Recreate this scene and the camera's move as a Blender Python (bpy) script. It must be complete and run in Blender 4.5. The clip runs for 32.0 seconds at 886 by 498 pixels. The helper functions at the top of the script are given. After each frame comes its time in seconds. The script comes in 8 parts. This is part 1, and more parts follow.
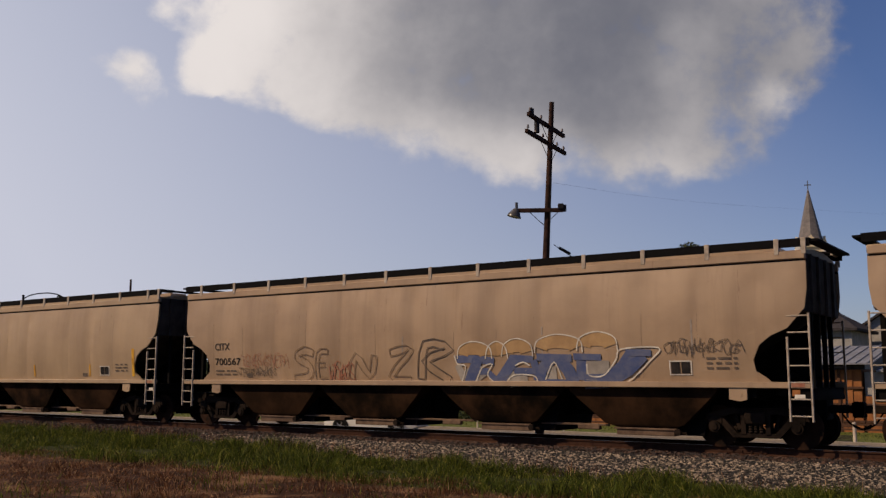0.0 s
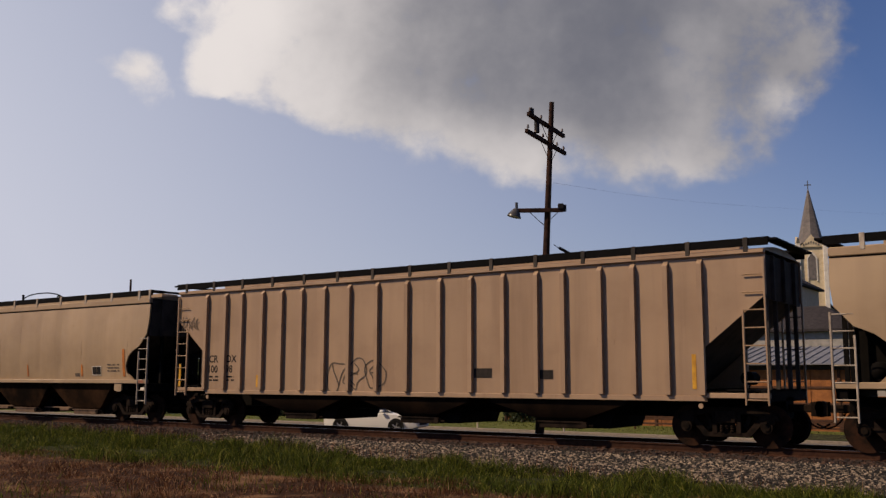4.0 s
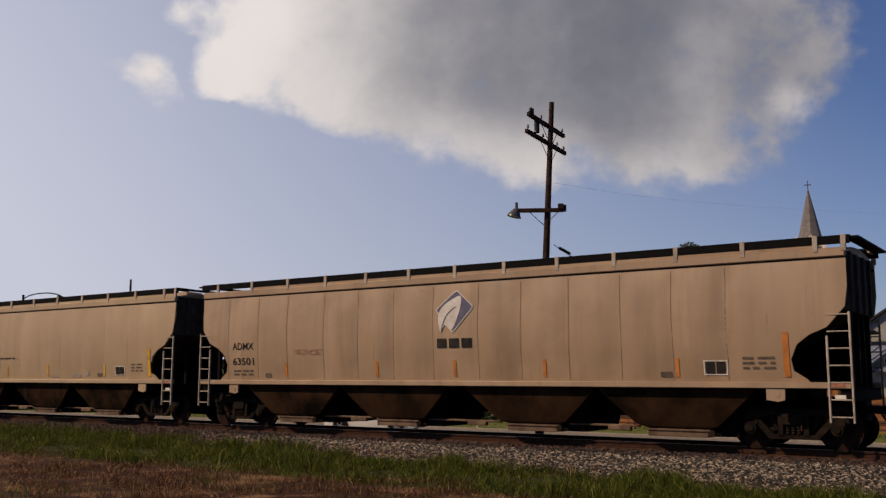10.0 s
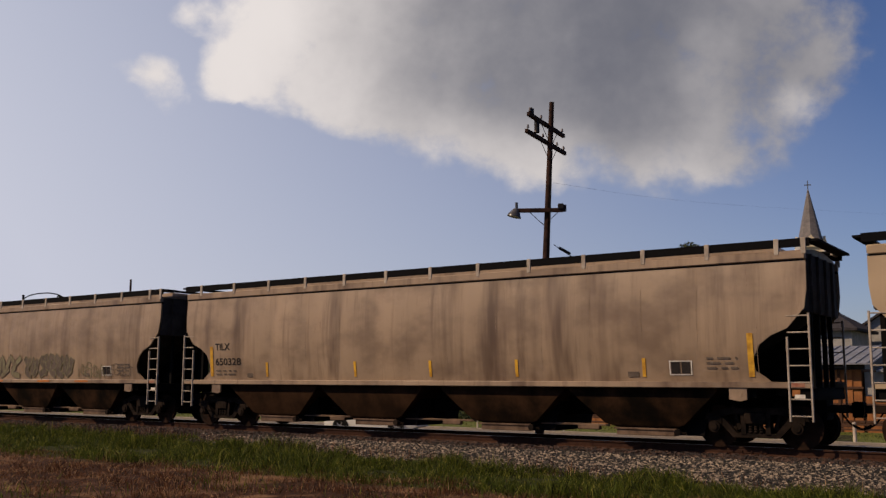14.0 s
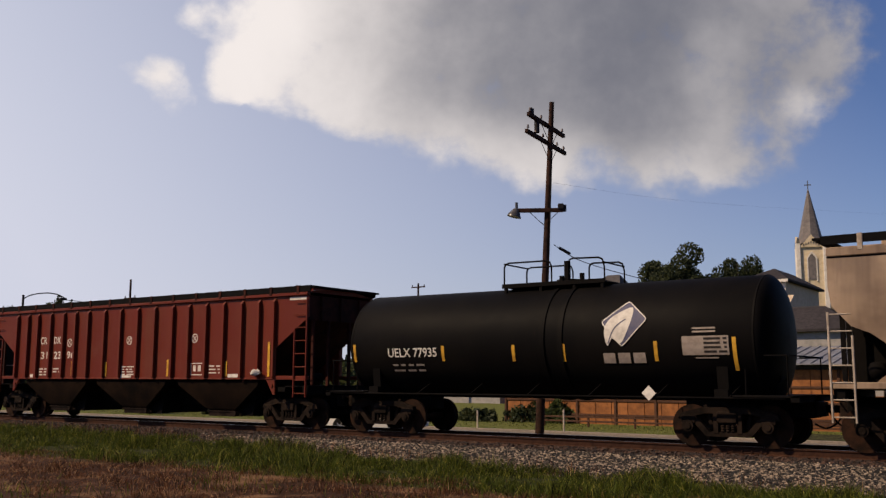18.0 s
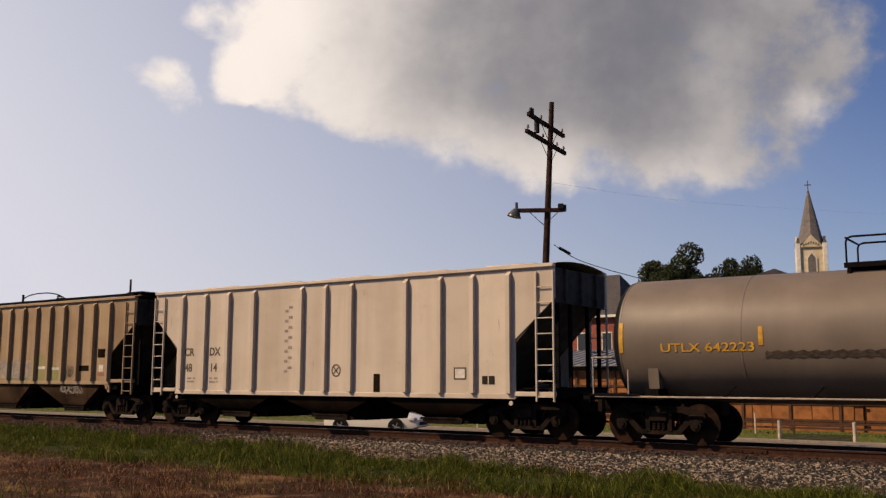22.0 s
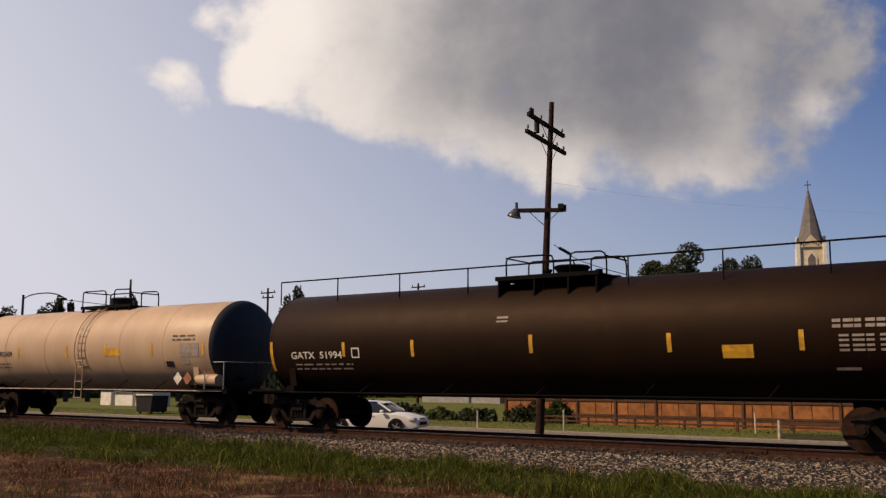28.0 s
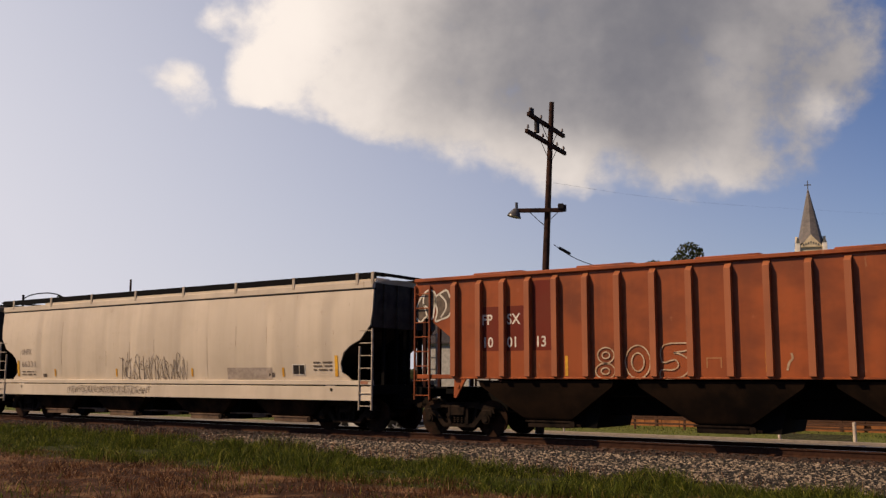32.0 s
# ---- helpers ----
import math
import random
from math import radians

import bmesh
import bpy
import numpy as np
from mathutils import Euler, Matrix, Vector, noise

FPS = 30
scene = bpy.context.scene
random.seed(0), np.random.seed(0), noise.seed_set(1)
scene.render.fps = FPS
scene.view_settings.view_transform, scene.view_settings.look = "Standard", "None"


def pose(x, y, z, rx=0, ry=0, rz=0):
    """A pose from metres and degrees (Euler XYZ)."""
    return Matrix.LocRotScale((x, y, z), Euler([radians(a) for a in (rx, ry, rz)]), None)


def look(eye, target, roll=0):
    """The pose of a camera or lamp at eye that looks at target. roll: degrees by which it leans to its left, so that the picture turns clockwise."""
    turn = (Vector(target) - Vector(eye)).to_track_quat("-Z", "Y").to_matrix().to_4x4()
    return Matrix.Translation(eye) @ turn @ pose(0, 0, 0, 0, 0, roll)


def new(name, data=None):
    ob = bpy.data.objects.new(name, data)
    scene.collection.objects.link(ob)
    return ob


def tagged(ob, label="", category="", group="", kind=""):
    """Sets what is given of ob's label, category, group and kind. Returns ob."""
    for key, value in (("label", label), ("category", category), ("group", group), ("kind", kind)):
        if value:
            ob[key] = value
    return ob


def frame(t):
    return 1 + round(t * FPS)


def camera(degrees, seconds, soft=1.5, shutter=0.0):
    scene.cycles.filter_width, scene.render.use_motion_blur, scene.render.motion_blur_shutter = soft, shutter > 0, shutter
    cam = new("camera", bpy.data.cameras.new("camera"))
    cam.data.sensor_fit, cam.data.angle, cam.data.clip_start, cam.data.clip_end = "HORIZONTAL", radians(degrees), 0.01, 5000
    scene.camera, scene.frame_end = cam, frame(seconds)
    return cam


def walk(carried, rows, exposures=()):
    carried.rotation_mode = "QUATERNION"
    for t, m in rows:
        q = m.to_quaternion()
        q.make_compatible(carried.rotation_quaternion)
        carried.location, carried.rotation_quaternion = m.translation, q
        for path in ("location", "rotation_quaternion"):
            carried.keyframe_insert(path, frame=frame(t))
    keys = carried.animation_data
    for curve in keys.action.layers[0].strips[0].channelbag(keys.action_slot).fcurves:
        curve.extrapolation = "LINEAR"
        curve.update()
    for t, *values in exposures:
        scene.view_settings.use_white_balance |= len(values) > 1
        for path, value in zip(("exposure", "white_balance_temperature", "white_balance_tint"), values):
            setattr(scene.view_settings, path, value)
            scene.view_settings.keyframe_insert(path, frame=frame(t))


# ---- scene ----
# Camera: stands still beside the line, looking across it and up the track
cam = camera(50.29, 32.0, soft=1.35)
EYE = (0.0, -22.824, 1.514)
STAND = pose(EYE[0], EYE[1], EYE[2], 97.849, -0.146, 34.928)
walk(cam, [(0.0, STAND), (32.0, STAND)],
     exposures=[(0.0, 0.0, 6420, 10), (13.5, 0.0, 6400, 10), (16.5, 0.08, 6400, 10), (18.0, 0.18, 6420, 10), (19.0, 0.23, 6880, 10), (21.0, 0.26, 6930, 10), (22.0, 0.25, 6850, 10),
                (23.0, 0.0, 6500, 10), (25.0, -0.02, 6280, 10), (26.0, 0.18, 6450, 10), (27.5, 0.18, 6700, 10), (29.0, 0.25, 6880, 10), (30.0, 0.28, 6860, 10), (32.0, 0.26, 6880, 10)])

# Daylight: hazy sky, sun fairly high over the near side of the track
SUN_AZ, SUN_EL = radians(-140), radians(43)
to_sun = Vector((math.sin(SUN_AZ) * math.cos(SUN_EL), math.cos(SUN_AZ) * math.cos(SUN_EL), math.sin(SUN_EL)))
world = bpy.data.worlds.new("sky")
scene.world = world
world.use_nodes = True
wn, wl = world.node_tree.nodes, world.node_tree.links
sky = wn.new("ShaderNodeTexSky")
sky.sky_type, sky.sun_disc = "NISHITA", False
sky.sun_elevation, sky.sun_rotation = SUN_EL, SUN_AZ
sky.altitude, sky.air_density, sky.dust_density, sky.ozone_density = 50, 1.15, 0.5, 3.0
wtint = wn.new("ShaderNodeMix")
wtint.data_type, wtint.blend_type = "RGBA", "MULTIPLY"
wtint.inputs[0].default_value = 1.0
wtint.inputs[7].default_value = (0.94, 0.98, 1.34, 1)
wl.new(sky.outputs[0], wtint.inputs[6])
wl.new(wtint.outputs[2], wn["Background"].inputs[0])
wn["Background"].inputs[1].default_value = 0.051
# summer haze that whitens the sky towards the horizon and the sunny side
wtc = wn.new("ShaderNodeTexCoord")
wdot = wn.new("ShaderNodeVectorMath")
wdot.operation = "DOT_PRODUCT"
wdot.inputs[1].default_value = (-0.7175, -0.876, -0.795)
wl.new(wtc.outputs["Generated"], wdot.inputs[0])
wmap = wn.new("ShaderNodeMapRange")
wmap.inputs["From Min"].default_value, wmap.inputs["From Max"].default_value = -0.937, 0.063
wmap.inputs["To Max"].default_value = 1.0
wl.new(wdot.outputs["Value"], wmap.inputs["Value"])
whaze = wn.new("ShaderNodeBackground")
whaze.inputs[0].default_value = (0.565, 0.575, 0.665, 1)
wmix = wn.new("ShaderNodeMixShader")
# the haze is faded out overhead and behind, out of view, to weaken the fill light
wfwd = wn.new("ShaderNodeVectorMath")
wfwd.operation = "DOT_PRODUCT"
wfwd.inputs[1].default_value = (-0.573, 0.820, 0.0)
wl.new(wtc.outputs["Generated"], wfwd.inputs[0])
wfall = wn.new("ShaderNodeMapRange")
wfall.interpolation_type = "SMOOTHSTEP"
wfall.inputs["From Min"].default_value, wfall.inputs["From Max"].default_value = -0.10, 0.85
wl.new(wfwd.outputs["Value"], wfall.inputs["Value"])
wmul = wn.new("ShaderNodeMath")
wmul.operation = "MULTIPLY"
wl.new(wmap.outputs[0], wmul.inputs[0])
wl.new(wfall.outputs[0], wmul.inputs[1])
wl.new(wmul.outputs[0], wmix.inputs[0])
wl.new(wn["Background"].outputs[0], wmix.inputs[1])
wl.new(whaze.outputs[0], wmix.inputs[2])
wl.new(wmix.outputs[0], wn["World Output"].inputs[0])
sun = new("sun", bpy.data.lights.new("sun", "SUN"))
sun.data.energy, sun.data.angle, sun.data.color = 4.4, radians(0.6), (1.0, 0.76, 0.51)
sun.matrix_world = look(to_sun * 200, (0, 0, 0))


# ---- mesh building ----
class MB:
    """Collects vertices and faces."""

    def __init__(self):
        self.v, self.f = [], []

    def add(self, verts, faces):
        n = len(self.v)
        self.v += [tuple(p) for p in verts]
        self.f += [tuple(i + n for i in f) for f in faces]
        return self

    def box(self, x0, x1, y0, y1, z0, z1, c=0.0):
        if c <= 0:
            vs = [(x, y, z) for z in (z0, z1) for y in (y0, y1) for x in (x0, x1)]
            return self.add(vs, [(0, 2, 3, 1), (4, 5, 7, 6), (0, 1, 5, 4), (2, 6, 7, 3), (0, 4, 6, 2), (1, 3, 7, 5)])
        vs, idx = [], {}
        lo, hi = (x0, y0, z0), (x1, y1, z1)
        for i in range(8):
            b = [(i >> k) & 1 for k in range(3)]
            for a in range(3):
                p = [(hi[k] if b[k] else lo[k]) if k == a else (hi[k] - c if b[k] else lo[k] + c) for k in range(3)]
                idx[i, a] = len(vs)
                vs.append(p)
        fs = []
        for a in range(3):
            o1, o2 = [k for k in range(3) if k != a]
            for side in (0, 1):
                q = [idx[(side << a) | (p << o1) | (r << o2), a] for p, r in ((0, 0), (1, 0), (1, 1), (0, 1))]
                fs.append(q)
            for p in (0, 1):
                for r in (0, 1):
                    i0 = (p << o1) | (r << o2)
                    i1 = i0 | (1 << a)
                    fs.append([idx[i0, o1], idx[i1, o1], idx[i1, o2], idx[i0, o2]])
        for i in range(8):
            fs.append([idx[i, 0], idx[i, 1], idx[i, 2]])
        return self.add(vs, fs)

    def cyl(self, p, q, r, n=8, r2=None, cap=True):
        p, q = Vector(p), Vector(q)
        r2 = r if r2 is None else r2
        d = (q - p).normalized()
        a = d.orthogonal().normalized()
        b = d.cross(a)
        vs = []
        for base, rad in ((p, r), (q, r2)):
            for k in range(n):
                t = 2 * math.pi * k / n
                vs.append(base + a * (rad * math.cos(t)) + b * (rad * math.sin(t)))
        fs = [(k, (k + 1) % n, n + (k + 1) % n, n + k) for k in range(n)]
        if cap:
            fs += [tuple(range(n - 1, -1, -1)), tuple(range(n, 2 * n))]
        return self.add(vs, fs)

    def tube(self, pts, r, n=6):
        """One round bar swept along a polyline, mitred at its bends."""
        pts = [Vector(p) for p in pts]
        legs = [(q - p).normalized() for p, q in zip(pts, pts[1:])]
        a = legs[0].orthogonal().normalized()
        vs = []
        for k, p in enumerate(pts):
            d, e = legs[max(k - 1, 0)], legs[min(k, len(legs) - 1)]
            t = (d + e).normalized() if (d + e).length > 1e-4 else d
            a = (a - t * a.dot(t)).normalized()
            b = t.cross(a)
            wide = min(2.0, 1 / max(0.3, t.dot(d)))
            vs += [p + (a * math.cos(6.28319 * i / n) + b * math.sin(6.28319 * i / n)) * (r * (1 + 0.5 * (wide - 1))) for i in range(n)]
        m = len(pts)
        fs = [(k * n + i, k * n + (i + 1) % n, (k + 1) * n + (i + 1) % n, (k + 1) * n + i) for k in range(m - 1) for i in range(n)]
        return self.add(vs, fs + [tuple(range(n - 1, -1, -1)), tuple((m - 1) * n + i for i in range(n))])

    def prism(self, poly, y0, y1):
        n = len(poly)
        vs = [(x, y0, z) for x, z in poly] + [(x, y1, z) for x, z in poly]
        fs = [tuple(range(n)), tuple(range(2 * n - 1, n - 1, -1))]
        fs += [(k, n + k, n + (k + 1) % n, (k + 1) % n) for k in range(n)]
        return self.add(vs, fs)

    def prism_x(self, poly, x0, x1):
        n = len(poly)
        vs = [(x0, y, z) for y, z in poly] + [(x1, y, z) for y, z in poly]
        fs = [tuple(range(n)), tuple(range(2 * n - 1, n - 1, -1))]
        fs += [(k, n + k, n + (k + 1) % n, (k + 1) % n) for k in range(n)]
        return self.add(vs, fs)

    def lathe(self, prof, axis, cy=0.0, cz=0.0, cx=0.0, n=32):
        """prof: (along, radius) revolved about x or y."""
        vs = []
        for a, r in prof:
            for k in range(n):
                t = 2 * math.pi * k / n
                if axis == "x":
                    vs.append((cx + a, cy + r * math.cos(t), cz + r * math.sin(t)))
                else:
                    vs.append((cx + r * math.cos(t), cy + a, cz + r * math.sin(t)))
        m = len(prof)
        fs = [(i * n + k, i * n + (k + 1) % n, (i + 1) * n + (k + 1) % n, (i + 1) * n + k) for i in range(m - 1) for k in range(n)]
        fs += [tuple(range(n - 1, -1, -1)), tuple((m - 1) * n + k for k in range(n))]
        return self.add(vs, fs)

    def sheet(self, rows):
        w = len(rows[0])
        vs = [p for r in rows for p in r]
        fs = [(i * w + k, i * w + k + 1, (i + 1) * w + k + 1, (i + 1) * w + k) for i in range(len(rows) - 1) for k in range(w - 1)]
        return self.add(vs, fs)

    def mesh(self, name, smooth=38):
        me = bpy.data.meshes.new(name)
        me.from_pydata(self.v, [], self.f)
        bm = bmesh.new()
        bm.from_mesh(me)
        bmesh.ops.recalc_face_normals(bm, faces=bm.faces)
        bm.to_mesh(me)
        bm.free()
        if smooth:
            me.shade_smooth()
            me.set_sharp_from_angle(angle=radians(smooth))
        me.update()
        return me


def part(name, mb, material, parent, label="", at=None, smooth=38):
    """Links a mesh (or the mesh of an MB) as one object under a thing or part."""
    me = mb.mesh(name, smooth) if isinstance(mb, MB) else mb
    if material is not None and not me.materials:
        me.materials.append(material)
    ob = new(name, me)
    ob.parent = parent
    if at is not None:
        ob.matrix_basis = at
    if label:
        ob["label"] = label
    return ob


def thing(name, label, category, group="", kind="", at=None):
    ob = new(name)
    ob.empty_display_size = 0.3
    if at is not None:
        ob.matrix_basis = at
    return tagged(ob, label, category, group, kind)


def solid(name, mb, material, label, category="", group="", kind="", smooth=38):
    me = mb.mesh(name, smooth) if isinstance(mb, MB) else mb
    if material is not None and not me.materials:
        me.materials.append(material)
    return tagged(new(name, me), label, category, group, kind)


# ---- materials ----
def nodes_of(name):
    m = bpy.data.materials.new(name)
    m.use_nodes = True
    nt = m.node_tree
    return m, nt.nodes, nt.links, nt.nodes["Principled BSDF"]


def coords(n, l, scale, per_object=True):
    tc = n.new("ShaderNodeTexCoord")
    mp = n.new("ShaderNodeMapping")
    mp.inputs["Scale"].default_value = scale
    l.new(tc.outputs["Object"], mp.inputs["Vector"])
    if per_object:
        oi = n.new("ShaderNodeObjectInfo")
        mu = n.new("ShaderNodeMath")
        mu.operation = "MULTIPLY"
        mu.inputs[1].default_value = 37.0
        l.new(oi.outputs["Random"], mu.inputs[0])
        l.new(mu.outputs[0], mp.inputs["Location"])
    return mp.outputs[0]


def noise_node(n, l, vec, scale, detail=5.0, rough=0.6):
    t = n.new("ShaderNodeTexNoise")
    t.inputs["Scale"].default_value, t.inputs["Detail"].default_value, t.inputs["Roughness"].default_value = scale, detail, rough
    l.new(vec, t.inputs["Vector"])
    return t.outputs["Fac"]


def ramp(n, l, fac, a, b, lo=0.0, hi=1.0):
    r = n.new("ShaderNodeMapRange")
    r.interpolation_type = "SMOOTHSTEP"
    r.inputs["From Min"].default_value, r.inputs["From Max"].default_value = a, b
    r.inputs["To Min"].default_value, r.inputs["To Max"].default_value = lo, hi
    l.new(fac, r.inputs["Value"])
    return r.outputs[0]


def mix(n, l, fac, a, b):
    m = n.new("ShaderNodeMix")
    m.data_type = "RGBA"
    for sock, val in ((m.inputs[0], fac), (m.inputs[6], a), (m.inputs[7], b)):
        if isinstance(val, (int, float)):
            sock.default_value = val
        elif isinstance(val, tuple):
            sock.default_value = (*val, 1)
        else:
            l.new(val, sock)
    return m.outputs[2]


def bump(n, l, height, bsdf, strength, dist):
    b = n.new("ShaderNodeBump")
    b.inputs["Strength"].default_value, b.inputs["Distance"].default_value = strength, dist
    l.new(height, b.inputs["Height"])
    l.new(b.outputs[0], bsdf.inputs["Normal"])


def paint(name, base, dirt, rust=(0.16, 0.07, 0.035), streak=0.5, rough=0.46, blotch=0.35, dents=0.045, rusty=0.25, metal=0.0, gloss=0.5, sheen=(1, 1, 1)):
    """Weathered car paint: broad and fine vertical streaks, faded bands, soft blotches, specks of rust and shallow dents."""
    m, n, l, p = nodes_of(name)
    fine = coords(n, l, (2.2, 2.2, 0.10))
    band = coords(n, l, (0.85, 0.85, 0.05))
    wide = coords(n, l, (0.35, 0.35, 0.5))
    full = coords(n, l, (1, 1, 1))
    faded = tuple(min(0.8, x * 1.16) for x in base)
    c = mix(n, l, ramp(n, l, noise_node(n, l, band, 1.0, 3, 0.55), 0.42, 0.66), base, faded)
    c = mix(n, l, ramp(n, l, noise_node(n, l, coords(n, l, (0.7, 0.7, 0.08)), 1.35, 4, 0.6), 0.50, 0.74, 0, streak), c, dirt)
    c = mix(n, l, ramp(n, l, noise_node(n, l, fine, 1.6, 6, 0.65), 0.48, 0.80, 0, streak * 0.75), c, dirt)
    c = mix(n, l, ramp(n, l, noise_node(n, l, wide, 1.7, 4, 0.6), 0.40, 0.72, 0, blotch), c, dirt)
    c = mix(n, l, ramp(n, l, noise_node(n, l, full, 2.3, 9, 0.72), 0.60, 0.74, 0, rusty), c, rust)
    c = mix(n, l, ramp(n, l, noise_node(n, l, coords(n, l, (5.0, 5.0, 0.7)), 1.1, 5, 0.7), 0.66, 0.72, 0, rusty * 1.6), c, tuple(x * 0.7 for x in rust))
    l.new(c, p.inputs["Base Color"])
    l.new(ramp(n, l, noise_node(n, l, full, 3.0, 4), 0.3, 0.7, rough - 0.02, rough + (0.10 if dents else 0.02)), p.inputs["Roughness"])
    p.inputs["Metallic"].default_value = metal
    p.inputs["Specular IOR Level"].default_value = gloss
    p.inputs["Specular Tint"].default_value = (*sheen, 1)
    if dents:
        bump(n, l, noise_node(n, l, coords(n, l, (1.0, 1.0, 0.22)), 1.1, 2.5, 0.5), p, 0.8, dents)
    return m


def plain(name, col, col2=None, scale=6.0, rough=0.7, metal=0.0, bumps=0.0, per_object=True, gloss=None):
    """A surface with mottled colour and fine relief."""
    m, n, l, p = nodes_of(name)
    v = coords(n, l, (1, 1, 1), per_object)
    f = noise_node(n, l, v, scale, 7, 0.65)
    c2 = col2 or tuple(x * 0.55 for x in col)
    big = ramp(n, l, noise_node(n, l, v, scale * 0.13, 3), 0.35, 0.7)
    c = mix(n, l, ramp(n, l, f, 0.35, 0.7), col, c2)
    c = mix(n, l, ramp(n, l, big, 0, 1, 0, 0.35), c, c2)
    l.new(c, p.inputs["Base Color"])
    p.inputs["Roughness"].default_value, p.inputs["Metallic"].default_value = rough, metal
    p.inputs["Specular IOR Level"].default_value = gloss if gloss is not None else 0.08 if max(col) < 0.06 else 0.25
    if bumps:
        bump(n, l, f, p, 0.7, bumps)
    return m


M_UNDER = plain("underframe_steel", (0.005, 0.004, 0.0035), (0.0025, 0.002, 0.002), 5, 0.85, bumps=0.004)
M_TRUCK = plain("truck_casting", (0.020, 0.0125, 0.0085), (0.003, 0.002, 0.0015), 3.4, 0.85, bumps=0.004)
M_WHEEL = plain("wheel_steel", (0.030, 0.013, 0.007), (0.004, 0.003, 0.002), 3, 0.8)
M_TREAD = plain("polished_tread", (0.35, 0.33, 0.31), (0.25, 0.23, 0.21), 5, 0.3, 1.0)
# Bay colours set near black for the shade under the body; brown is rust
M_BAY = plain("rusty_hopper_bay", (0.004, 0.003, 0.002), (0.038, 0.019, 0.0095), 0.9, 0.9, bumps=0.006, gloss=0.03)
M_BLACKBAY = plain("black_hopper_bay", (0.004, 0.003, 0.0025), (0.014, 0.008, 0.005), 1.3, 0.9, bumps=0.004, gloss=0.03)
M_DUSTYBAY = paint("dusty_hopper_bay", (0.075, 0.046, 0.027), (0.014, 0.008, 0.005), rust=(0.11, 0.05, 0.022), streak=0.9, rough=0.85, blotch=0.8, dents=0.02, rusty=0.5, gloss=0.04)
M_GATE = plain("dusty_outlet_gate", (0.15, 0.095, 0.06), (0.06, 0.035, 0.022), 2.5, 0.85)
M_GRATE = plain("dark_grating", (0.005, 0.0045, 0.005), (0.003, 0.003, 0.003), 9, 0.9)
# Dark end colour carries the shade of ends facing away from the sun
M_ENDDARK = plain("shaded_end_plate", (0.060, 0.048, 0.040), (0.022, 0.018, 0.015), 2.0, 0.8)
M_BLACKTXT = plain("black_stencil", (0.013, 0.012, 0.012), (0.032, 0.026, 0.023), 6, 0.7)
M_WHITETXT = plain("white_stencil", (0.66, 0.62, 0.55), (0.42, 0.38, 0.33), 6, 0.7)
M_WORNTXT = plain("worn_dark_stencil", (0.030, 0.023, 0.018), (0.085, 0.066, 0.052), 8, 0.8)
M_DIMYELLOW = plain("worn_yellow_stencil", (0.26, 0.13, 0.018), (0.10, 0.048, 0.010), 5, 0.7)
M_YELLOW = plain("yellow_reflector", (0.62, 0.34, 0.03), (0.35, 0.17, 0.02), 4, 0.5)
M_ORANGE = plain("orange_reflector", (0.50, 0.17, 0.03), (0.28, 0.10, 0.03), 4, 0.5)
M_GREYTXT = plain("faded_grey_stencil", (0.30, 0.25, 0.21), (0.20, 0.16, 0.13), 6, 0.8)
M_BLUE = plain("faded_blue_paint", (0.05, 0.07, 0.16), (0.10, 0.11, 0.17), 4, 0.7)
M_DULLBLUE = plain("dull_logo_blue", (0.060, 0.062, 0.115), (0.10, 0.095, 0.13), 4, 0.7)
M_SILVER = plain("silver_logo", (0.52, 0.49, 0.45), (0.40, 0.36, 0.32), 4, 0.6)
M_TAGDARK = plain("dark_spray_paint", (0.060, 0.045, 0.036), (0.13, 0.098, 0.074), 5, 0.8)
M_TAGRED = plain("red_spray_paint", (0.22, 0.07, 0.04), (0.30, 0.16, 0.10), 5, 0.8)
M_ORLINE = plain("faint_orange_line_paint", (0.33, 0.16, 0.07), (0.22, 0.09, 0.035), 6, 0.8)
M_TAGPALE = plain("rubbed_white_spray_paint", (0.44, 0.34, 0.24), (0.26, 0.15, 0.08), 7, 0.8)
M_TAGWHITE = plain("white_spray_paint", (0.62, 0.58, 0.50), (0.35, 0.31, 0.26), 5, 0.8)
M_TAGGREEN = plain("faded_green_spray_paint", (0.19, 0.17, 0.095), (0.14, 0.11, 0.07), 5, 0.8)
M_SEAM = plain("dusty_panel_seam", (0.24, 0.17, 0.115), (0.14, 0.095, 0.06), 5, 0.8)
M_DARKSEAM = plain("rusty_panel_seam", (0.20, 0.13, 0.085), (0.13, 0.08, 0.05), 5, 0.8)
M_WHITEPAD = plain("off_white_steel", (0.40, 0.34, 0.275), (0.22, 0.175, 0.135), 5, 0.7)
# ---- lettering and flat marks laid on a curved or flat side ----
def lay(name, me_or_mb, surf, material, parent, off=0.008, label=""):
    """Flat (x, z) shapes pressed on the side surface y = surf(x, z)."""
    me = me_or_mb
    if isinstance(me, MB):
        me = bpy.data.meshes.new(name)
        me.from_pydata(me_or_mb.v, [], me_or_mb.f)
    for v in me.vertices:
        x, z = v.co.x, v.co.z
        v.co = (x, surf(x, z) - off, z)
    return part(name, me, material, parent, label)


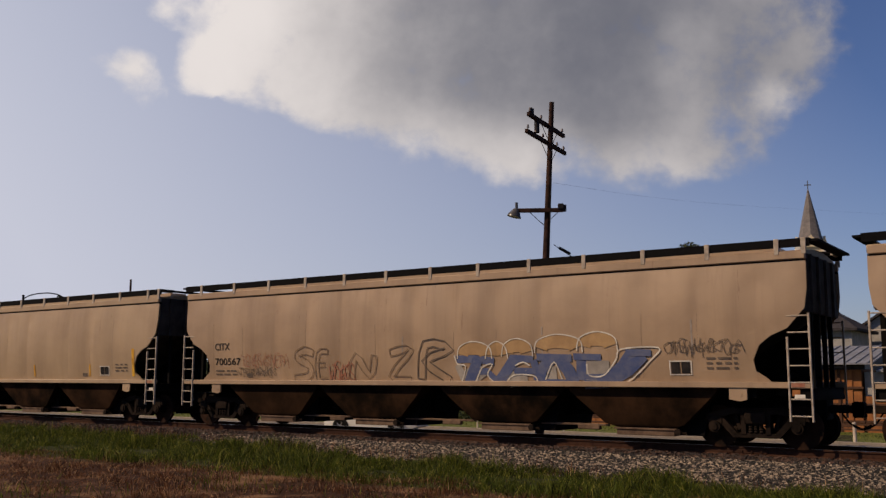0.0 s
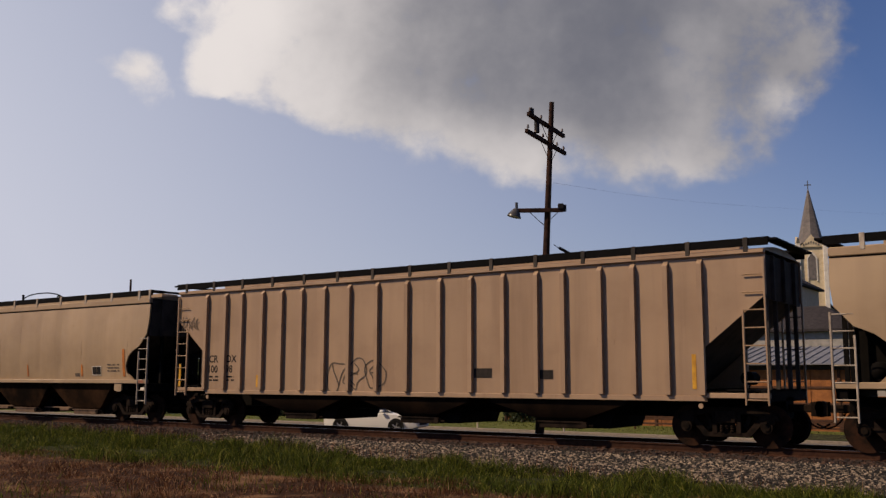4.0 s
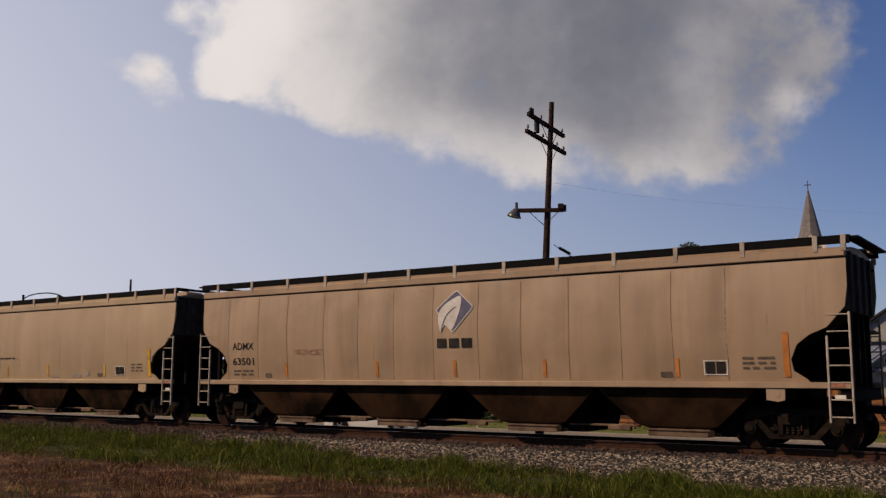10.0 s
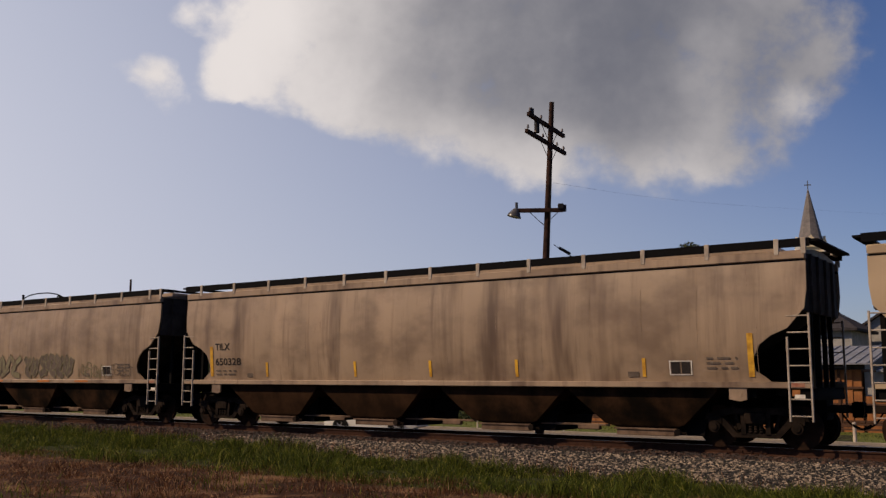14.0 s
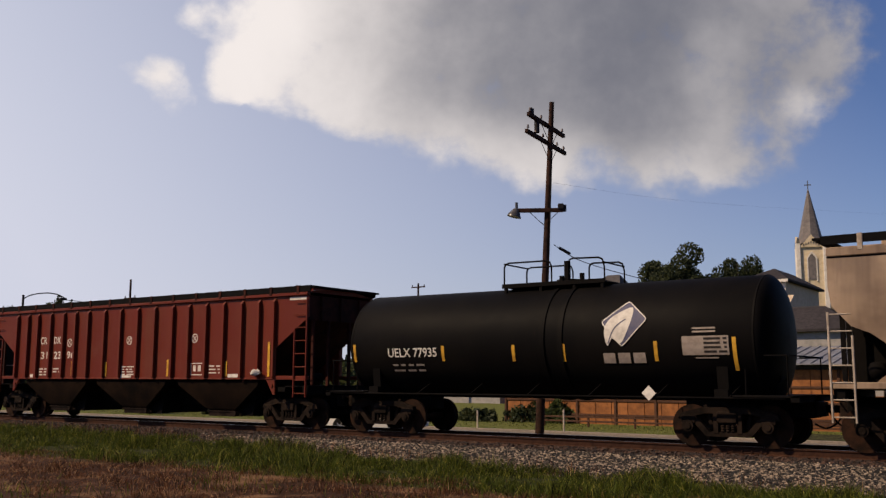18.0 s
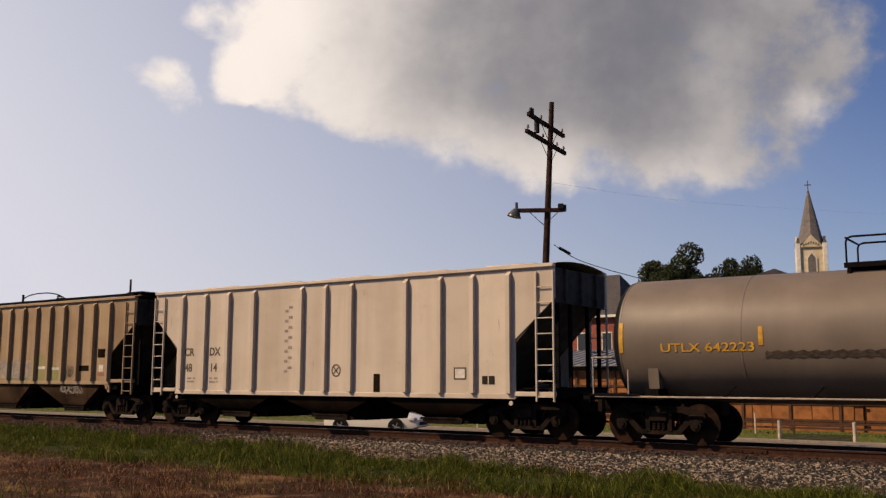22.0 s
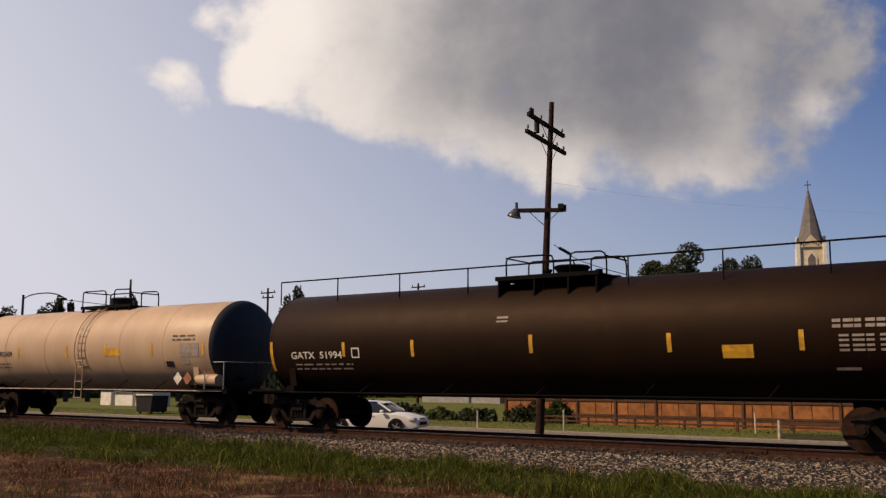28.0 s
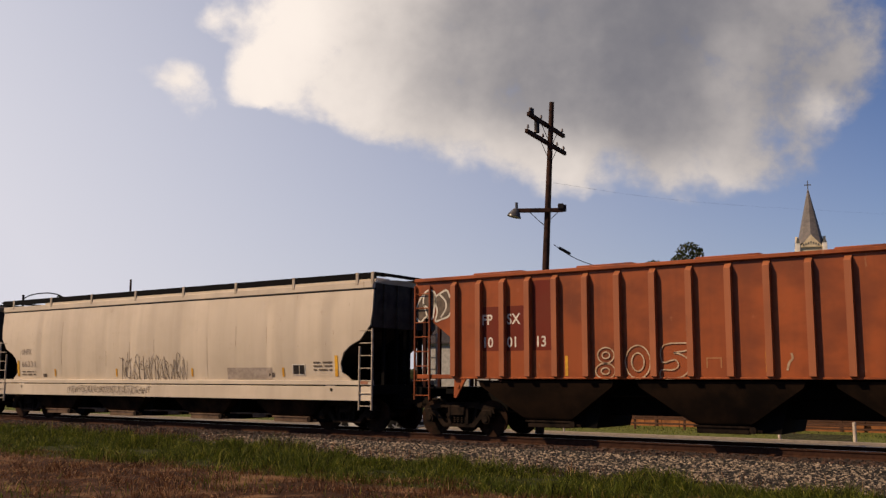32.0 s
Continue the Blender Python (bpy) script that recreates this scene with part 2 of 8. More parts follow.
def lettering(body, x, z, size, surf, material, parent, stretch=1.0, off=0.005, bold=0.0, width=None):
    cu = bpy.data.curves.new("lettering", "FONT")
    cu.body, cu.size, cu.offset = body, size, bold
    cu.resolution_u = 3
    tmp = bpy.data.objects.new("lettering", cu)
    me = bpy.data.meshes.new_from_object(tmp)
    bpy.data.objects.remove(tmp)
    bpy.data.curves.remove(cu)
    if width:
        left, right = min(v.co.x for v in me.vertices), max(v.co.x for v in me.vertices)
        stretch = width / (right - left)
        x -= left * stretch
    for v in me.vertices:
        v.co = (x + v.co.x * stretch, 0, z + v.co.y)
    root = list(range(len(me.vertices)))

    def top_of(i):
        while root[i] != i:
            root[i] = root[root[i]]
            i = root[i]
        return i
    for e in me.edges:
        root[top_of(e.vertices[0])] = top_of(e.vertices[1])
    signs = {}
    for f in me.polygons:
        signs.setdefault(top_of(f.vertices[0]), []).append(tuple(f.vertices))
    for faces in signs.values():
        order = {v: k for k, v in enumerate(sorted({v for f in faces for v in f}))}
        lay("letter", MB().add([me.vertices[v].co for v in order], [tuple(order[v] for v in f) for f in faces]), surf, material, parent, off)
    bpy.data.meshes.remove(me)


def bars(name, rects, surf, material, parent, off=0.008, label="", joined=False):
    """Painted rectangles: each an object of its own unless they are too small to tell apart."""
    mb = MB()
    for x0, x1, z0, z1 in rects:
        k = max(1, int((z1 - z0) / 0.12))
        m = max(1, int((x1 - x0) / 0.12))
        rows = [[(x0 + (x1 - x0) * j / m, 0, z0 + (z1 - z0) * i / k) for j in range(m + 1)] for i in range(k + 1)]
        mb.sheet(rows)
        if not joined:
            lay(name, mb, surf, material, parent, off, label)
            mb = MB()
    if joined:
        tagged(lay(name, mb, surf, material, parent, off, label), kind="stuff")


def small_print(x, z, w, rows, surf, material, parent, off=0.008, seed=1, h=0.05, gap=0.11):
    rnd = random.Random(seed)
    rects = []
    for r in range(rows):
        a = x
        while a < x + w:
            b = min(x + w, a + rnd.uniform(0.12, 0.4))
            rects.append((a, b, z - r * gap, z - r * gap + h))
            a = b + rnd.uniform(0.05, 0.12)
    return bars("small_print", rects, surf, material, parent, off, joined=True)


def strokes(name, lines, width, surf, material, parent, off=0.010, label=""):
    """Sprayed lines: ribbons along polylines in (x, z)."""
    mb = MB()
    for pts in lines:
        vs = []
        for i, (x, z) in enumerate(pts):
            x0, z0 = pts[max(i - 1, 0)]
            x1, z1 = pts[min(i + 1, len(pts) - 1)]
            d = math.hypot(x1 - x0, z1 - z0) or 1
            nx, nz = -(z1 - z0) / d * width / 2, (x1 - x0) / d * width / 2
            vs += [(x + nx, 0, z + nz), (x - nx, 0, z - nz)]
        mb.add(vs, [(2 * i, 2 * i + 1, 2 * i + 3, 2 * i + 2) for i in range(len(pts) - 1)])
    return lay(name, mb, surf, material, parent, off, label)


def curve_pts(ctrl, closed=False, sub=6):
    """Catmull-Rom through control points."""
    out, n = [], len(ctrl)
    rng = range(n) if closed else range(n - 1)
    for i in rng:
        g = (lambda k: ctrl[k % n]) if closed else (lambda k: ctrl[min(max(k, 0), n - 1)])
        p0, p1, p2, p3 = g(i - 1), g(i), g(i + 1), g(i + 2)
        for s in range(sub):
            t = s / sub
            out.append(tuple(0.5 * (2 * b + (c - a) * t + (2 * a - 5 * b + 4 * c - d) * t * t + (3 * b - a - 3 * c + d) * t ** 3)
                             for a, b, c, d in zip(p0, p1, p2, p3)))
    out.append(ctrl[0] if closed else ctrl[-1])
    return out


def tag(x0, x1, z0, z1, count, surf, material, parent, seed, width=0.05, fill=None, loose=0.35):
    """Graffiti: bulging letter outlines that cannot be read, sprayed on the side."""
    rnd = random.Random(seed)
    lines, w = [], (x1 - x0) / count
    for i in range(count):
        cx, cz = x0 + w * (i + 0.5), (z0 + z1) / 2
        rx, rz = w * 0.52, (z1 - z0) * 0.5
        ring = []
        for k in range(9):
            a = 2 * math.pi * k / 9 + rnd.uniform(-0.2, 0.2)
            q = 1 + rnd.uniform(-loose, loose * 0.6)
            ring.append((cx + rx * math.cos(a) * q + 0.12 * rz * math.sin(a), cz + rz * math.sin(a) * q))
        lines.append(curve_pts(ring, True, 5))
        inner = [(cx + rx * rnd.uniform(-0.5, 0.5), cz + rz * t) for t in (-0.7, -0.2, 0.25, 0.7)]
        lines.append(curve_pts(inner, False, 5))
        if rnd.random() < 0.6:
            lines.append([(cx - rx * 0.3, cz + rz * 0.1), (cx + rx * 0.35, cz + rz * rnd.uniform(-0.2, 0.3))])
        if fill is not None:
            mb = MB()
            o = curve_pts(ring, True, 5)[:-1]
            mid = (cx, 0, cz)
            mb.add([mid] + [(p[0], 0, p[1]) for p in o] + [(cx * 0.5 + p[0] * 0.5, 0, cz * 0.5 + p[1] * 0.5) for p in o],
                   [f for k in range(len(o)) for f in ((0, len(o) + 1 + k, len(o) + 1 + (k + 1) % len(o)),
                                                       (len(o) + 1 + k, 1 + k, 1 + (k + 1) % len(o), len(o) + 1 + (k + 1) % len(o)))])
            lay("graffiti_fill", mb, surf, fill, parent, 0.006)
    return strokes("graffiti_outline", lines, width, surf, material, parent, 0.011)


def block_letters(shapes, x0, x1, z0, z1, thick, surf, line, fill, parent, width=0.032, seed=1):
    """Sprayed hollow letters: a fat fill with a thin outline round each stroke."""
    rnd = random.Random(seed)
    w, loops = (x1 - x0) / len(shapes), []
    for i, shape in enumerate(shapes):
        for st in shape:
            pts = [(x0 + w * (i + 0.08 + 0.84 * p + 0.10 * q), z0 + thick * 0.4 + (z1 - z0 - thick * 0.8) * q + rnd.uniform(-0.03, 0.03)) for p, q in st]
            mid = curve_pts(pts, False, 3) if len(pts) > 3 else pts
            left, right = [], []
            for k, (x, z) in enumerate(mid):
                xa, za = mid[max(k - 1, 0)]
                xb, zb = mid[min(k + 1, len(mid) - 1)]
                d = math.hypot(xb - xa, zb - za) or 1
                t = thick / 2 * rnd.uniform(0.85, 1.15)
                left.append((x - (zb - za) / d * t, z + (xb - xa) / d * t))
                right.append((x + (zb - za) / d * t, z - (xb - xa) / d * t))
            if fill is not None:
                strokes("graffiti_fill", [mid], thick, surf, fill, parent, 0.010 + 0.001 * (len(loops) % 4))
            loops.append(left + right[::-1] + left[:1])
    if line is not None:
        strokes("graffiti_outline", loops, width, surf, line, parent, 0.016)


LETTERS = {"s": [[(0.9, 0.9), (0.4, 1.0), (0.1, 0.75), (0.75, 0.45), (0.7, 0.1), (0.05, 0.05)]], "e": [[(0.9, 1.0), (0.15, 0.9), (0.15, 0.05), (0.9, 0.0)], [(0.15, 0.5), (0.7, 0.5)]],
           "r": [[(0.1, 0.0), (0.15, 1.0), (0.85, 0.85), (0.2, 0.5), (0.95, 0.0)]], "o": [[(0.5, 1.0), (0.1, 0.6), (0.3, 0.05), (0.85, 0.3), (0.8, 0.85), (0.4, 1.0)]],
           "z": [[(0.05, 0.9), (0.9, 1.0), (0.15, 0.1), (1.0, 0.0)]], "t": [[(0.0, 0.95), (1.0, 1.0)], [(0.5, 1.0), (0.45, 0.0)]], "h": [[(0.1, 0.0), (0.1, 1.0)], [(0.9, 0.0), (0.9, 1.0)], [(0.1, 0.5), (0.9, 0.5)]],
           "n": [[(0.05, 0.0), (0.15, 1.0), (0.8, 0.1), (0.9, 1.0)]], "1": [[(0.0, 0.1), (0.35, 0.95), (0.55, 0.2), (1.1, 0.9)], [(0.2, 0.0), (1.0, 0.35)]], "2": [[(1.1, 0.95), (0.1, 0.75), (0.9, 0.35), (-0.1, 0.0)], [(0.4, 1.0), (0.7, 0.0)]], "3": [[(-0.1, 1.0), (0.5, 0.6), (0.2, 0.2), (1.0, 0.0)], [(0.45, 0.55), (1.1, 0.95)]], "4": [[(-0.1, 0.3), (0.4, 1.0), (1.05, 0.6), (0.3, 0.25), (1.1, 0.0)]], "k": [[(0.1, 0.0), (0.1, 1.0)], [(0.9, 1.0), (0.15, 0.5), (0.95, 0.0)]]}
GLYPHS = [[[(0, 0), (0.45, 1), (0.9, 0)], [(0.2, 0.4), (0.75, 0.45)]], [[(0.8, 0.85), (0.3, 1), (0.1, 0.7), (0.7, 0.4), (0.6, 0.05), (0, 0.1)]],
          [[(0.1, 0), (0.15, 1)], [(0.8, 0.95), (0.15, 0.45), (0.85, 0)]], [[(0.5, 1), (0.05, 0.6), (0.3, 0), (0.8, 0.3), (0.75, 0.85), (0.5, 1)]],
          [[(0.1, 0), (0.1, 1), (0.7, 0.85), (0.15, 0.5), (0.8, 0)]], [[(0.0, 1), (0.85, 0.95)], [(0.45, 1), (0.35, 0)]],
          [[(0.8, 1), (0.1, 0.9), (0.15, 0.05), (0.85, 0.1)], [(0.15, 0.5), (0.6, 0.55)]], [[(0, 0.8), (0.2, 0), (0.45, 0.6), (0.7, 0), (0.95, 1)]],
          [[(0.1, 0), (0.1, 0.95), (0.8, 0.1), (0.85, 1)]], [[(0.85, 0.8), (0.3, 0.95), (0.1, 0.3), (0.5, 0), (0.85, 0.35), (0.5, 0.4)]]]


def scrawl(x0, x1, z0, z1, count, surf, material, parent, seed, width=0.04, off=0.012):
    """A quick handstyle of looped and slashed strokes that cannot be read, sign by sign."""
    rnd = random.Random(seed)
    count = int(count * 2)
    w, h = (x1 - x0) / count, z1 - z0
    for i in range(count):
        glyph, lines = GLYPHS[rnd.randrange(len(GLYPHS))], []
        a, lift, tall, lean = x0 + w * i, h * rnd.uniform(-0.08, 0.12), rnd.uniform(0.7, 1.05), rnd.uniform(-0.1, 0.35)
        for st in glyph:
            pts = [(a + w * (p * 2.0 + lean * q * 0.9) + w * rnd.uniform(-0.16, 0.16), z0 + lift + h * tall * q + h * rnd.uniform(-0.13, 0.13)) for p, q in st]
            lines.append(curve_pts(pts, False, 3) if len(pts) > 2 else pts)
        if rnd.random() < 0.25:
            lines.append([(a + w * 0.3, z0 + h * 0.2), (a + w * 0.35, z0 - h * rnd.uniform(0.1, 0.35))])
        strokes("graffiti_sign", lines, width * 0.5, surf, material, parent, off + 0.0008 * (i % 3))


def leaf_logo(cx, cz, half, surf, parent, frame_mat, leaf_mat, word_mat, off=0.008, rim_mat=None):
    """A company mark drawn as plain shapes: a rounded lozenge with a tilted pale leaf, and three blocks under it."""
    def patch(name, pts, material, lift):
        pts = [(cx + half * a, cz + half * b) for a, b in pts]
        mx, mz = sum(p[0] for p in pts) / len(pts), sum(p[1] for p in pts) / len(pts)
        n, vs = len(pts), [(mx, 0, mz)]
        for k in (0.34, 0.67, 1.0):
            vs += [(mx + (x - mx) * k, 0, mz + (z - mz) * k) for x, z in pts]
        fs = [(0, 1 + i, 1 + (i + 1) % n) for i in range(n)]
        fs += [(1 + r * n + i, 1 + (r + 1) * n + i, 1 + (r + 1) * n + (i + 1) % n, 1 + r * n + (i + 1) % n) for r in range(2) for i in range(n)]
        lay(name, MB().add(vs, fs), surf, material, parent, off + lift)
    corners = [(-1.05, 0.10), (0.12, 1.0), (1.07, 0.18), (-0.06, -1.0)]
    soft = []
    for k, (a, b) in enumerate(corners):
        (pa, pb), (na, nb) = corners[k - 1], corners[(k + 1) % 4]
        soft += [(a + (pa - a) * 0.10, b + (pb - b) * 0.10), (a + (pa + na - 2 * a) * 0.02, b + (pb + nb - 2 * b) * 0.02), (a + (na - a) * 0.10, b + (nb - b) * 0.10)]
    full = []
    for (a, b), (na, nb) in zip(soft, soft[1:] + soft[:1]):
        full += [(a + (na - a) * q / 3, b + (nb - b) * q / 3) for q in range(3)]
    patch("logo_lozenge", full, frame_mat, 0.0)
    leaf = curve_pts([(-0.74, -0.95), (-0.90, -0.30), (-0.72, 0.16), (-0.25, 0.50), (0.33, 0.72), (0.38, 0.28), (0.18, -0.35), (-0.12, -0.86), (-0.52, -0.62)], True, 3)[:-1]
    patch("logo_leaf", leaf, leaf_mat, 0.006)
    strokes("logo_vein", [curve_pts([(cx + half * a, cz + half * b) for a, b in ((-0.70, -0.85), (-0.45, -0.25), (-0.15, 0.05), (0.10, 0.20))], False, 4)], half * 0.05, surf, frame_mat, parent, off + 0.011)
    strokes("logo_rim", [[(cx + half * a, cz + half * b) for a, b in full + full[:1]]], half * 0.045, surf, rim_mat or leaf_mat, parent, off + 0.004)
    zb, hh, ww = cz - half * 1.70, half * 0.44, half * 0.56
    bars("logo_block", [(cx - half * 0.98 + k * half * 0.70, cx - half * 0.98 + k * half * 0.70 + ww, zb, zb + hh) for k in range(3)], surf, word_mat, parent, off)


# ---- running gear shared by all cars ----
def wheel_mesh():
    mb = MB()
    for s in (-1, 1):
        y = s * 0.753
        prof = [(-0.075, 0.12), (-0.075, 0.36), (-0.068, 0.40), (-0.07, 0.485), (-0.04, 0.487), (-0.03, 0.46), (0.065, 0.452), (0.065, 0.40), (0.02, 0.36), (0.03, 0.15), (0.09, 0.13)]
        prof = [(y - s * a, r) for a, r in prof]
        mb.lathe(prof, "y", n=28)
        for k in range(3):
            a = 2 * math.pi * k / 3
            mb.box(0.27 * math.cos(a) - 0.03, 0.27 * math.cos(a) + 0.03, y + s * 0.0 - 0.02, y + s * 0.0 + 0.045, 0.27 * math.sin(a) - 0.03, 0.27 * math.sin(a) + 0.03)
    mb.cyl((0, -1.08, 0), (0, 1.08, 0), 0.085, 12)
    me = mb.mesh("wheelset")
    me.materials.append(M_WHEEL)
    return me


def sideframe_mesh():
    mb = MB()
    y0, y1 = -0.08, 0.08
    mb.prism([(-1.18, 0.60), (-1.12, 0.74), (-0.62, 0.88), (0.62, 0.88), (1.12, 0.74), (1.18, 0.60), (0.98, 0.62), (0.55, 0.74), (-0.55, 0.74), (-0.98, 0.62)], y0, y1)
    mb.prism([(-0.50, 0.22), (-0.50, 0.32), (0.50, 0.32), (0.50, 0.22)], y0, y1)
    for s in (-1, 1):
        mb.prism([(s * 0.93, 0.66), (s * 0.74, 0.66), (s * 0.36, 0.24), (s * 0.52, 0.22)], y0, y1)
        mb.prism([(s * 0.33, 0.30), (s * 0.33, 0.76), (s * 0.22, 0.76), (s * 0.22, 0.30)], y0 - 0.02, y1 + 0.02)
        mb.box(s * 0.925 - 0.17, s * 0.925 + 0.17, y0 - 0.02, y1 + 0.02, 0.50, 0.70, 0.02)
        mb.cyl((s * 0.925, -0.16, 0.457), (s * 0.925, 0.10, 0.457), 0.135, 14)
        mb.cyl((s * 0.925, -0.19, 0.457), (s * 0.925, -0.15, 0.457), 0.08, 12)
    me = mb.mesh("sideframe")
    me.materials.append(M_TRUCK)
    return me


def spring_mesh():
    mb = MB()
    n, rows = 9, []
    for k in range(13):
        r = 0.052 if k % 2 else 0.036
        rows.append([(r * math.cos(6.2832 * i / n), r * math.sin(6.2832 * i / n), 0.32 + 0.028 * k) for i in range(n + 1)])
    mb.sheet(rows)
    me = mb.mesh("spring")
    me.materials.append(M_TRUCK)
    return me


WHEELSET, SIDEFRAME, SPRING = wheel_mesh(), sideframe_mesh(), spring_mesh()
WHEELS = []  # every wheelset with its car, for the rolling
HALF_BASE = 0.925


def truck(car, cx):
    bol = MB()
    bol.box(-0.24, 0.24, -1.15, 1.15, 0.52, 0.80, 0.03)
    bol.cyl((0, 0, 0.78), (0, 0, 0.98), 0.22, 14)
    for s in (-1, 1):
        bol.box(s * 0.50 - 0.05, s * 0.50 + 0.05, -0.95, 0.95, 0.36, 0.46, 0.015)
        bol.prism([(s * 0.36, 0.42), (s * 0.44, 0.38), (s * 0.60, 0.92), (s * 0.53, 0.95)], -0.95, -0.90)
    t = part("truck", bol, M_TRUCK, car, "four-wheel cast steel truck", at=pose(cx, 0, 0))
    for s in (-1, 1):
        part("sideframe", SIDEFRAME, None, t, at=pose(0, s * 1.0, 0, 0, 0, 0 if s < 0 else 180))
        for k in (-0.12, 0.0, 0.12):
            part("spring", SPRING, None, t, at=pose(k, s * 1.06, 0))
    for s in (-1, 1):
        w = part("wheelset", WHEELSET, None, t, "rusty steel wheels on an axle", at=pose(s * HALF_BASE, 0, 0.457))
        WHEELS.append((w, car, s * HALF_BASE))
    return t


def coupler(car, x, s):
    mb = MB()
    mb.box(min(x, x + s * 0.55), max(x, x + s * 0.55), -0.09, 0.09, 0.78, 0.96, 0.02)
    mb.prism([(x + s * 0.50, 0.70), (x + s * 0.50, 1.02), (x + s * 0.72, 1.04), (x + s * 0.78, 0.90), (x + s * 0.72, 0.68)], -0.17, 0.13)
    part("coupler", mb, M_TRUCK, car, "knuckle coupler")
    hose = MB()
    hose.tube(curve_pts([(x + s * 0.15, 0.22, 0.86), (x + s * 0.35, 0.24, 0.55), (x + s * 0.6, 0.22, 0.42), (x + s * 0.82, 0.15, 0.52)], False, 4), 0.022, 6)
    part("air_hose", hose, M_UNDER, car)


def ladder(car, xa, xb, y, z0, z1, material, short=None, step=0.40, name="ladder"):
    """Two stiles and rungs; xb is the outer stile, xa the inner one, which may stop lower."""
    st = MB()
    for x, top in ((xa, short or z1), (xb, z1)):
        st.box(x - 0.022, x + 0.022, y - 0.045, y + 0.02, z0, top, 0.006)
    lad = part(name, st, material, car)
    z, rung = z0 + 0.12, None
    while z < (short or z1) - 0.05:
        if rung is None:
            mb = MB()
            mb.cyl((xa, 0, 0), (xb, 0, 0), 0.016, 6)
            rung = mb.mesh("rung")
            rung.materials.append(material)
        part("rung", rung, None, lad, at=pose(0, y - 0.02, z))
        z += step
    while z < z1 - 0.05 and short:
        part("rung", rung, None, lad, at=pose(0, y - 0.02, z))
        z += step
    return lad


def underframe(car, hl, tc, material=None, stub=None):
    """stub: length of the sill at each end of a car that has none under its middle."""
    if stub is None:
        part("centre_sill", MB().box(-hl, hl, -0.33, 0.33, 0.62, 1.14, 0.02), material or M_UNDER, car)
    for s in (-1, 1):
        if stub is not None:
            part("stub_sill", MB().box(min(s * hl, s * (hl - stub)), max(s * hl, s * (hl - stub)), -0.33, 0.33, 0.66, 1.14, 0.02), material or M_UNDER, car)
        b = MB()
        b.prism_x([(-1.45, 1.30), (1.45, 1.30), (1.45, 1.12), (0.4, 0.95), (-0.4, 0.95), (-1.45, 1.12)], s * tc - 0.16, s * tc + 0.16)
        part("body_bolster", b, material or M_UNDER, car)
        truck(car, s * tc)
        coupler(car, s * hl, s)
    br = MB()
    br.cyl((hl - 0.8, -0.55, 1.55), (hl - 0.8, -0.05, 1.55), 0.16, 12)
    br.tube([(hl - 0.8, -0.3, 1.5), (hl - 0.9, -0.3, 1.0)], 0.02)
    part("brake_cylinder", br, M_UNDER, car)
    pipe = MB()
    zp = 0.80 if stub is None else 1.02
    pipe.tube([(-hl + 0.4, 0.45, zp), (hl - 0.4, 0.45, zp)], 0.025, 6)
    part("brake_pipe", pipe, M_UNDER, car)


def bay(car, x0, x1, ztop, material, zb=0.46, mouth=2.0, gate_mat=None, gate=1.35):
    """An inverted pyramid with a neck, an outlet frame and a sliding gate on a shaft."""
    mb = MB()
    cx = (x0 + x1) / 2
    rings = [[(x, y, z) for x, y in ((cx - hw, -hy), (cx + hw, -hy), (cx + hw, hy), (cx - hw, hy))]
             for hw, hy, z in (((x1 - x0) / 2, 1.46, ztop), ((x1 - x0) / 2 - 0.05, 1.45, ztop - 0.14), (mouth / 2, 1.24, zb), (gate / 2, 1.14, zb - 0.10))]
    mb.add([p for ring in rings for p in ring], [(i * 4 + j, i * 4 + (j + 1) % 4, i * 4 + 4 + (j + 1) % 4, i * 4 + 4 + j) for i in range(3) for j in range(4)] + [(12, 13, 14, 15)])
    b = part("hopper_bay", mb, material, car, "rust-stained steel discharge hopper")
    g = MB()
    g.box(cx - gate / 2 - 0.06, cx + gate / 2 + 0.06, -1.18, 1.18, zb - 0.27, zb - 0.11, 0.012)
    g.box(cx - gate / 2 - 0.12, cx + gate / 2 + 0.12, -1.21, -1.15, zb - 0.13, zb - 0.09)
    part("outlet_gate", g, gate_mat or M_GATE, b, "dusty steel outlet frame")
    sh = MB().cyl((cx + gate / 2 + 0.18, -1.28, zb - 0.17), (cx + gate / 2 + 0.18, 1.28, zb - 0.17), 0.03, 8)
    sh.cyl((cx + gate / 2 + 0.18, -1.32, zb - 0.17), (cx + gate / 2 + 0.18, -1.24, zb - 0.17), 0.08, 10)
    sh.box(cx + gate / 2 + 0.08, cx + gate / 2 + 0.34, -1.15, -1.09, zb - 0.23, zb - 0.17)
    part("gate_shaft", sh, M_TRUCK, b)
    # Black block added to stand for the shaded slope of the bay
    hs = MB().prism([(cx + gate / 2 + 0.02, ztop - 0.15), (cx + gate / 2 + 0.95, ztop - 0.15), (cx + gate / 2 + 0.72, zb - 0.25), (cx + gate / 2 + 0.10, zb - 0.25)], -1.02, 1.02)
    part("gate_housing", hs, M_UNDER, b, "black block added for the shaded slope beside the outlet")


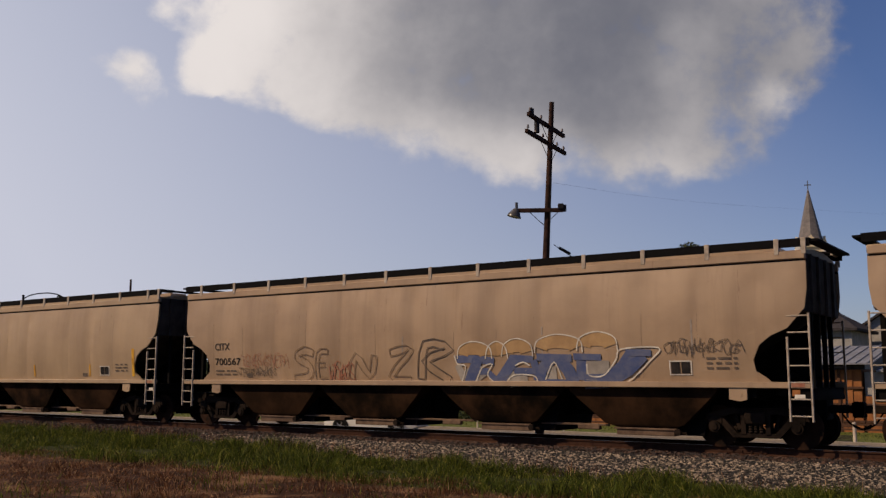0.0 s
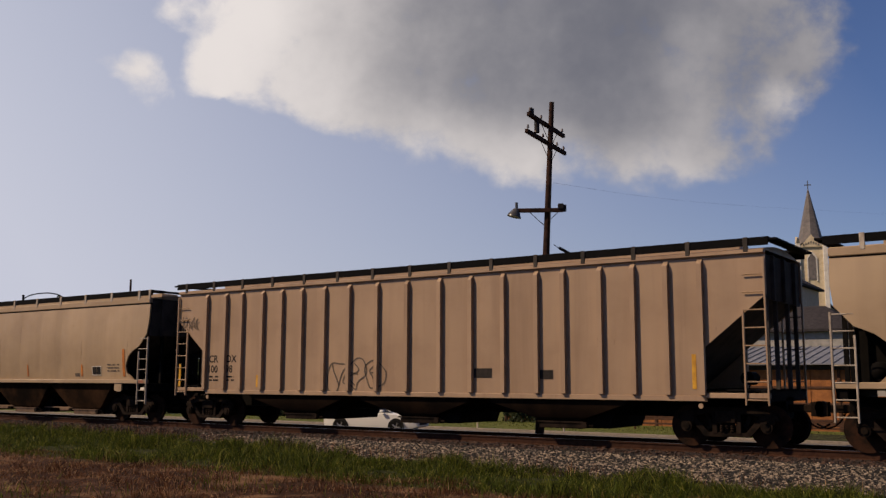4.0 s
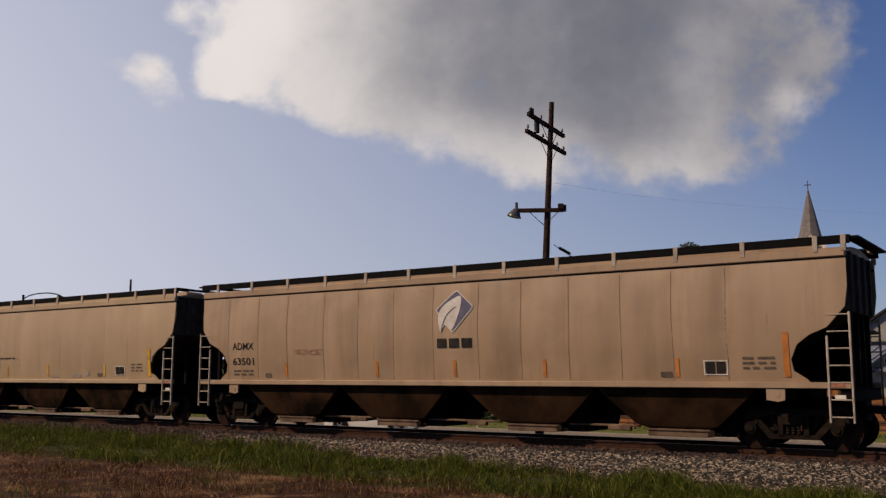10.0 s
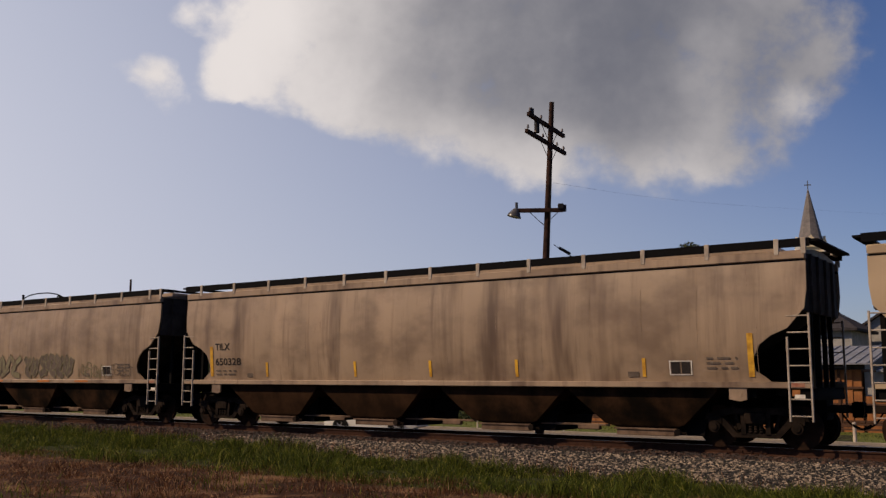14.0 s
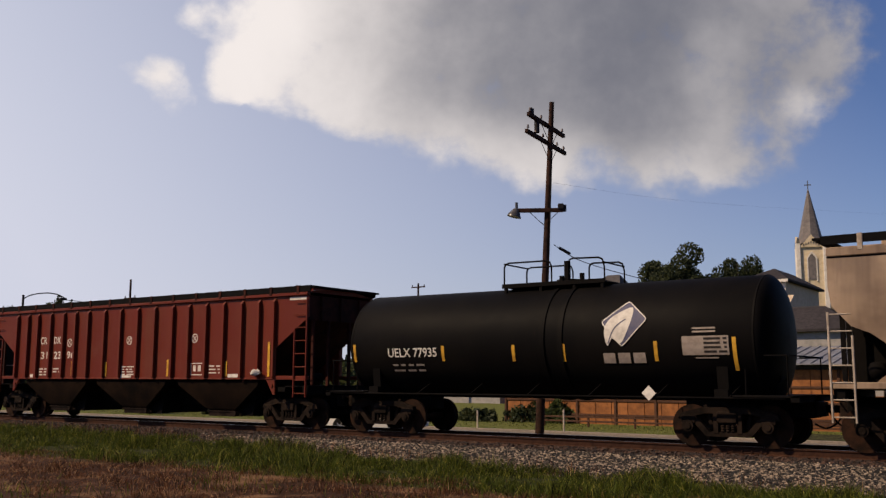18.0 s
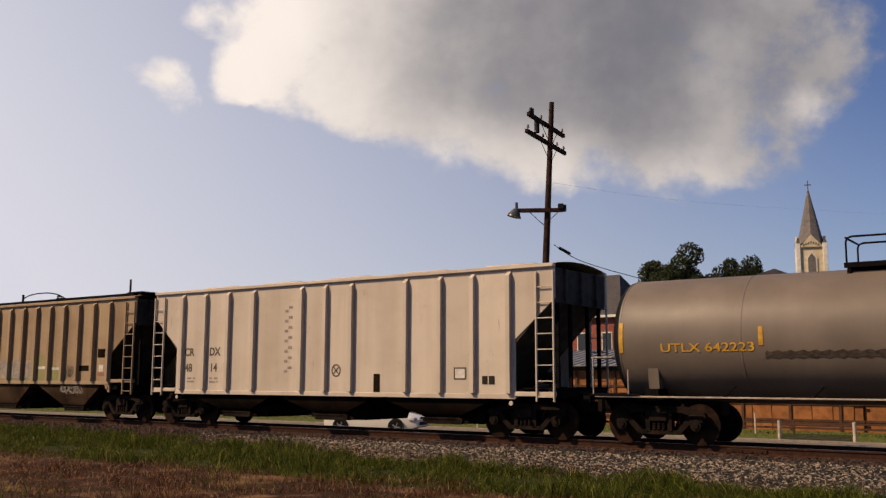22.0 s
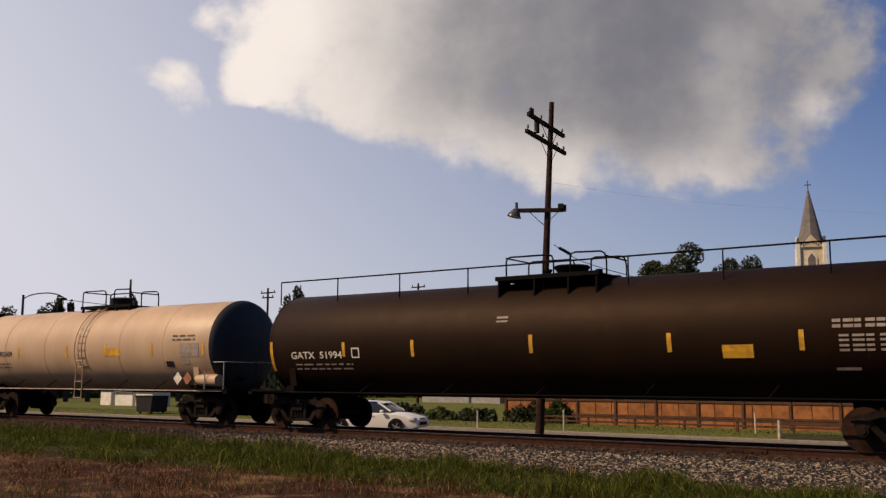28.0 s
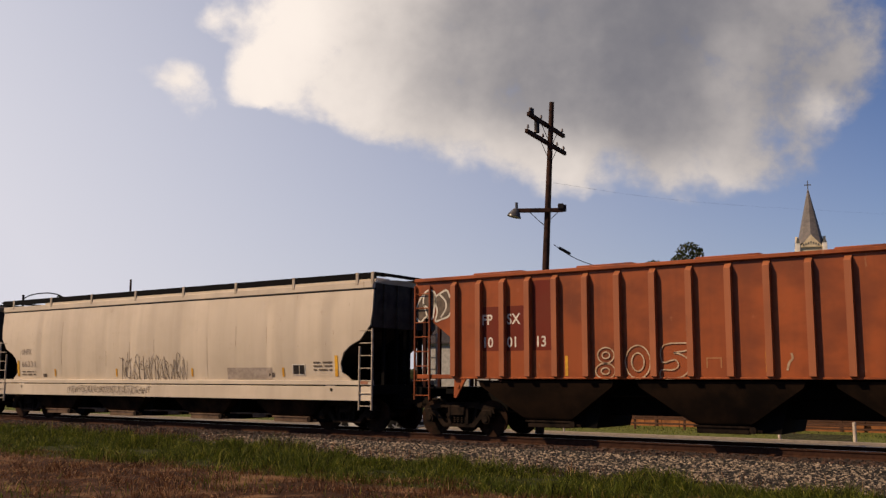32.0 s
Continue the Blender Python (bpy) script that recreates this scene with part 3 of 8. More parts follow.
def roof_and_walk(car, hl, ze, brackets, paint_mat, bracket_mat, y_edge=1.55, top=4.60, walk_mat=None):
    """Arched roof, hatch trough and outboard running boards on brackets."""
    rows = []
    for i in range(9):
        a = -1 + 2 * i / 8
        rows.append([(x, a * 1.52, ze + 0.16 * (1 - a * a)) for x in (-hl + 0.05, hl - 0.05)])
    mb = MB()
    mb.sheet(rows)
    for s in (-1, 1):
        mb.add([(s * (hl - 0.05), -1 * 1.52, ze)] + [(s * (hl - 0.05), (-1 + 2 * i / 8) * 1.52, ze + 0.16 * (1 - (-1 + 2 * i / 8) ** 2)) for i in range(9)], [tuple(range(10))])
    part("roof", mb, paint_mat, car)
    hatch = MB()
    hatch.box(-hl + 0.9, hl - 0.9, -0.36, 0.36, ze + 0.12, ze + 0.30, 0.02)
    part("hatch_cover", hatch, paint_mat, car, "long trough hatch cover")
    for s in (-1, 1):
        w = MB()
        # The dark outer lip also stands for the shaded space under the board
        w.prism_x([(s * 1.02, top - 0.05), (s * 1.02, top), (s * 1.58, top), (s * 1.58, top - 0.19), (s * 1.55, top - 0.19), (s * 1.55, top - 0.05)], -hl - 0.10, hl + 0.10)
        part("running_board", w, walk_mat or M_GRATE, car, "dark steel grating walkway")
        for x in brackets:
            b = MB()
            b.box(x - 0.055, x + 0.055, s * (y_edge + 0.035) - 0.025, s * (y_edge + 0.035) + 0.025, ze - 0.06, top + 0.01, 0.01)
            b.box(x - 0.03, x + 0.03, min(s * 1.02, s * y_edge), max(s * 1.02, s * y_edge), top - 0.10, top - 0.055)
            part("walkway_bracket", b, bracket_mat, car)
    for s in (-1, 1):
        e = MB()
        e.box(min(s * hl, s * (hl + 0.28)), max(s * hl, s * (hl + 0.28)), -1.55, 1.55, top - 0.08, top - 0.03)
        part("end_walkway", e, walk_mat or M_GRATE, car)


CUT = [(1.46, 9.25), (1.56, 9.14), (1.71, 8.92), (1.96, 8.88), (2.28, 9.02), (2.48, 9.28), (2.64, 9.66), (3.07, 10.04), (3.5, 10.1), (4.11, 10.1)]


def cut_at(z, hl):
    for (za, xa), (zb, xb) in zip(CUT, CUT[1:]):
        if za <= z <= zb:
            return xa + (xb - xa) * (z - za) / (zb - za) + hl - 10.1
    return hl


def side_curve(x, z):
    """The gently bulged side of the smooth hopper cars."""
    return -(1.63 - 0.085 * ((z - 2.95) / 1.2) ** 2)


PILLOW = [lambda x, z: 0.0]


def panel_surface(x, z):
    """The near side of the smooth hopper car built last, panel by panel."""
    return side_curve(x, z) + PILLOW[0](x, z)


def smooth_hopper(name, label, uc, hl, body, end_mat=None, deep=False, bays=4, brackets=13, group="smooth-sided hopper cars", seams=None, dip=0.032, seam_mat=None):
    car = thing(name, label, "hopper car", group)
    joints = seams or [-hl + 1.41 + 1.36 * k for k in range(int((2 * hl - 2.4) / 1.36) + 1)]
    stops = [-hl] + joints + [hl]
    rnd = random.Random(int(-uc * 10))
    depth = [rnd.uniform(0.35, 1.35) for _ in stops]
    skew = [rnd.uniform(0.35, 0.75) for _ in stops]

    def pillow(x, z):
        """How far the sheet is drawn in between two panels' crests."""
        for k, (a, b) in enumerate(zip(stops, stops[1:])):
            if a <= x <= b:
                edge = max(0.0, min(1.0, (z - 1.46) / 0.45, (4.11 - z) / 0.45))
                near, far = (x - a) / skew[k], (b - x) / (1.1 - skew[k])
                return dip * edge * (depth[k] * max(0.0, 1 - near) ** 1.7 + depth[k + 1] * max(0.0, 1 - far) ** 1.7)
        return 0.0
    ze = 4.31
    z_lo = 1.46
    zs = sorted({z_lo + (4.11 - z_lo) * i / 22 for i in range(23)} | {z for z, _ in CUT})
    for s in (-1, 1):
        mb = MB()
        nx = 230 if s < 0 else 30
        rows = []
        for z in zs:
            xl = cut_at(z, hl)
            rows.append([(xl * (-1 + 2 * k / nx), -s * (side_curve(0, z) + pillow(xl * (-1 + 2 * k / nx), z)), z) for k in range(nx + 1)])
        mb.sheet(rows)
        inner = [[(x, y - s * 0.06, z) for x, y, z in r[::10]] for r in rows]
        mb.sheet(inner)
        part("side_sheet", mb, body, car)
        # Dark strip in place of the shadow line below the top chord
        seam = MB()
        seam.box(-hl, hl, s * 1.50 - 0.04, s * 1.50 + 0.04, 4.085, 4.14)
        part("shadow_groove", seam, M_GRATE, car, "dark strip standing in for shade under the roof edge")
        chord = MB()
        chord.box(-hl, hl, min(s * 1.46, s * 1.60), max(s * 1.46, s * 1.60), 4.14, 4.34, 0.02)
        part("top_chord", chord, body, car)
        sill = MB()
        sill.box(-hl, hl, min(s * 1.48, s * 1.62), max(s * 1.48, s * 1.62), 1.33, 1.47, 0.015)
        part("side_sill", sill, body, car)
        for e in (-1, 1):
            pad = MB()
            x = e * (hl - 1.58)
            pad.prism([(x - 0.2, 1.33), (x + 0.2, 1.33), (x + 0.2, 1.08), (x + 0.05, 1.04), (x - 0.2, 1.08)], s * 1.56 - 0.03, s * 1.56 + 0.03)
            pad.cyl((x + 0.05, s * 1.60, 1.19), (x + 0.05, s * 1.57, 1.19), 0.05, 10)
            part("jacking_pad", pad, body, car)
            ladder(car, e * (hl - 0.45), e * (hl + 0.02), s * 1.60, 0.62, 2.95, M_WHITEPAD if s < 0 else body, short=2.45, step=0.36)
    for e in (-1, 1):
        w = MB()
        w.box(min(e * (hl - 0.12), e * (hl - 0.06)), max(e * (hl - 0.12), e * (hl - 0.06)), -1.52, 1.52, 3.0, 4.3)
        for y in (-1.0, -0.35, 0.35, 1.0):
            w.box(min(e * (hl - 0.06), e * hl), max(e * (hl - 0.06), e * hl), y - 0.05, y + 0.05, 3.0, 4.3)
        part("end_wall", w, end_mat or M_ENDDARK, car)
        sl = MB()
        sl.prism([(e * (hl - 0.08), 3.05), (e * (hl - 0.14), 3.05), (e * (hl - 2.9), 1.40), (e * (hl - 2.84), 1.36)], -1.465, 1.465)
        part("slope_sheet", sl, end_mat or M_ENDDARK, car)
        es = MB()
        es.box(min(e * (hl - 0.25), e * hl), max(e * (hl - 0.25), e * hl), -1.55, 1.55, 1.06, 1.34, 0.02)
        es.box(min(e * (hl - 1.6), e * hl), max(e * (hl - 1.6), e * hl), -1.48, 1.48, 1.30, 1.335)
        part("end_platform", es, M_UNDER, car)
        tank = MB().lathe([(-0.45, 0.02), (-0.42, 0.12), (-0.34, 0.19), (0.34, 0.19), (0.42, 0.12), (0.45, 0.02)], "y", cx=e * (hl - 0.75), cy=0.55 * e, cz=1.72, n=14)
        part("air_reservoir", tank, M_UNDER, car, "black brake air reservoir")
        # Dark plates added to keep the end cutout black
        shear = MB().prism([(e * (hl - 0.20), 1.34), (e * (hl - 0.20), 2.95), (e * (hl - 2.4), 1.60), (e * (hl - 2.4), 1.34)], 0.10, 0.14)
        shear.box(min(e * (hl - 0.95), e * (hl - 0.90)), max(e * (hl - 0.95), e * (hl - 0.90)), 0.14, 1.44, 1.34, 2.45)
        part("shear_plate", shear, M_UNDER, car, "dark plate added under the slope sheet")
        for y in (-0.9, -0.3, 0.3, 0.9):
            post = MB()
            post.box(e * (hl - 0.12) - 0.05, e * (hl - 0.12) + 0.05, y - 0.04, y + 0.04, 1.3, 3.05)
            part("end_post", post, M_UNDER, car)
    roof_and_walk(car, hl, ze, [-hl + 0.7 + (2 * hl - 1.3) * k / (brackets - 1) for k in range(brackets)] + [hl - 0.02], body, M_WHITEPAD)
    tc = hl - 1.37
    underframe(car, hl, tc)
    span = 2 * (tc - 1.25)
    if deep:
        for s in (-1, 1):
            d = MB()
            d.box(-hl, hl, s * 1.58 - 0.02, s * 1.58 + 0.02, 0.88, 1.30, 0.012)
            part("deep_side_sill", d, body, car)
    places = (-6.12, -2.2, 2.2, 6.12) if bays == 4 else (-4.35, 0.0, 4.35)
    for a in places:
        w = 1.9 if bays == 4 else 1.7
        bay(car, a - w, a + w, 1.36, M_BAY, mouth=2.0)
    for xa, xb in zip(places, places[1:]):
        mid = (xa + xb) / 2
        pipe = MB().tube([(xa + 1.0, -1.0, 0.40), (xb - 1.0, -1.0, 0.40)], 0.03, 6)
        pipe.box(mid + 0.1, mid + 0.7, -1.05, -0.90, 0.28, 0.40, 0.02)
        part("discharge_pipe", pipe, M_GATE, car, "dusty pipe between the outlets")
    PILLOW[0] = pillow
    for x in joints:
        lo, hi = (1.5, 4.05) if seam_mat else (1.5 + rnd.uniform(0, 1.2), 2.2 + rnd.uniform(0.2, 1.8))
        if seam_mat is None and rnd.random() < 0.35:
            continue
        line = [(x + 0.008 * math.sin(0.4 * k + x), lo + (hi - lo) * k / 18) for k in range(19)]
        strokes("panel_seam", [line], 0.020 if seam_mat else 0.010, lambda x, z: side_curve(x, z) + pillow(x, z), seam_mat or M_SEAM, car, 0.006)
    return car


def ribbed_hopper(name, label, uc, hl, body, ribs, zb=1.5, zt=4.08, cutx=1.38, cz=(2.45, 3.4), roof_style="walk", bays=3, rib_depth=0.12, rib_w=0.09, end_mat=None, dark_roof=False, group="ribbed hopper cars", bay_mat=None, rib_mat=None):
    car = thing(name, label, "hopper car", group)
    yp = 1.52
    xi = hl - cutx
    poly = [(-xi, zb), (xi, zb), (xi, cz[0]), (hl, cz[1]), (hl, zt), (-hl, zt), (-hl, cz[1]), (-xi, cz[0])]
    rm = MB()
    rm.prism_x([(-0.0, zb + 0.02), (-rib_depth, zb + 0.05), (-rib_depth, zt - 0.16), (-0.0, zt - 0.03)], -rib_w / 2, rib_w / 2)
    rib = rm.mesh("side_rib")
    rib.materials.append(rib_mat or body)
    for s in (-1, 1):
        mb = MB()
        mb.prism(poly, s * yp, s * (yp - 0.04))
        part("side_sheet", mb, body, car)
        for x in ribs:
            part("side_rib", rib, None, car, at=pose(x, s * yp, 0, 0, 0, 0 if s < 0 else 180))
        ch = MB()
        ch.box(-hl, hl, min(s * 1.45, s * 1.60), max(s * 1.45, s * 1.60), zt, zt + 0.10, 0.015)
        part("top_chord", ch, body, car)
        for e in (-1, 1):
            sl = MB()
            sl.box(min(e * xi, e * hl), max(e * xi, e * hl), s * 1.50 - 0.05, s * 1.50 + 0.05, zb - 0.02, zb + 0.10, 0.012)
            part("end_sill_angle", sl, body, car)
            ladder(car, e * (hl - 0.52), e * (hl - 0.02), s * 1.56, 0.95, zt - 0.1, body, short=3.05 if roof_style != "flat" else None, step=0.40)
            pad = MB()
            pad.prism([(e * (xi + 0.0), zb), (e * (xi - 0.38), zb), (e * (xi - 0.06), 1.02), (e * (xi + 0.02), 1.02)], s * 1.50 - 0.03, s * 1.50 + 0.03)
            pad.cyl((e * (xi - 0.12), s * 1.56, zb - 0.2), (e * (xi - 0.12), s * 1.53, zb - 0.2), 0.06, 10)
            part("jacking_pad", pad, body, car)
        bot = MB()
        bot.box(-xi, xi, s * yp - 0.03, s * yp + 0.03, zb - (0.02 if name.startswith("rib") else 0.10), zb + 0.03, 0.012)
        part("side_sill", bot, body, car)
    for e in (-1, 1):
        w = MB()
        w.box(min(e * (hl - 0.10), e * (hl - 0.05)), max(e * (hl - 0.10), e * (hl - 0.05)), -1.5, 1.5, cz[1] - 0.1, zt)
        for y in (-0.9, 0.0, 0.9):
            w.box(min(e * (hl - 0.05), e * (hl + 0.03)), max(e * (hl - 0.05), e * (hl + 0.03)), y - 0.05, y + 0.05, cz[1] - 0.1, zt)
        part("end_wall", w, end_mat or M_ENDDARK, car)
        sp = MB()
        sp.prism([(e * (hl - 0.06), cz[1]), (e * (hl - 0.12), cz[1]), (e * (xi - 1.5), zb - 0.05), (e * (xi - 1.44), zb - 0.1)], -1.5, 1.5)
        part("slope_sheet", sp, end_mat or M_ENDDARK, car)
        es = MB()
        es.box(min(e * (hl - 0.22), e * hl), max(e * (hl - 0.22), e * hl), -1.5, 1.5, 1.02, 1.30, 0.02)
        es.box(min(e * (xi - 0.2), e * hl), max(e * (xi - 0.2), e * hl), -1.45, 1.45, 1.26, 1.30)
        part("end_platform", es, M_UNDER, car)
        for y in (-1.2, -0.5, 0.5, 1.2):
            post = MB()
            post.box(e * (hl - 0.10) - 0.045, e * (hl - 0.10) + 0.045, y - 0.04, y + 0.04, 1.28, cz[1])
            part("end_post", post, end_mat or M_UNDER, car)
    if roof_style == "walk":
        roof_and_walk(car, hl, zt + 0.10, [-hl + 0.4 + (2 * hl - 0.8) * k / 14 for k in range(15)], body, end_mat or body, top=zt + (0.30 if name.startswith("rib") else 0.36))
    else:
        rows = []
        for i in range(9):
            a = -1 + 2 * i / 8
            rows.append([(x, a * 1.58, zt + 0.09 + 0.14 * (1 - a * a)) for x in (-hl, hl)])
        mb = MB()
        mb.sheet(rows)
        part("roof", mb, body, car)
        for k in range(5):
            x = -hl + 2.0 + (2 * hl - 4.0) * k / 4
            part("hatch_cover", MB().box(x - 0.8, x + 0.8, -0.4, 0.4, zt + 0.2, zt + 0.30, 0.02), body, car)
        for s in (-1, 1) if dark_roof else ():
            part("running_board", MB().box(-hl + 0.1, hl - 0.1, s * 1.49 - 0.10, s * 1.49 + 0.10, zt + 0.13, zt + 0.20), M_GRATE, car, "dark steel grating walkway")
            part("end_walkway", MB().box(min(s * (hl - 0.6), s * (hl + 0.25)), max(s * (hl - 0.6), s * (hl + 0.25)), -1.50, 1.50, zt + 0.20, zt + 0.25), M_GRATE, car)
    tc = hl - 1.15
    underframe(car, hl, tc)
    span = 2 * (tc - 1.15)
    pitch = min(4.5, span / bays * 1.1)
    # Dark filler added where the gap between the hoppers looks black
    part("hopper_ridge", MB().box(-span / 2, span / 2, -0.6, 0.6, 1.08, zb - 0.02, 0.02), M_UNDER, car, "dark block added between the discharge hoppers")
    for k in range(bays):
        a = pitch * (k - (bays - 1) / 2)
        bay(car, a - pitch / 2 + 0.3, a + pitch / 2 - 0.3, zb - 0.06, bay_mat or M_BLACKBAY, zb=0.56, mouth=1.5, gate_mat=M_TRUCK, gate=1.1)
    return car


def tank_car(name, label, uc, hc, radius, zc, body, end_mat=None, rails="short", ladder_x=None, plat=0.0, band=None, heads=0.42, seams=(), dome="bowl", deck=0.66):
    """hc: half the length of the straight shell."""
    car = thing(name, label, "tank car", "tank cars")
    prof = []
    for k in range(9):
        a = math.pi / 2 * k / 8
        prof.append((-hc - heads * math.cos(a), max(0.02, radius * math.sin(a))))
    prof += [(x, radius) for x in (-hc * 0.6, -hc * 0.2, hc * 0.2, hc * 0.6)]
    prof += [(-x, r) for x, r in reversed(prof[:9])]
    mb = MB()
    mb.lathe(prof, "x", cz=zc, n=56)
    part("tank_shell", mb, body, car)
    if end_mat is not None:
        for s in (-1, 1):
            hd = MB()
            hd.lathe([(s * (hc + 0.02 + (heads + 0.012) * math.sin(math.pi / 2 * k / 8)), max(0.02, (radius + 0.006) * math.cos(math.pi / 2 * k / 8))) for k in range(9)], "x", cz=zc, n=48)
            part("tank_head", hd, end_mat, car, "dished tank head coloured dark for its shade")
    for x in list(seams) + [-hc, hc]:
        ring = MB()
        ring.lathe([(x - 0.03, radius - 0.01), (x - 0.02, radius + 0.008), (x + 0.02, radius + 0.008), (x + 0.03, radius - 0.01)], "x", cz=zc, n=48)
        part("weld_seam", ring, body, car)
    if band is not None:
        rb = MB()
        for x in (band - 0.22, band + 0.30):
            rb.lathe([(x - 0.07, radius - 0.01), (x - 0.07, radius + 0.035), (x + 0.07, radius + 0.035), (x + 0.07, radius - 0.01)], "x", cz=zc, n=48)
        part("tank_band", rb, body, car, "steel band round the shell")
    hl = hc + heads + 0.55
    tc = hl - 1.75
    # stub sills, saddles and platforms
    for s in (-1, 1):
        sd = MB()
        x = s * tc
        pts = [(-1.25, 1.05), (1.25, 1.05)] + [(radius * 0.98 * math.sin(a), zc - radius * 0.98 * math.cos(a)) for a in (1.15, 0.7, 0.35, 0, -0.35, -0.7, -1.15)]
        sd.prism_x(pts, x - 0.13, x + 0.13)
        part("saddle", sd, body, car)
        pl = MB()
        pl.box(min(s * (hc - 0.5), s * hl), max(s * (hc - 0.5), s * hl), -1.55, 1.55, 1.12, 1.17, 0.01)
        pl.box(min(s * (hl - 0.2), s * hl), max(s * (hl - 0.2), s * hl), -1.55, 1.55, 1.02, 1.17, 0.01)
        part("end_platform", pl, M_UNDER, car)
        hr = MB()
        for y in (-1.48, 1.48):
            hr.tube([(s * (hl - 0.25), y, 1.15), (s * (hl - 0.25), y, 2.05), (s * (hl - 0.75), y, 2.05)], 0.02)
            hr.tube([(s * (hc - 0.2), y, 1.15), (s * (hc - 0.2), y, 1.75)], 0.02)
        hr.tube([(s * (hl - 0.2), -1.48, 2.05), (s * (hl - 0.2), 1.48, 2.05)], 0.018)
        part("end_handrail", hr, M_WHITEPAD if end_mat is not None else M_UNDER, car)
    for s in (-1, 1):
        rail = MB()
        rail.box(-hl + 0.3, hl - 0.3, s * 1.50 - 0.03, s * 1.50 + 0.03, 1.09, 1.13, 0.008)
        part("side_running_rail", rail, M_WHITEPAD if end_mat is not None else M_UNDER, car)
        for k in range(7):
            x = -hc + 0.6 + (2 * hc - 1.2) * k / 6
            g = MB()
            g.cyl((x, s * 1.48, 1.10), (x + 0.15, s * 0.98, zc - radius * 0.72), 0.018, 5)
            part("rail_strut", g, M_UNDER, car)
    underframe(car, hl, tc, stub=3.0)
    # top platform with manway and rails
    top = zc + radius
    lx = plat
    pf = MB()
    pf.box(lx - 1.4, lx + 1.7, -deck, deck, top + 0.0, top + 0.05, 0.01)
    pf.box(lx - 1.4, lx + 1.7, -deck - 0.02, -deck + 0.02, top - 0.02, top + 0.10, 0.01)
    for x in (lx - 1.3, lx - 0.2, lx + 0.8, lx + 1.6):
        for y in (-0.62, 0.62):
            pf.box(x - 0.04, x + 0.04, y - 0.04, y + 0.04, top - 0.30, top + 0.03)
    part("top_platform", pf, M_UNDER, car)
    if deck > 0.9:
        # gusset plates carry the overhanging deck on the shell
        for x in (lx - 1.3, lx - 0.2, lx + 0.8, lx + 1.6):
            for s in (-1, 1):
                arc = [(s * radius * math.sin(a), zc + radius * math.cos(a) - 0.01) for a in (0.35, 0.5, 0.65, math.asin((deck - 0.06) / radius) + 0.06)]
                br = MB()
                br.prism_x([(s * 0.5, top), (s * deck, top)] + arc[::-1], x - 0.025, x + 0.025)
                part("platform_bracket", br, M_UNDER, car)
    fit_mat = M_UNDER if end_mat is None else M_ENDDARK
    if dome == "drum":
        mw = MB().cyl((lx - 0.05, 0, top), (lx - 0.05, 0, top + 0.50), 0.30, 20)
        mw.cyl((lx - 0.05, 0, top + 0.50), (lx - 0.05, 0, top + 0.55), 0.33, 20)
        part("manway", mw, fit_mat, car, "dark drum-shaped fittings housing")
    elif dome == "valve":
        mw = MB().cyl((lx + 0.35, 0, top - 0.05), (lx + 0.35, 0, top + 0.18), 0.36, 20)
        mw.cyl((lx + 0.35, -0.15, top + 0.15), (lx + 0.35, -0.15, top + 0.68), 0.09, 10)
        mw.cyl((lx + 0.05, 0.1, top + 0.1), (lx + 0.05, 0.1, top + 0.32), 0.07, 10)
        mw.cyl((lx + 0.66, 0.1, top + 0.1), (lx + 0.66, 0.1, top + 0.36), 0.07, 10)
        part("manway", mw, fit_mat, car, "manway cover with upright valves")
    else:
        mw = MB().cyl((lx + 0.35, 0, top - 0.05), (lx + 0.35, 0, top + 0.14), 0.40, 22)
        mw.cyl((lx + 0.35, 0, top + 0.14), (lx + 0.35, 0, top + 0.36), 0.34, 22, 0.50)
        mw.cyl((lx + 0.35, 0, top + 0.36), (lx + 0.35, 0, top + 0.40), 0.50, 22, 0.46)
        part("manway", mw, fit_mat, car, "flared round fittings housing")
        part("vent_valve", MB().cyl((lx - 0.45, 0.1, top), (lx - 0.45, 0.1, top + 0.30), 0.10, 10).cyl((lx - 0.45, 0.1, top + 0.30), (lx - 0.45, 0.1, top + 0.36), 0.13, 10), fit_mat, car)
        part("vent_valve", MB().cyl((lx + 1.2, -0.1, top), (lx + 1.2, -0.1, top + 0.25), 0.10, 10), fit_mat, car)

    def hoop(xa, xb, y, high, low):
        """A rail with rounded corners, high at xa and low at xb."""
        return [(xa, y, top + 0.03), (xa, y, top + high - 0.12), (xa + 0.04, y, top + high - 0.03), (xa + 0.14, y, top + high), (xb - 0.16, y, top + high - (high - low) * 0.15), (xb - 0.05, y, top + high - (high - low) * 0.3 - 0.03), (xb, y, top + low - 0.1), (xb, y, top + 0.03)]
    for xa, xb, low in ((lx - 1.35, lx + 0.12, 0.60), (lx + 0.62, lx + 1.66, 0.50)):
        for y in (-0.62, 0.62):
            part("platform_rail", MB().tube(hoop(xa, xb, y, 0.68, low), 0.024), M_UNDER, car)
    part("platform_rail", MB().tube([(lx - 1.35, -0.62, top + 0.66), (lx - 1.35, 0.62, top + 0.66)], 0.024), M_UNDER, car)
    part("platform_rail", MB().tube([(lx + 1.66, -0.62, top + 0.52), (lx + 1.66, 0.62, top + 0.52)], 0.024), M_UNDER, car)
    if rails == "long":
        h = MB()
        z = top + 0.42
        h.tube([(-hc - 0.2, -0.95, z), (hc + 0.2, -0.95, z)], 0.022)
        n = 8
        for k in range(n + 1):
            x = -hc - 0.2 + (2 * hc + 0.4) * k / n
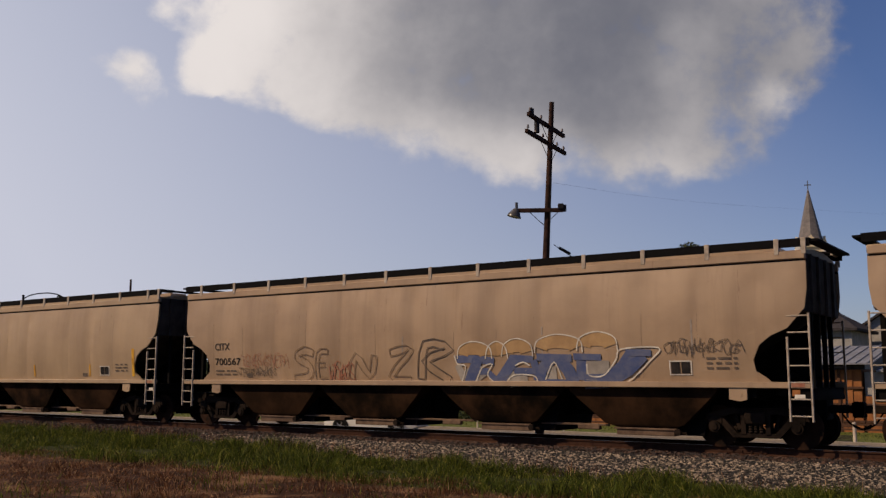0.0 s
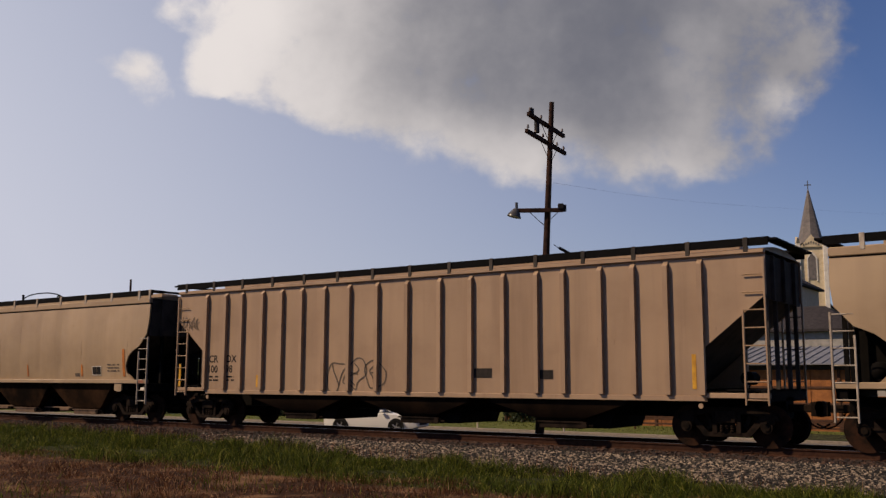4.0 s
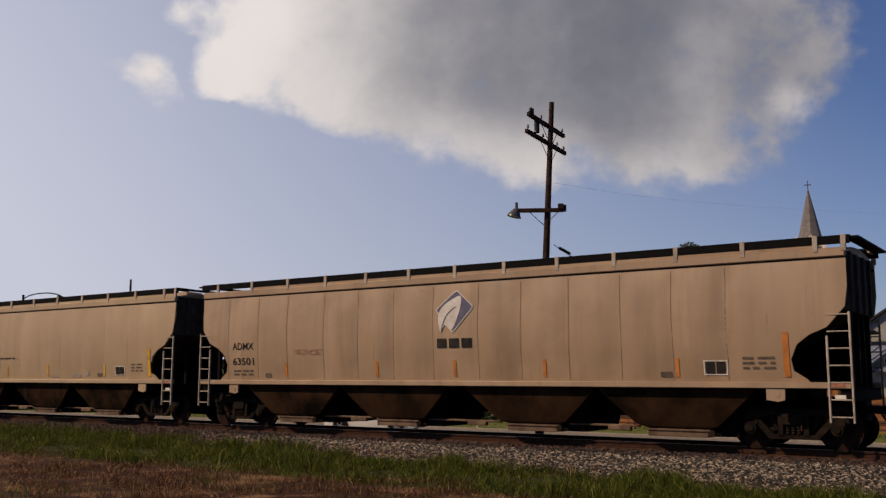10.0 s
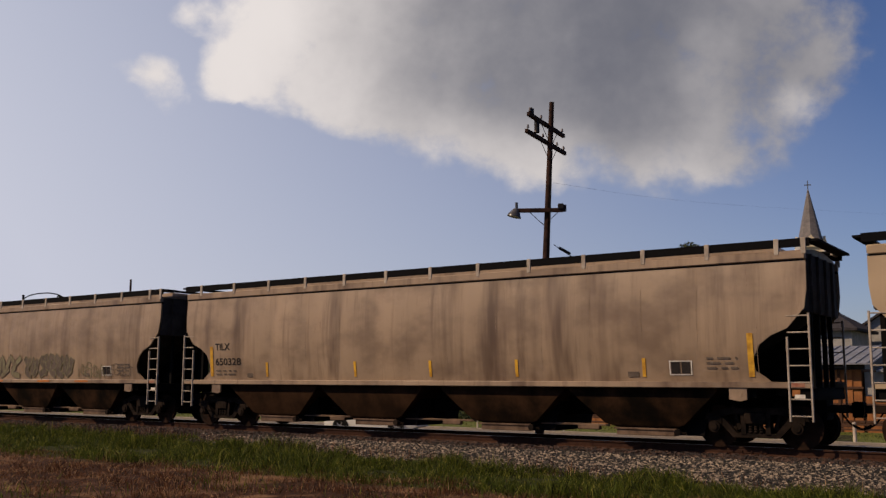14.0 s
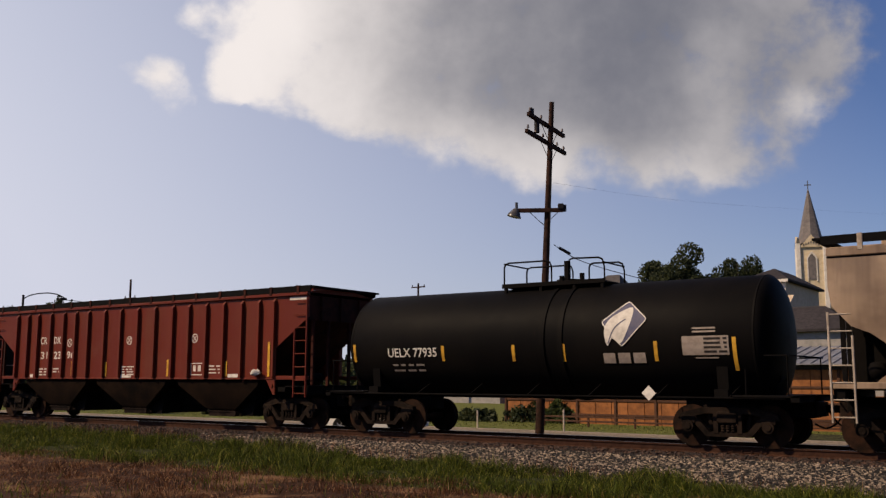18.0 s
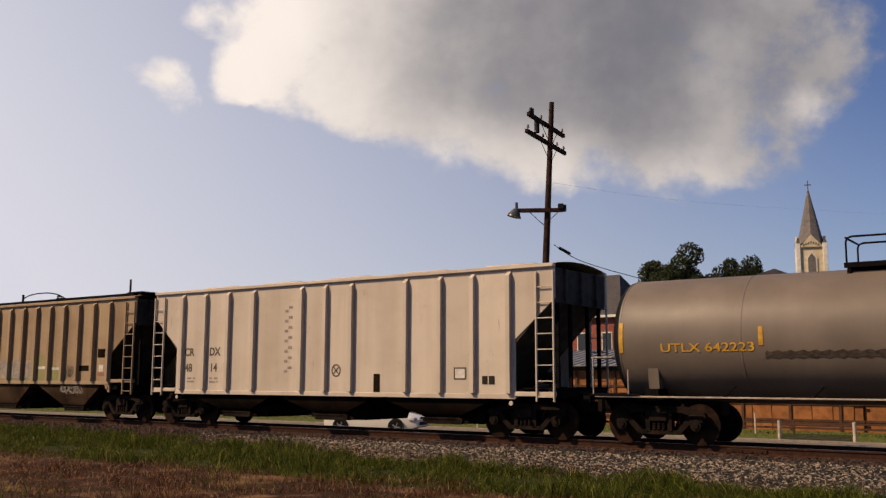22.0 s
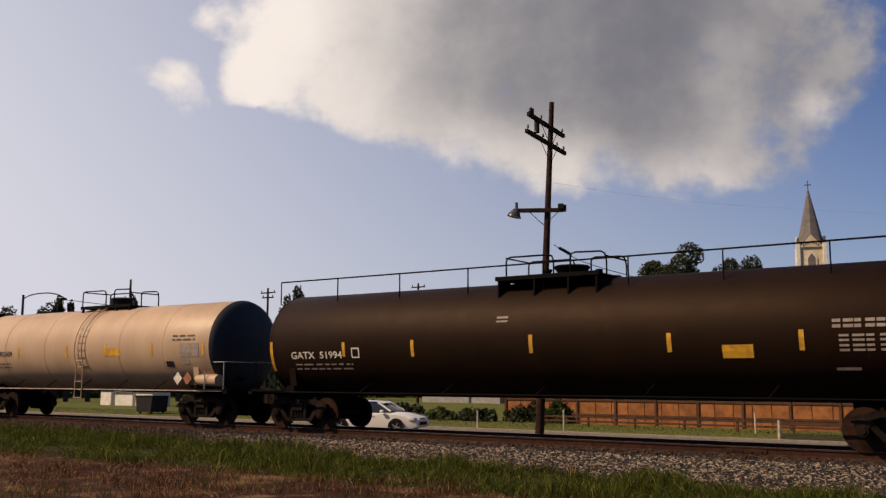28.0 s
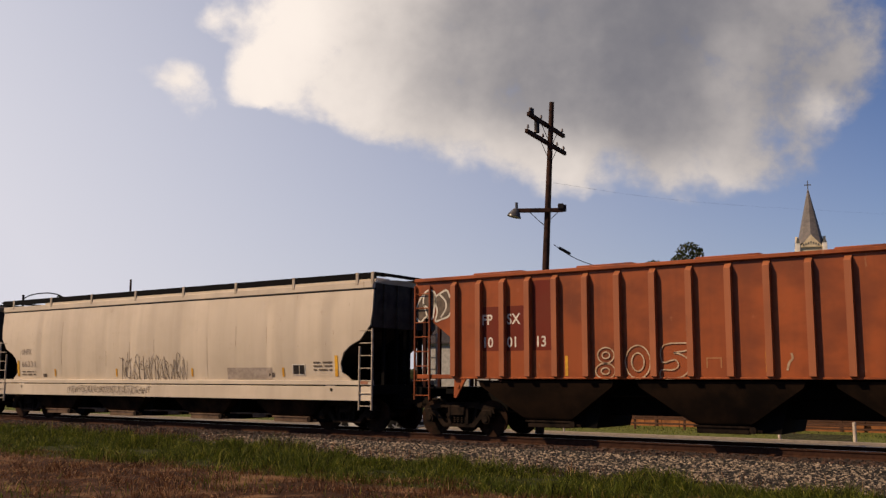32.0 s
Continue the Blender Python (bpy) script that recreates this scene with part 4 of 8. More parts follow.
            h.tube([(x, -0.95, z), (x, -0.95, top - 0.3)], 0.02)
        part("long_handrail", h, M_UNDER, car)
    if ladder_x is not None and end_mat is not None:
        for y in (-1,):
            lad = MB()
            for x in (ladder_x - 0.05, ladder_x + 0.38):
                arc = [(x, -(radius + 0.10) * math.sin(a), zc + (radius + 0.10) * math.cos(a)) for a in [0.25 + 0.17 * k for k in range(11)]]
                lad.tube(arc + [(x, -1.56, 0.75)], 0.022)
            lo = part("side_ladder", lad, body if end_mat is not None else M_UNDER, car)
            for k in range(12):
                a = 0.35 + 0.15 * k
                rg = MB()
                rg.cyl((ladder_x - 0.05, -(radius + 0.10) * math.sin(a), zc + (radius + 0.10) * math.cos(a)), (ladder_x + 0.38, -(radius + 0.10) * math.sin(a), zc + (radius + 0.10) * math.cos(a)), 0.014, 5)
                part("rung", rg, body, lo)
            for k in range(3):
                rg = MB()
                rg.cyl((ladder_x - 0.05, -1.57, 0.8 + k * 0.3), (ladder_x + 0.38, -1.57, 0.8 + k * 0.3), 0.014, 5)
                part("rung", rg, body, lo)
    return car


def tank_surf(radius, zc):
    return lambda x, z: -math.sqrt(max(0.05, radius * radius - (z - zc) ** 2))
# ---- the train ----
P_TAN = paint("tan_hopper_paint", (0.275, 0.187, 0.112), (0.157, 0.097, 0.055), streak=0.5)
P_TAN2 = paint("sandy_hopper_paint", (0.299, 0.210, 0.123), (0.190, 0.120, 0.066), streak=0.35, blotch=0.3)
P_TANPALE = paint("pale_tan_hopper_paint", (0.316, 0.225, 0.131), (0.207, 0.140, 0.079), streak=0.28, blotch=0.25)
P_PINK = paint("pinkish_tan_hopper_paint", (0.215, 0.125, 0.077), (0.133, 0.074, 0.044), streak=0.6, blotch=0.5)
P_STAIN = paint("stained_grey_hopper_paint", (0.257, 0.179, 0.112), (0.080, 0.045, 0.025), streak=0.95, blotch=0.6)
P_RIBTAN = paint("dusty_tan_ribbed_paint", (0.286, 0.189, 0.114), (0.168, 0.099, 0.056), streak=0.5, dents=0.012)
P_RIBTAN2 = paint("weathered_tan_ribbed_paint", (0.313, 0.223, 0.132), (0.180, 0.114, 0.063), streak=0.6, blotch=0.5, dents=0.012, rusty=0.4, gloss=0.25)
P_RED = paint("oxide_red_paint", (0.104, 0.013, 0.005), (0.116, 0.030, 0.013), rust=(0.10, 0.03, 0.02), streak=0.55, blotch=0.5, dents=0.012, gloss=0.18)
P_ORANGE = paint("rust_orange_paint", (0.235, 0.056, 0.014), (0.115, 0.030, 0.011), rust=(0.34, 0.15, 0.07), streak=0.8, blotch=0.8, dents=0.012, rusty=0.55, gloss=0.24)
# Paler rib colour puts the sunlight on the rib faces into the paint
P_RIBPINK = paint("sunlit_orange_rib_paint", (0.265, 0.086, 0.034), (0.160, 0.050, 0.019), streak=0.4, blotch=0.4, dents=0, rusty=0.3, gloss=0.3)
P_CHALKED = paint("chalked_greyish_orange_paint", (0.215, 0.090, 0.042), (0.160, 0.052, 0.020), streak=0.9, blotch=0.7, dents=0.012, rusty=0.4, gloss=0.4)
P_WHITE = paint("chalky_white_paint", (0.461, 0.388, 0.308), (0.330, 0.257, 0.183), streak=0.4, blotch=0.35, dents=0.01, rusty=0.3)
P_PALE = paint("pale_grey_hopper_paint", (0.438, 0.368, 0.286), (0.315, 0.250, 0.185), streak=0.3, blotch=0.25)
P_BLACK = paint("black_tank_paint", (0.0040, 0.0036, 0.0036), (0.009, 0.0075, 0.006), streak=0.4, rough=0.55, blotch=0.4, dents=0, rusty=0.02, gloss=0.03)
P_BROWNBLACK = paint("brown_black_tank_paint", (0.0135, 0.0058, 0.0028), (0.0050, 0.0024, 0.0014), streak=0.5, rough=0.56, blotch=0.5, dents=0, rusty=0.16, gloss=0.15, sheen=(1.0, 0.58, 0.34))
P_SOOT = paint("sooty_black_tank_paint", (0.0105, 0.0052, 0.0030), (0.0050, 0.0026, 0.0016), streak=0.4, rough=0.58, blotch=0.4, dents=0, rusty=0.10, gloss=0.13, sheen=(1.0, 0.66, 0.44))
P_GREYTANK = paint("grey_tank_paint", (0.137, 0.108, 0.085), (0.087, 0.067, 0.052), streak=0.4, rough=0.5, blotch=0.4, dents=0, rusty=0.12, gloss=0.3)
P_TANTANK = paint("tan_tank_paint", (0.375, 0.258, 0.163), (0.290, 0.188, 0.110), streak=0.3, rough=0.50, blotch=0.25, dents=0, rusty=0.1, gloss=0.40)
# Head colours hold the shade of tank ends turned from the sun
P_HEAD = paint("shaded_head_black", (0.007, 0.007, 0.008), (0.012, 0.011, 0.010), streak=0.4, rough=0.6, blotch=0.4, dents=0, rusty=0.05, gloss=0.1)
P_HEADGREY = paint("shaded_head_slate", (0.024, 0.026, 0.031), (0.012, 0.012, 0.013), streak=0.5, rough=0.6, blotch=0.5, dents=0, rusty=0.05, gloss=0.2)
# Darker copy of the red, with the shade of the car ends in it
M_ENDRED = plain("shaded_red_end_plate", (0.050, 0.014, 0.009), (0.018, 0.007, 0.006), 2.0, 0.8)
M_FADED = plain("faded_spray_fill", (0.40, 0.31, 0.225), (0.30, 0.215, 0.15), 3, 0.8)
TRAIN = []


def marks(car, line1, line2, hl, surf, mat=M_BLACKTXT, seed=1, box=True):
    """Reporting mark, number, small print and data panels of a smooth hopper."""
    x = -hl + 1.50
    lettering(line1, x, 2.43, 0.31, surf, mat, car, bold=0.004, width=0.96 if line1 == "ADMX" else 0.70, off=0.005)
    lettering(line2, x, 1.95, 0.31, surf, mat, car, bold=0.004, width=0.96 if len(line2) == 5 else 1.18, off=0.005)
    small_print(x + 0.02, 1.74, 0.95, 2, surf, M_TAGDARK, car, seed=seed, h=0.045)
    xr = hl - 3.12
    if box:
        bars("data_panel", [(xr, xr + 0.20, 1.66, 1.92), (xr + 0.24, xr + 0.44, 1.66, 1.92)], surf, M_BLACKTXT, car)
        bars("panel_border", [(xr - 0.04, xr + 0.48, 1.93, 1.955), (xr - 0.04, xr + 0.48, 1.62, 1.64), (xr - 0.05, xr - 0.025, 1.62, 1.955), (xr + 0.465, xr + 0.49, 1.62, 1.955)], surf, M_WHITETXT, car)
    small_print(xr + 0.84, 1.98, 0.72, 3, surf, M_TAGDARK, car, seed=seed + 5, h=0.045)
    bars("small_notice", [(-hl + 2.95, -hl + 3.2, 1.56, 1.68)], surf, M_TAGDARK, car)
    bars("small_notice", [(xr - 1.1, xr - 0.82, 1.58, 1.70)], surf, M_TAGDARK, car)
    bars("end_placard", [(hl - 0.40, hl - 0.12, 1.36, 1.46)], lambda x, z: -1.62, M_TAGRED, car)
    bars("end_tag", [(hl - 0.36, hl - 0.14, 1.12, 1.20)], lambda x, z: -1.55, M_WHITETXT, car)


def strips(car, surf, xs, mat=M_YELLOW, z0=1.58, z1=2.02, w=0.09):
    for x in xs:
        bars("reflector_strip", [(x, x + w, z0, z1)], surf, mat, car)


SC = lambda x, z: panel_surface(x, z) - 0.006

c = smooth_hopper("hopper_car", "tan smooth-sided covered hopper car leading the others", 6.13, 10.1, P_TAN)
TRAIN.append((c, 6.13))
marks(c, "CITX", "700511", 10.1, SC, seed=41)

c = smooth_hopper("hopper_car", "tan covered hopper car with blue and black graffiti", -15.32, 10.1, P_TAN)
TRAIN.append((c, -15.32))
marks(c, "CITX", "700567", 10.1, SC, seed=2)
M_TAGGOLD = plain("faded_ochre_spray_paint", (0.34, 0.215, 0.10), (0.27, 0.165, 0.08), 3, 0.8)
M_TAGSILVER = plain("dull_silver_spray_paint", (0.30, 0.27, 0.235), (0.20, 0.175, 0.15), 3, 0.8)
M_FAINT = plain("faint_brown_spray_paint", (0.13, 0.085, 0.055), (0.20, 0.135, 0.085), 4, 0.8)
block_letters([LETTERS["s"]], -5.2, -4.2, 1.42, 2.45, 0.22, SC, M_FAINT, None, c, 0.03, seed=11)
block_letters([LETTERS["e"]], -4.25, -3.65, 1.42, 2.40, 0.15, SC, M_FAINT, None, c, 0.03, seed=18)
scrawl(-3.65, -2.75, 1.45, 2.0, 4, SC, M_TAGRED, c, 12, 0.07)
block_letters([LETTERS["n"]], -2.95, -1.85, 1.45, 2.25, 0.22, SC, M_FAINT, None, c, 0.03, seed=13)
block_letters([LETTERS["z"]], -1.55, -0.55, 1.42, 2.40, 0.20, SC, M_FAINT, None, c, 0.03, seed=19)
block_letters([LETTERS["r"]], -0.5, 0.85, 1.40, 2.55, 0.24, SC, M_TAGDARK, None, c, 0.035, seed=20)
# two-tone piece: ochre caps over dark blue strokes with silver pockets and a pale outline
for k, (xa, xb, zc) in enumerate(((1.15, 1.85, 2.25), (2.05, 2.35, 2.24), (2.55, 3.1, 2.30), (3.55, 4.5, 2.38), (4.75, 5.45, 2.42))):
    cap = [(xa, zc - 0.10), (xa + 0.1 * (xb - xa), zc + 0.05), ((xa + xb) / 2, zc + 0.08), (xb - 0.1 * (xb - xa), zc + 0.03), (xb, zc - 0.10)]
    strokes("graffiti_cap", [curve_pts(cap, False, 4)], 0.34, SC, M_TAGGOLD, c, 0.008 + 0.001 * (k % 2))
    strokes("graffiti_outline", [curve_pts([(xa - 0.2, zc - 0.2), (xa - 0.1, zc + 0.12), ((xa + xb) / 2, zc + 0.26), (xb + 0.12, zc + 0.12), (xb + 0.2, zc - 0.2)], False, 5)], 0.03, SC, M_TAGWHITE, c, 0.018)
for k, (pts, w) in enumerate(((((1.2, 1.50), (1.75, 1.80)), 0.45), (((2.55, 1.5), (3.1, 1.55)), 0.40), (((3.55, 1.62), (3.95, 1.62)), 0.45), (((4.75, 1.75), (5.4, 1.72)), 0.5), (((0.95, 1.9), (1.15, 1.5)), 0.22))):
    strokes("graffiti_pocket", [list(pts)], w, SC, M_TAGSILVER, c, 0.011 + 0.001 * (k % 2))
BLUE = [([(0.92, 2.04), (1.5, 2.05), (2.1, 1.98)], 0.20), ([(1.62, 2.05), (1.45, 1.72), (1.28, 1.40)], 0.30), ([(1.55, 1.72), (1.9, 1.72), (2.15, 1.48)], 0.18),
        ([(2.75, 2.05), (2.5, 1.75), (2.22, 1.42)], 0.30), ([(2.6, 2.06), (3.3, 2.02)], 0.18), ([(2.72, 1.74), (3.35, 1.72)], 0.16), ([(3.3, 2.0), (3.42, 1.62)], 0.20),
        ([(3.85, 2.06), (3.55, 1.78), (3.4, 1.45)], 0.30), ([(3.4, 2.08), (4.4, 2.04)], 0.18), ([(4.05, 2.04), (4.3, 1.72), (4.42, 1.40)], 0.34), ([(3.5, 1.46), (4.3, 1.44)], 0.14),
        ([(4.45, 2.08), (5.2, 2.05)], 0.16), ([(4.66, 2.04), (4.62, 1.50)], 0.26), ([(4.7, 1.46), (5.3, 1.48), (5.75, 1.78), (6.05, 2.14)], 0.36), ([(5.85, 2.16), (6.5, 2.14)], 0.16), ([(6.3, 2.1), (5.9, 1.75), (5.45, 1.50)], 0.30)]
for k, (pts, w) in enumerate(BLUE):
    strokes("graffiti_fill", [pts], w, SC, M_BLUE, c, 0.014 + 0.001 * (k % 3))
strokes("graffiti_outline", [curve_pts(p, False, 4) for p in (
    [(0.85, 2.16), (0.95, 1.92), (1.22, 1.85), (1.05, 1.40)], [(1.5, 1.40), (1.75, 1.82), (2.05, 1.9), (1.9, 1.62), (2.2, 1.36)], [(2.4, 1.36), (2.7, 1.62), (3.3, 1.60), (3.3, 1.42), (2.5, 1.36)],
    [(2.75, 1.86), (3.0, 1.95), (3.2, 1.86)], [(3.62, 1.50), (3.9, 1.95), (4.1, 1.52)], [(4.8, 1.9), (4.85, 1.62), (5.25, 1.62), (5.6, 2.0), (5.75, 2.24), (6.7, 2.26), (6.45, 1.95), (5.85, 1.45), (5.2, 1.34)])],
    0.035, SC, M_TAGWHITE, c, 0.019)
scrawl(6.8, 8.6, 2.12, 2.45, 7, SC, M_TAGDARK, c, 15, 0.035)
scrawl(-7.4, -5.4, 1.9, 2.3, 8, SC, M_TAGRED, c, 16, 0.03)
scrawl(-7.6, -5.9, 1.6, 1.85, 9, SC, M_TAGDARK, c, 17, 0.03)
strokes("dark_drip", [[(3.55, 2.1), (3.57, 2.85)], [(7.5, 2.1), (7.5, 2.9)], [(-0.9, 2.2), (-0.88, 2.7)]], 0.04, SC, M_GREYTXT, c, 0.005)

c = smooth_hopper("hopper_car", "clean sandy tan covered hopper car with yellow reflector strips", -37.02, 10.1, P_TAN2)
TRAIN.append((c, -37.02))
marks(c, "TILX", "640591", 10.1, SC, seed=3)
strips(c, SC, (-6.3, -2.7, 0.0, 2.75, 6.25))
strips(c, SC, (-8.85, 8.77), z1=2.55, w=0.13)

RIBS_TAN = [-8.45, -7.53, -6.77, -5.84, -5.0, -4.15, -3.22, -2.25, -1.19, -0.11, 1.02, 2.04, 3.06, 4.06, 4.83, 5.85, 6.72, 7.56, 8.39]
c = ribbed_hopper("hopper_car", "dusty tan ribbed hopper car with faded panels", -58.36, 9.88, P_RIBTAN, RIBS_TAN, zb=1.12, zt=4.34, cutx=1.45, cz=(2.25, 3.42), end_mat=M_ENDDARK, rib_w=0.12)
TRAIN.append((c, -58.36))
FS = lambda x, z: -1.52
lettering("CR", -8.32, 2.04, 0.33, FS, M_BLACKTXT, c, bold=0.006)
lettering("DX", -7.50, 2.04, 0.33, FS, M_BLACKTXT, c, bold=0.006)
lettering("100", -8.38, 1.71, 0.33, FS, M_BLACKTXT, c, bold=0.006)
lettering("98", -7.52, 1.71, 0.33, FS, M_BLACKTXT, c, bold=0.006)
small_print(-8.3, 1.55, 0.45, 2, FS, M_BLACKTXT, c, seed=8)
small_print(-7.45, 1.55, 0.35, 2, FS, M_BLACKTXT, c, seed=9)
scrawl(-9.7, -8.9, 3.16, 3.6, 5, FS, M_TAGDARK, c, 21, 0.035)
tag(-3.15, -0.95, 1.2, 2.1, 3, FS, M_TAGDARK, c, 22, 0.04)
bars("data_panel", [(2.12, 2.68, 1.55, 1.8), (4.12, 4.5, 1.52, 1.75)], FS, M_BLACKTXT, c)
bars("reflector_strip", [(8.12, 8.22, 1.3, 2.1), (-6.1, -6.0, 1.25, 1.63)], FS, M_YELLOW, c)
bars("reflector_strip", [(-9.75, -9.65, 1.25, 2.0)], lambda x, z: -1.56, M_YELLOW, c)

c = smooth_hopper("hopper_car", "tan covered hopper car with a lozenge and leaf mark", -79.87, 10.1, P_TAN2)
TRAIN.append((c, -79.87))
marks(c, "ADMX", "64033", 10.1, SC, seed=4)
leaf_logo(0.03, 3.32, 0.57, SC, c, M_DULLBLUE, M_SILVER, M_BLACKTXT)
strips(c, SC, (-6.3, -2.7, 0.0, 2.75, 6.25), M_ORANGE)
strips(c, SC, (8.72,), M_ORANGE, z1=2.55, w=0.13)

c = smooth_hopper("hopper_car", "pinkish brown covered hopper car with a pale number panel", -100.16, 8.62, P_PINK, brackets=11, bays=3, seams=[-7.3, -5.43, -3.57, -1.81, -0.07, 1.65, 3.4, 5.2, 7.0], dip=0.05, seam_mat=M_DARKSEAM)
TRAIN.append((c, -100.16))
bars("number_panel", [(-7.15, -5.45, 1.80, 2.74)], SC, M_WHITEPAD, c, 0.007)
lettering("CEFX", -6.85, 2.40, 0.31, SC, M_BLACKTXT, c, 1.0, 0.012, 0.014, width=0.87)
lettering("350828", -6.82, 2.0, 0.31, SC, M_BLACKTXT, c, 0.92, 0.012, 0.014, width=1.05)
small_print(-6.8, 1.86, 1.0, 1, SC, M_BLACKTXT, c, 0.012, 3)
tag(-4.08, -3.8, 2.25, 2.51, 1, SC, M_TAGDARK, c, 23, 0.03)
bars("data_panel", [(4.98, 5.16, 1.62, 1.82), (5.2, 5.4, 1.62, 1.82)], SC, M_BLACKTXT, c)
bars("panel_border", [(4.94, 5.44, 1.84, 1.95)], SC, M_TAGRED, c)
small_print(5.8, 1.98, 1.05, 3, SC, M_TAGDARK, c, seed=13)
strips(c, SC, (7.42,), M_ORANGE, z1=2.45, w=0.13)
sill_s = lambda x, z: -1.622
strips(c, sill_s, (-5.2, -1.6, 1.4, 4.6), M_ORANGE, 1.37, 1.44, 0.45)

c = smooth_hopper("hopper_car", "tan covered hopper car with seams and a leaf mark", -120.36, 10.1, P_TAN, seams=[-8.83, -7.48, -6.22, -4.72, -3.39, -2.07, -0.68, 0.8, 2.11, 3.5, 4.9, 6.2, 7.48], dip=0.045, seam_mat=M_DARKSEAM)
TRAIN.append((c, -120.36))
marks(c, "ADMX", "63501", 10.1, SC, seed=6)
leaf_logo(0.05, 3.34, 0.58, SC, c, M_DULLBLUE, M_SILVER, M_BLACKTXT)
strips(c, SC, (-6.3, -2.7, 0.0, 2.75, 6.25), M_ORANGE)
strips(c, SC, (8.72,), M_ORANGE, z1=2.55, w=0.13)
scrawl(-5.9, -4.9, 2.25, 2.4, 3, SC, M_TAGRED, c, 24, 0.03)

c = smooth_hopper("hopper_car", "pale sandy covered hopper car with a thin line of print", -142.0, 10.1, P_TANPALE)
TRAIN.append((c, -142.0))
marks(c, "TILX", "650223", 10.1, SC, seed=7)
strips(c, SC, (-6.3, -2.7, 0.0, 2.75, 6.25))
strips(c, SC, (-8.85, 8.77), z1=2.55, w=0.13)
small_print(-0.63, 2.26, 1.3, 1, SC, M_BLACKTXT, c, seed=31, h=0.06)
bars("small_notice", [(4.3, 4.9, 1.55, 1.66), (5.1, 5.4, 1.6, 1.76), (3.0, 3.5, 1.55, 1.62)], SC, M_GREYTXT, c)

c = smooth_hopper("hopper_car", "grey-streaked tan covered hopper car stained from the roof", -163.45, 10.1, P_STAIN)
TRAIN.append((c, -163.45))
marks(c, "TILX", "650328", 10.1, SC, seed=9)
strips(c, SC, (-6.3, -2.7, 0.0, 2.75, 6.25))
strips(c, SC, (-8.85, 8.77), z1=2.55, w=0.13)

c = smooth_hopper("hopper_car", "tan covered hopper car with grey and green graffiti", -185.04, 10.1, P_STAIN)
TRAIN.append((c, -185.04))
marks(c, "CITX", "700651", 10.1, SC, seed=10)
block_letters([LETTERS[q] for q in "1342"], -4.75, -2.2, 1.5, 2.35, 0.12, SC, M_TAGGREEN, None, c, 0.035, seed=31)
block_letters([LETTERS[q] for q in "2413"], -1.5, 1.7, 1.5, 2.45, 0.22, SC, M_TAGDARK, M_TAGGREEN, c, 0.03, seed=32)
block_letters([LETTERS[q] for q in "31"], 2.0, 2.9, 1.5, 2.38, 0.22, SC, M_TAGGREEN, M_TAGDARK, c, 0.03, seed=33)
block_letters([LETTERS[q] for q in "2431"], 3.0, 5.1, 1.5, 2.45, 0.26, SC, M_TAGGREEN, M_TAGDARK, c, 0.03, seed=34)
scrawl(5.5, 6.9, 1.55, 2.1, 4, SC, M_TAGGREEN, c, 35, 0.06)
scrawl(7.2, 8.6, 1.6, 2.0, 4, SC, M_TAGDARK, c, 36, 0.04)
scrawl(-8.4, -5.3, 1.5, 1.95, 6, SC, M_TAGGREEN, c, 37, 0.06)
strips(c, sill_s, (-5.0, -0.2, 3.0, 5.4), M_ORANGE, 1.37, 1.44, 0.8)

R10, Z10 = 1.50, 2.50
c = tank_car("tank_car", "glossy black tank car with a silver leaf mark", -202.65, 5.85, R10, Z10, P_BLACK, plat=0.2, band=0.70, dome="valve")
TRAIN.append((c, -202.65))
TS = tank_surf(R10, Z10)
lettering("UELX 77935", -4.52, 2.13, 0.35, TS, M_WHITETXT, c, 0.98, 0.012, 0.004, width=1.70)
small_print(-4.4, 1.88, 1.1, 2, TS, M_GREYTXT, c, 0.013, 51, 0.05, 0.15)
leaf_logo(2.73, 2.86, 0.56, TS, c, M_DULLBLUE, M_WHITETXT, M_GREYTXT, 0.02)
bars("data_panel", [(4.20, 5.30, 2.08, 2.52)], TS, M_GREYTXT, c, 0.012)
small_print(4.72, 2.43, 0.54, 4, TS, M_BLACKTXT, c, 0.016, 52, 0.05, 0.10)
bars("notice_line", [(4.45, 5.0, 2.60, 2.64), (4.45, 5.0, 2.68, 2.72), (4.5, 5.05, 2.0, 2.03)], TS, M_GREYTXT, c, 0.013)
for x, za, zb in ((-5.80, 2.0, 2.5), (-2.66, 2.0, 2.42), (-0.42, 1.98, 2.40), (1.05, 1.96, 2.40), (3.50, 1.95, 2.42), (5.38, 1.72, 2.48)):
    bars("reflector_strip", [(x, x + 0.09, za, zb)], TS, M_YELLOW, c, 0.013)
dm = MB().add([(3.38, 0, 1.02), (3.56, 0, 1.2), (3.38, 0, 1.38), (3.20, 0, 1.2)], [(0, 1, 2, 3)])
lay("hazard_diamond", dm, lambda x, z: -1.56, M_WHITETXT, c, 0.01)

RIBS_RED = [-7.07, -6.32, -5.64, -4.79, -3.95, -3.2, -2.41, -1.43, -0.49, 0.48, 1.41, 2.36, 3.19, 4.05, 4.9, 5.74, 6.52, 7.19]
c = ribbed_hopper("ribbed_hopper_car", "oxide red ribbed hopper car with white lettering", -218.84, 8.60, P_RED, RIBS_RED, zb=1.50, zt=4.06, end_mat=M_ENDRED)
TRAIN.append((c, -218.84))
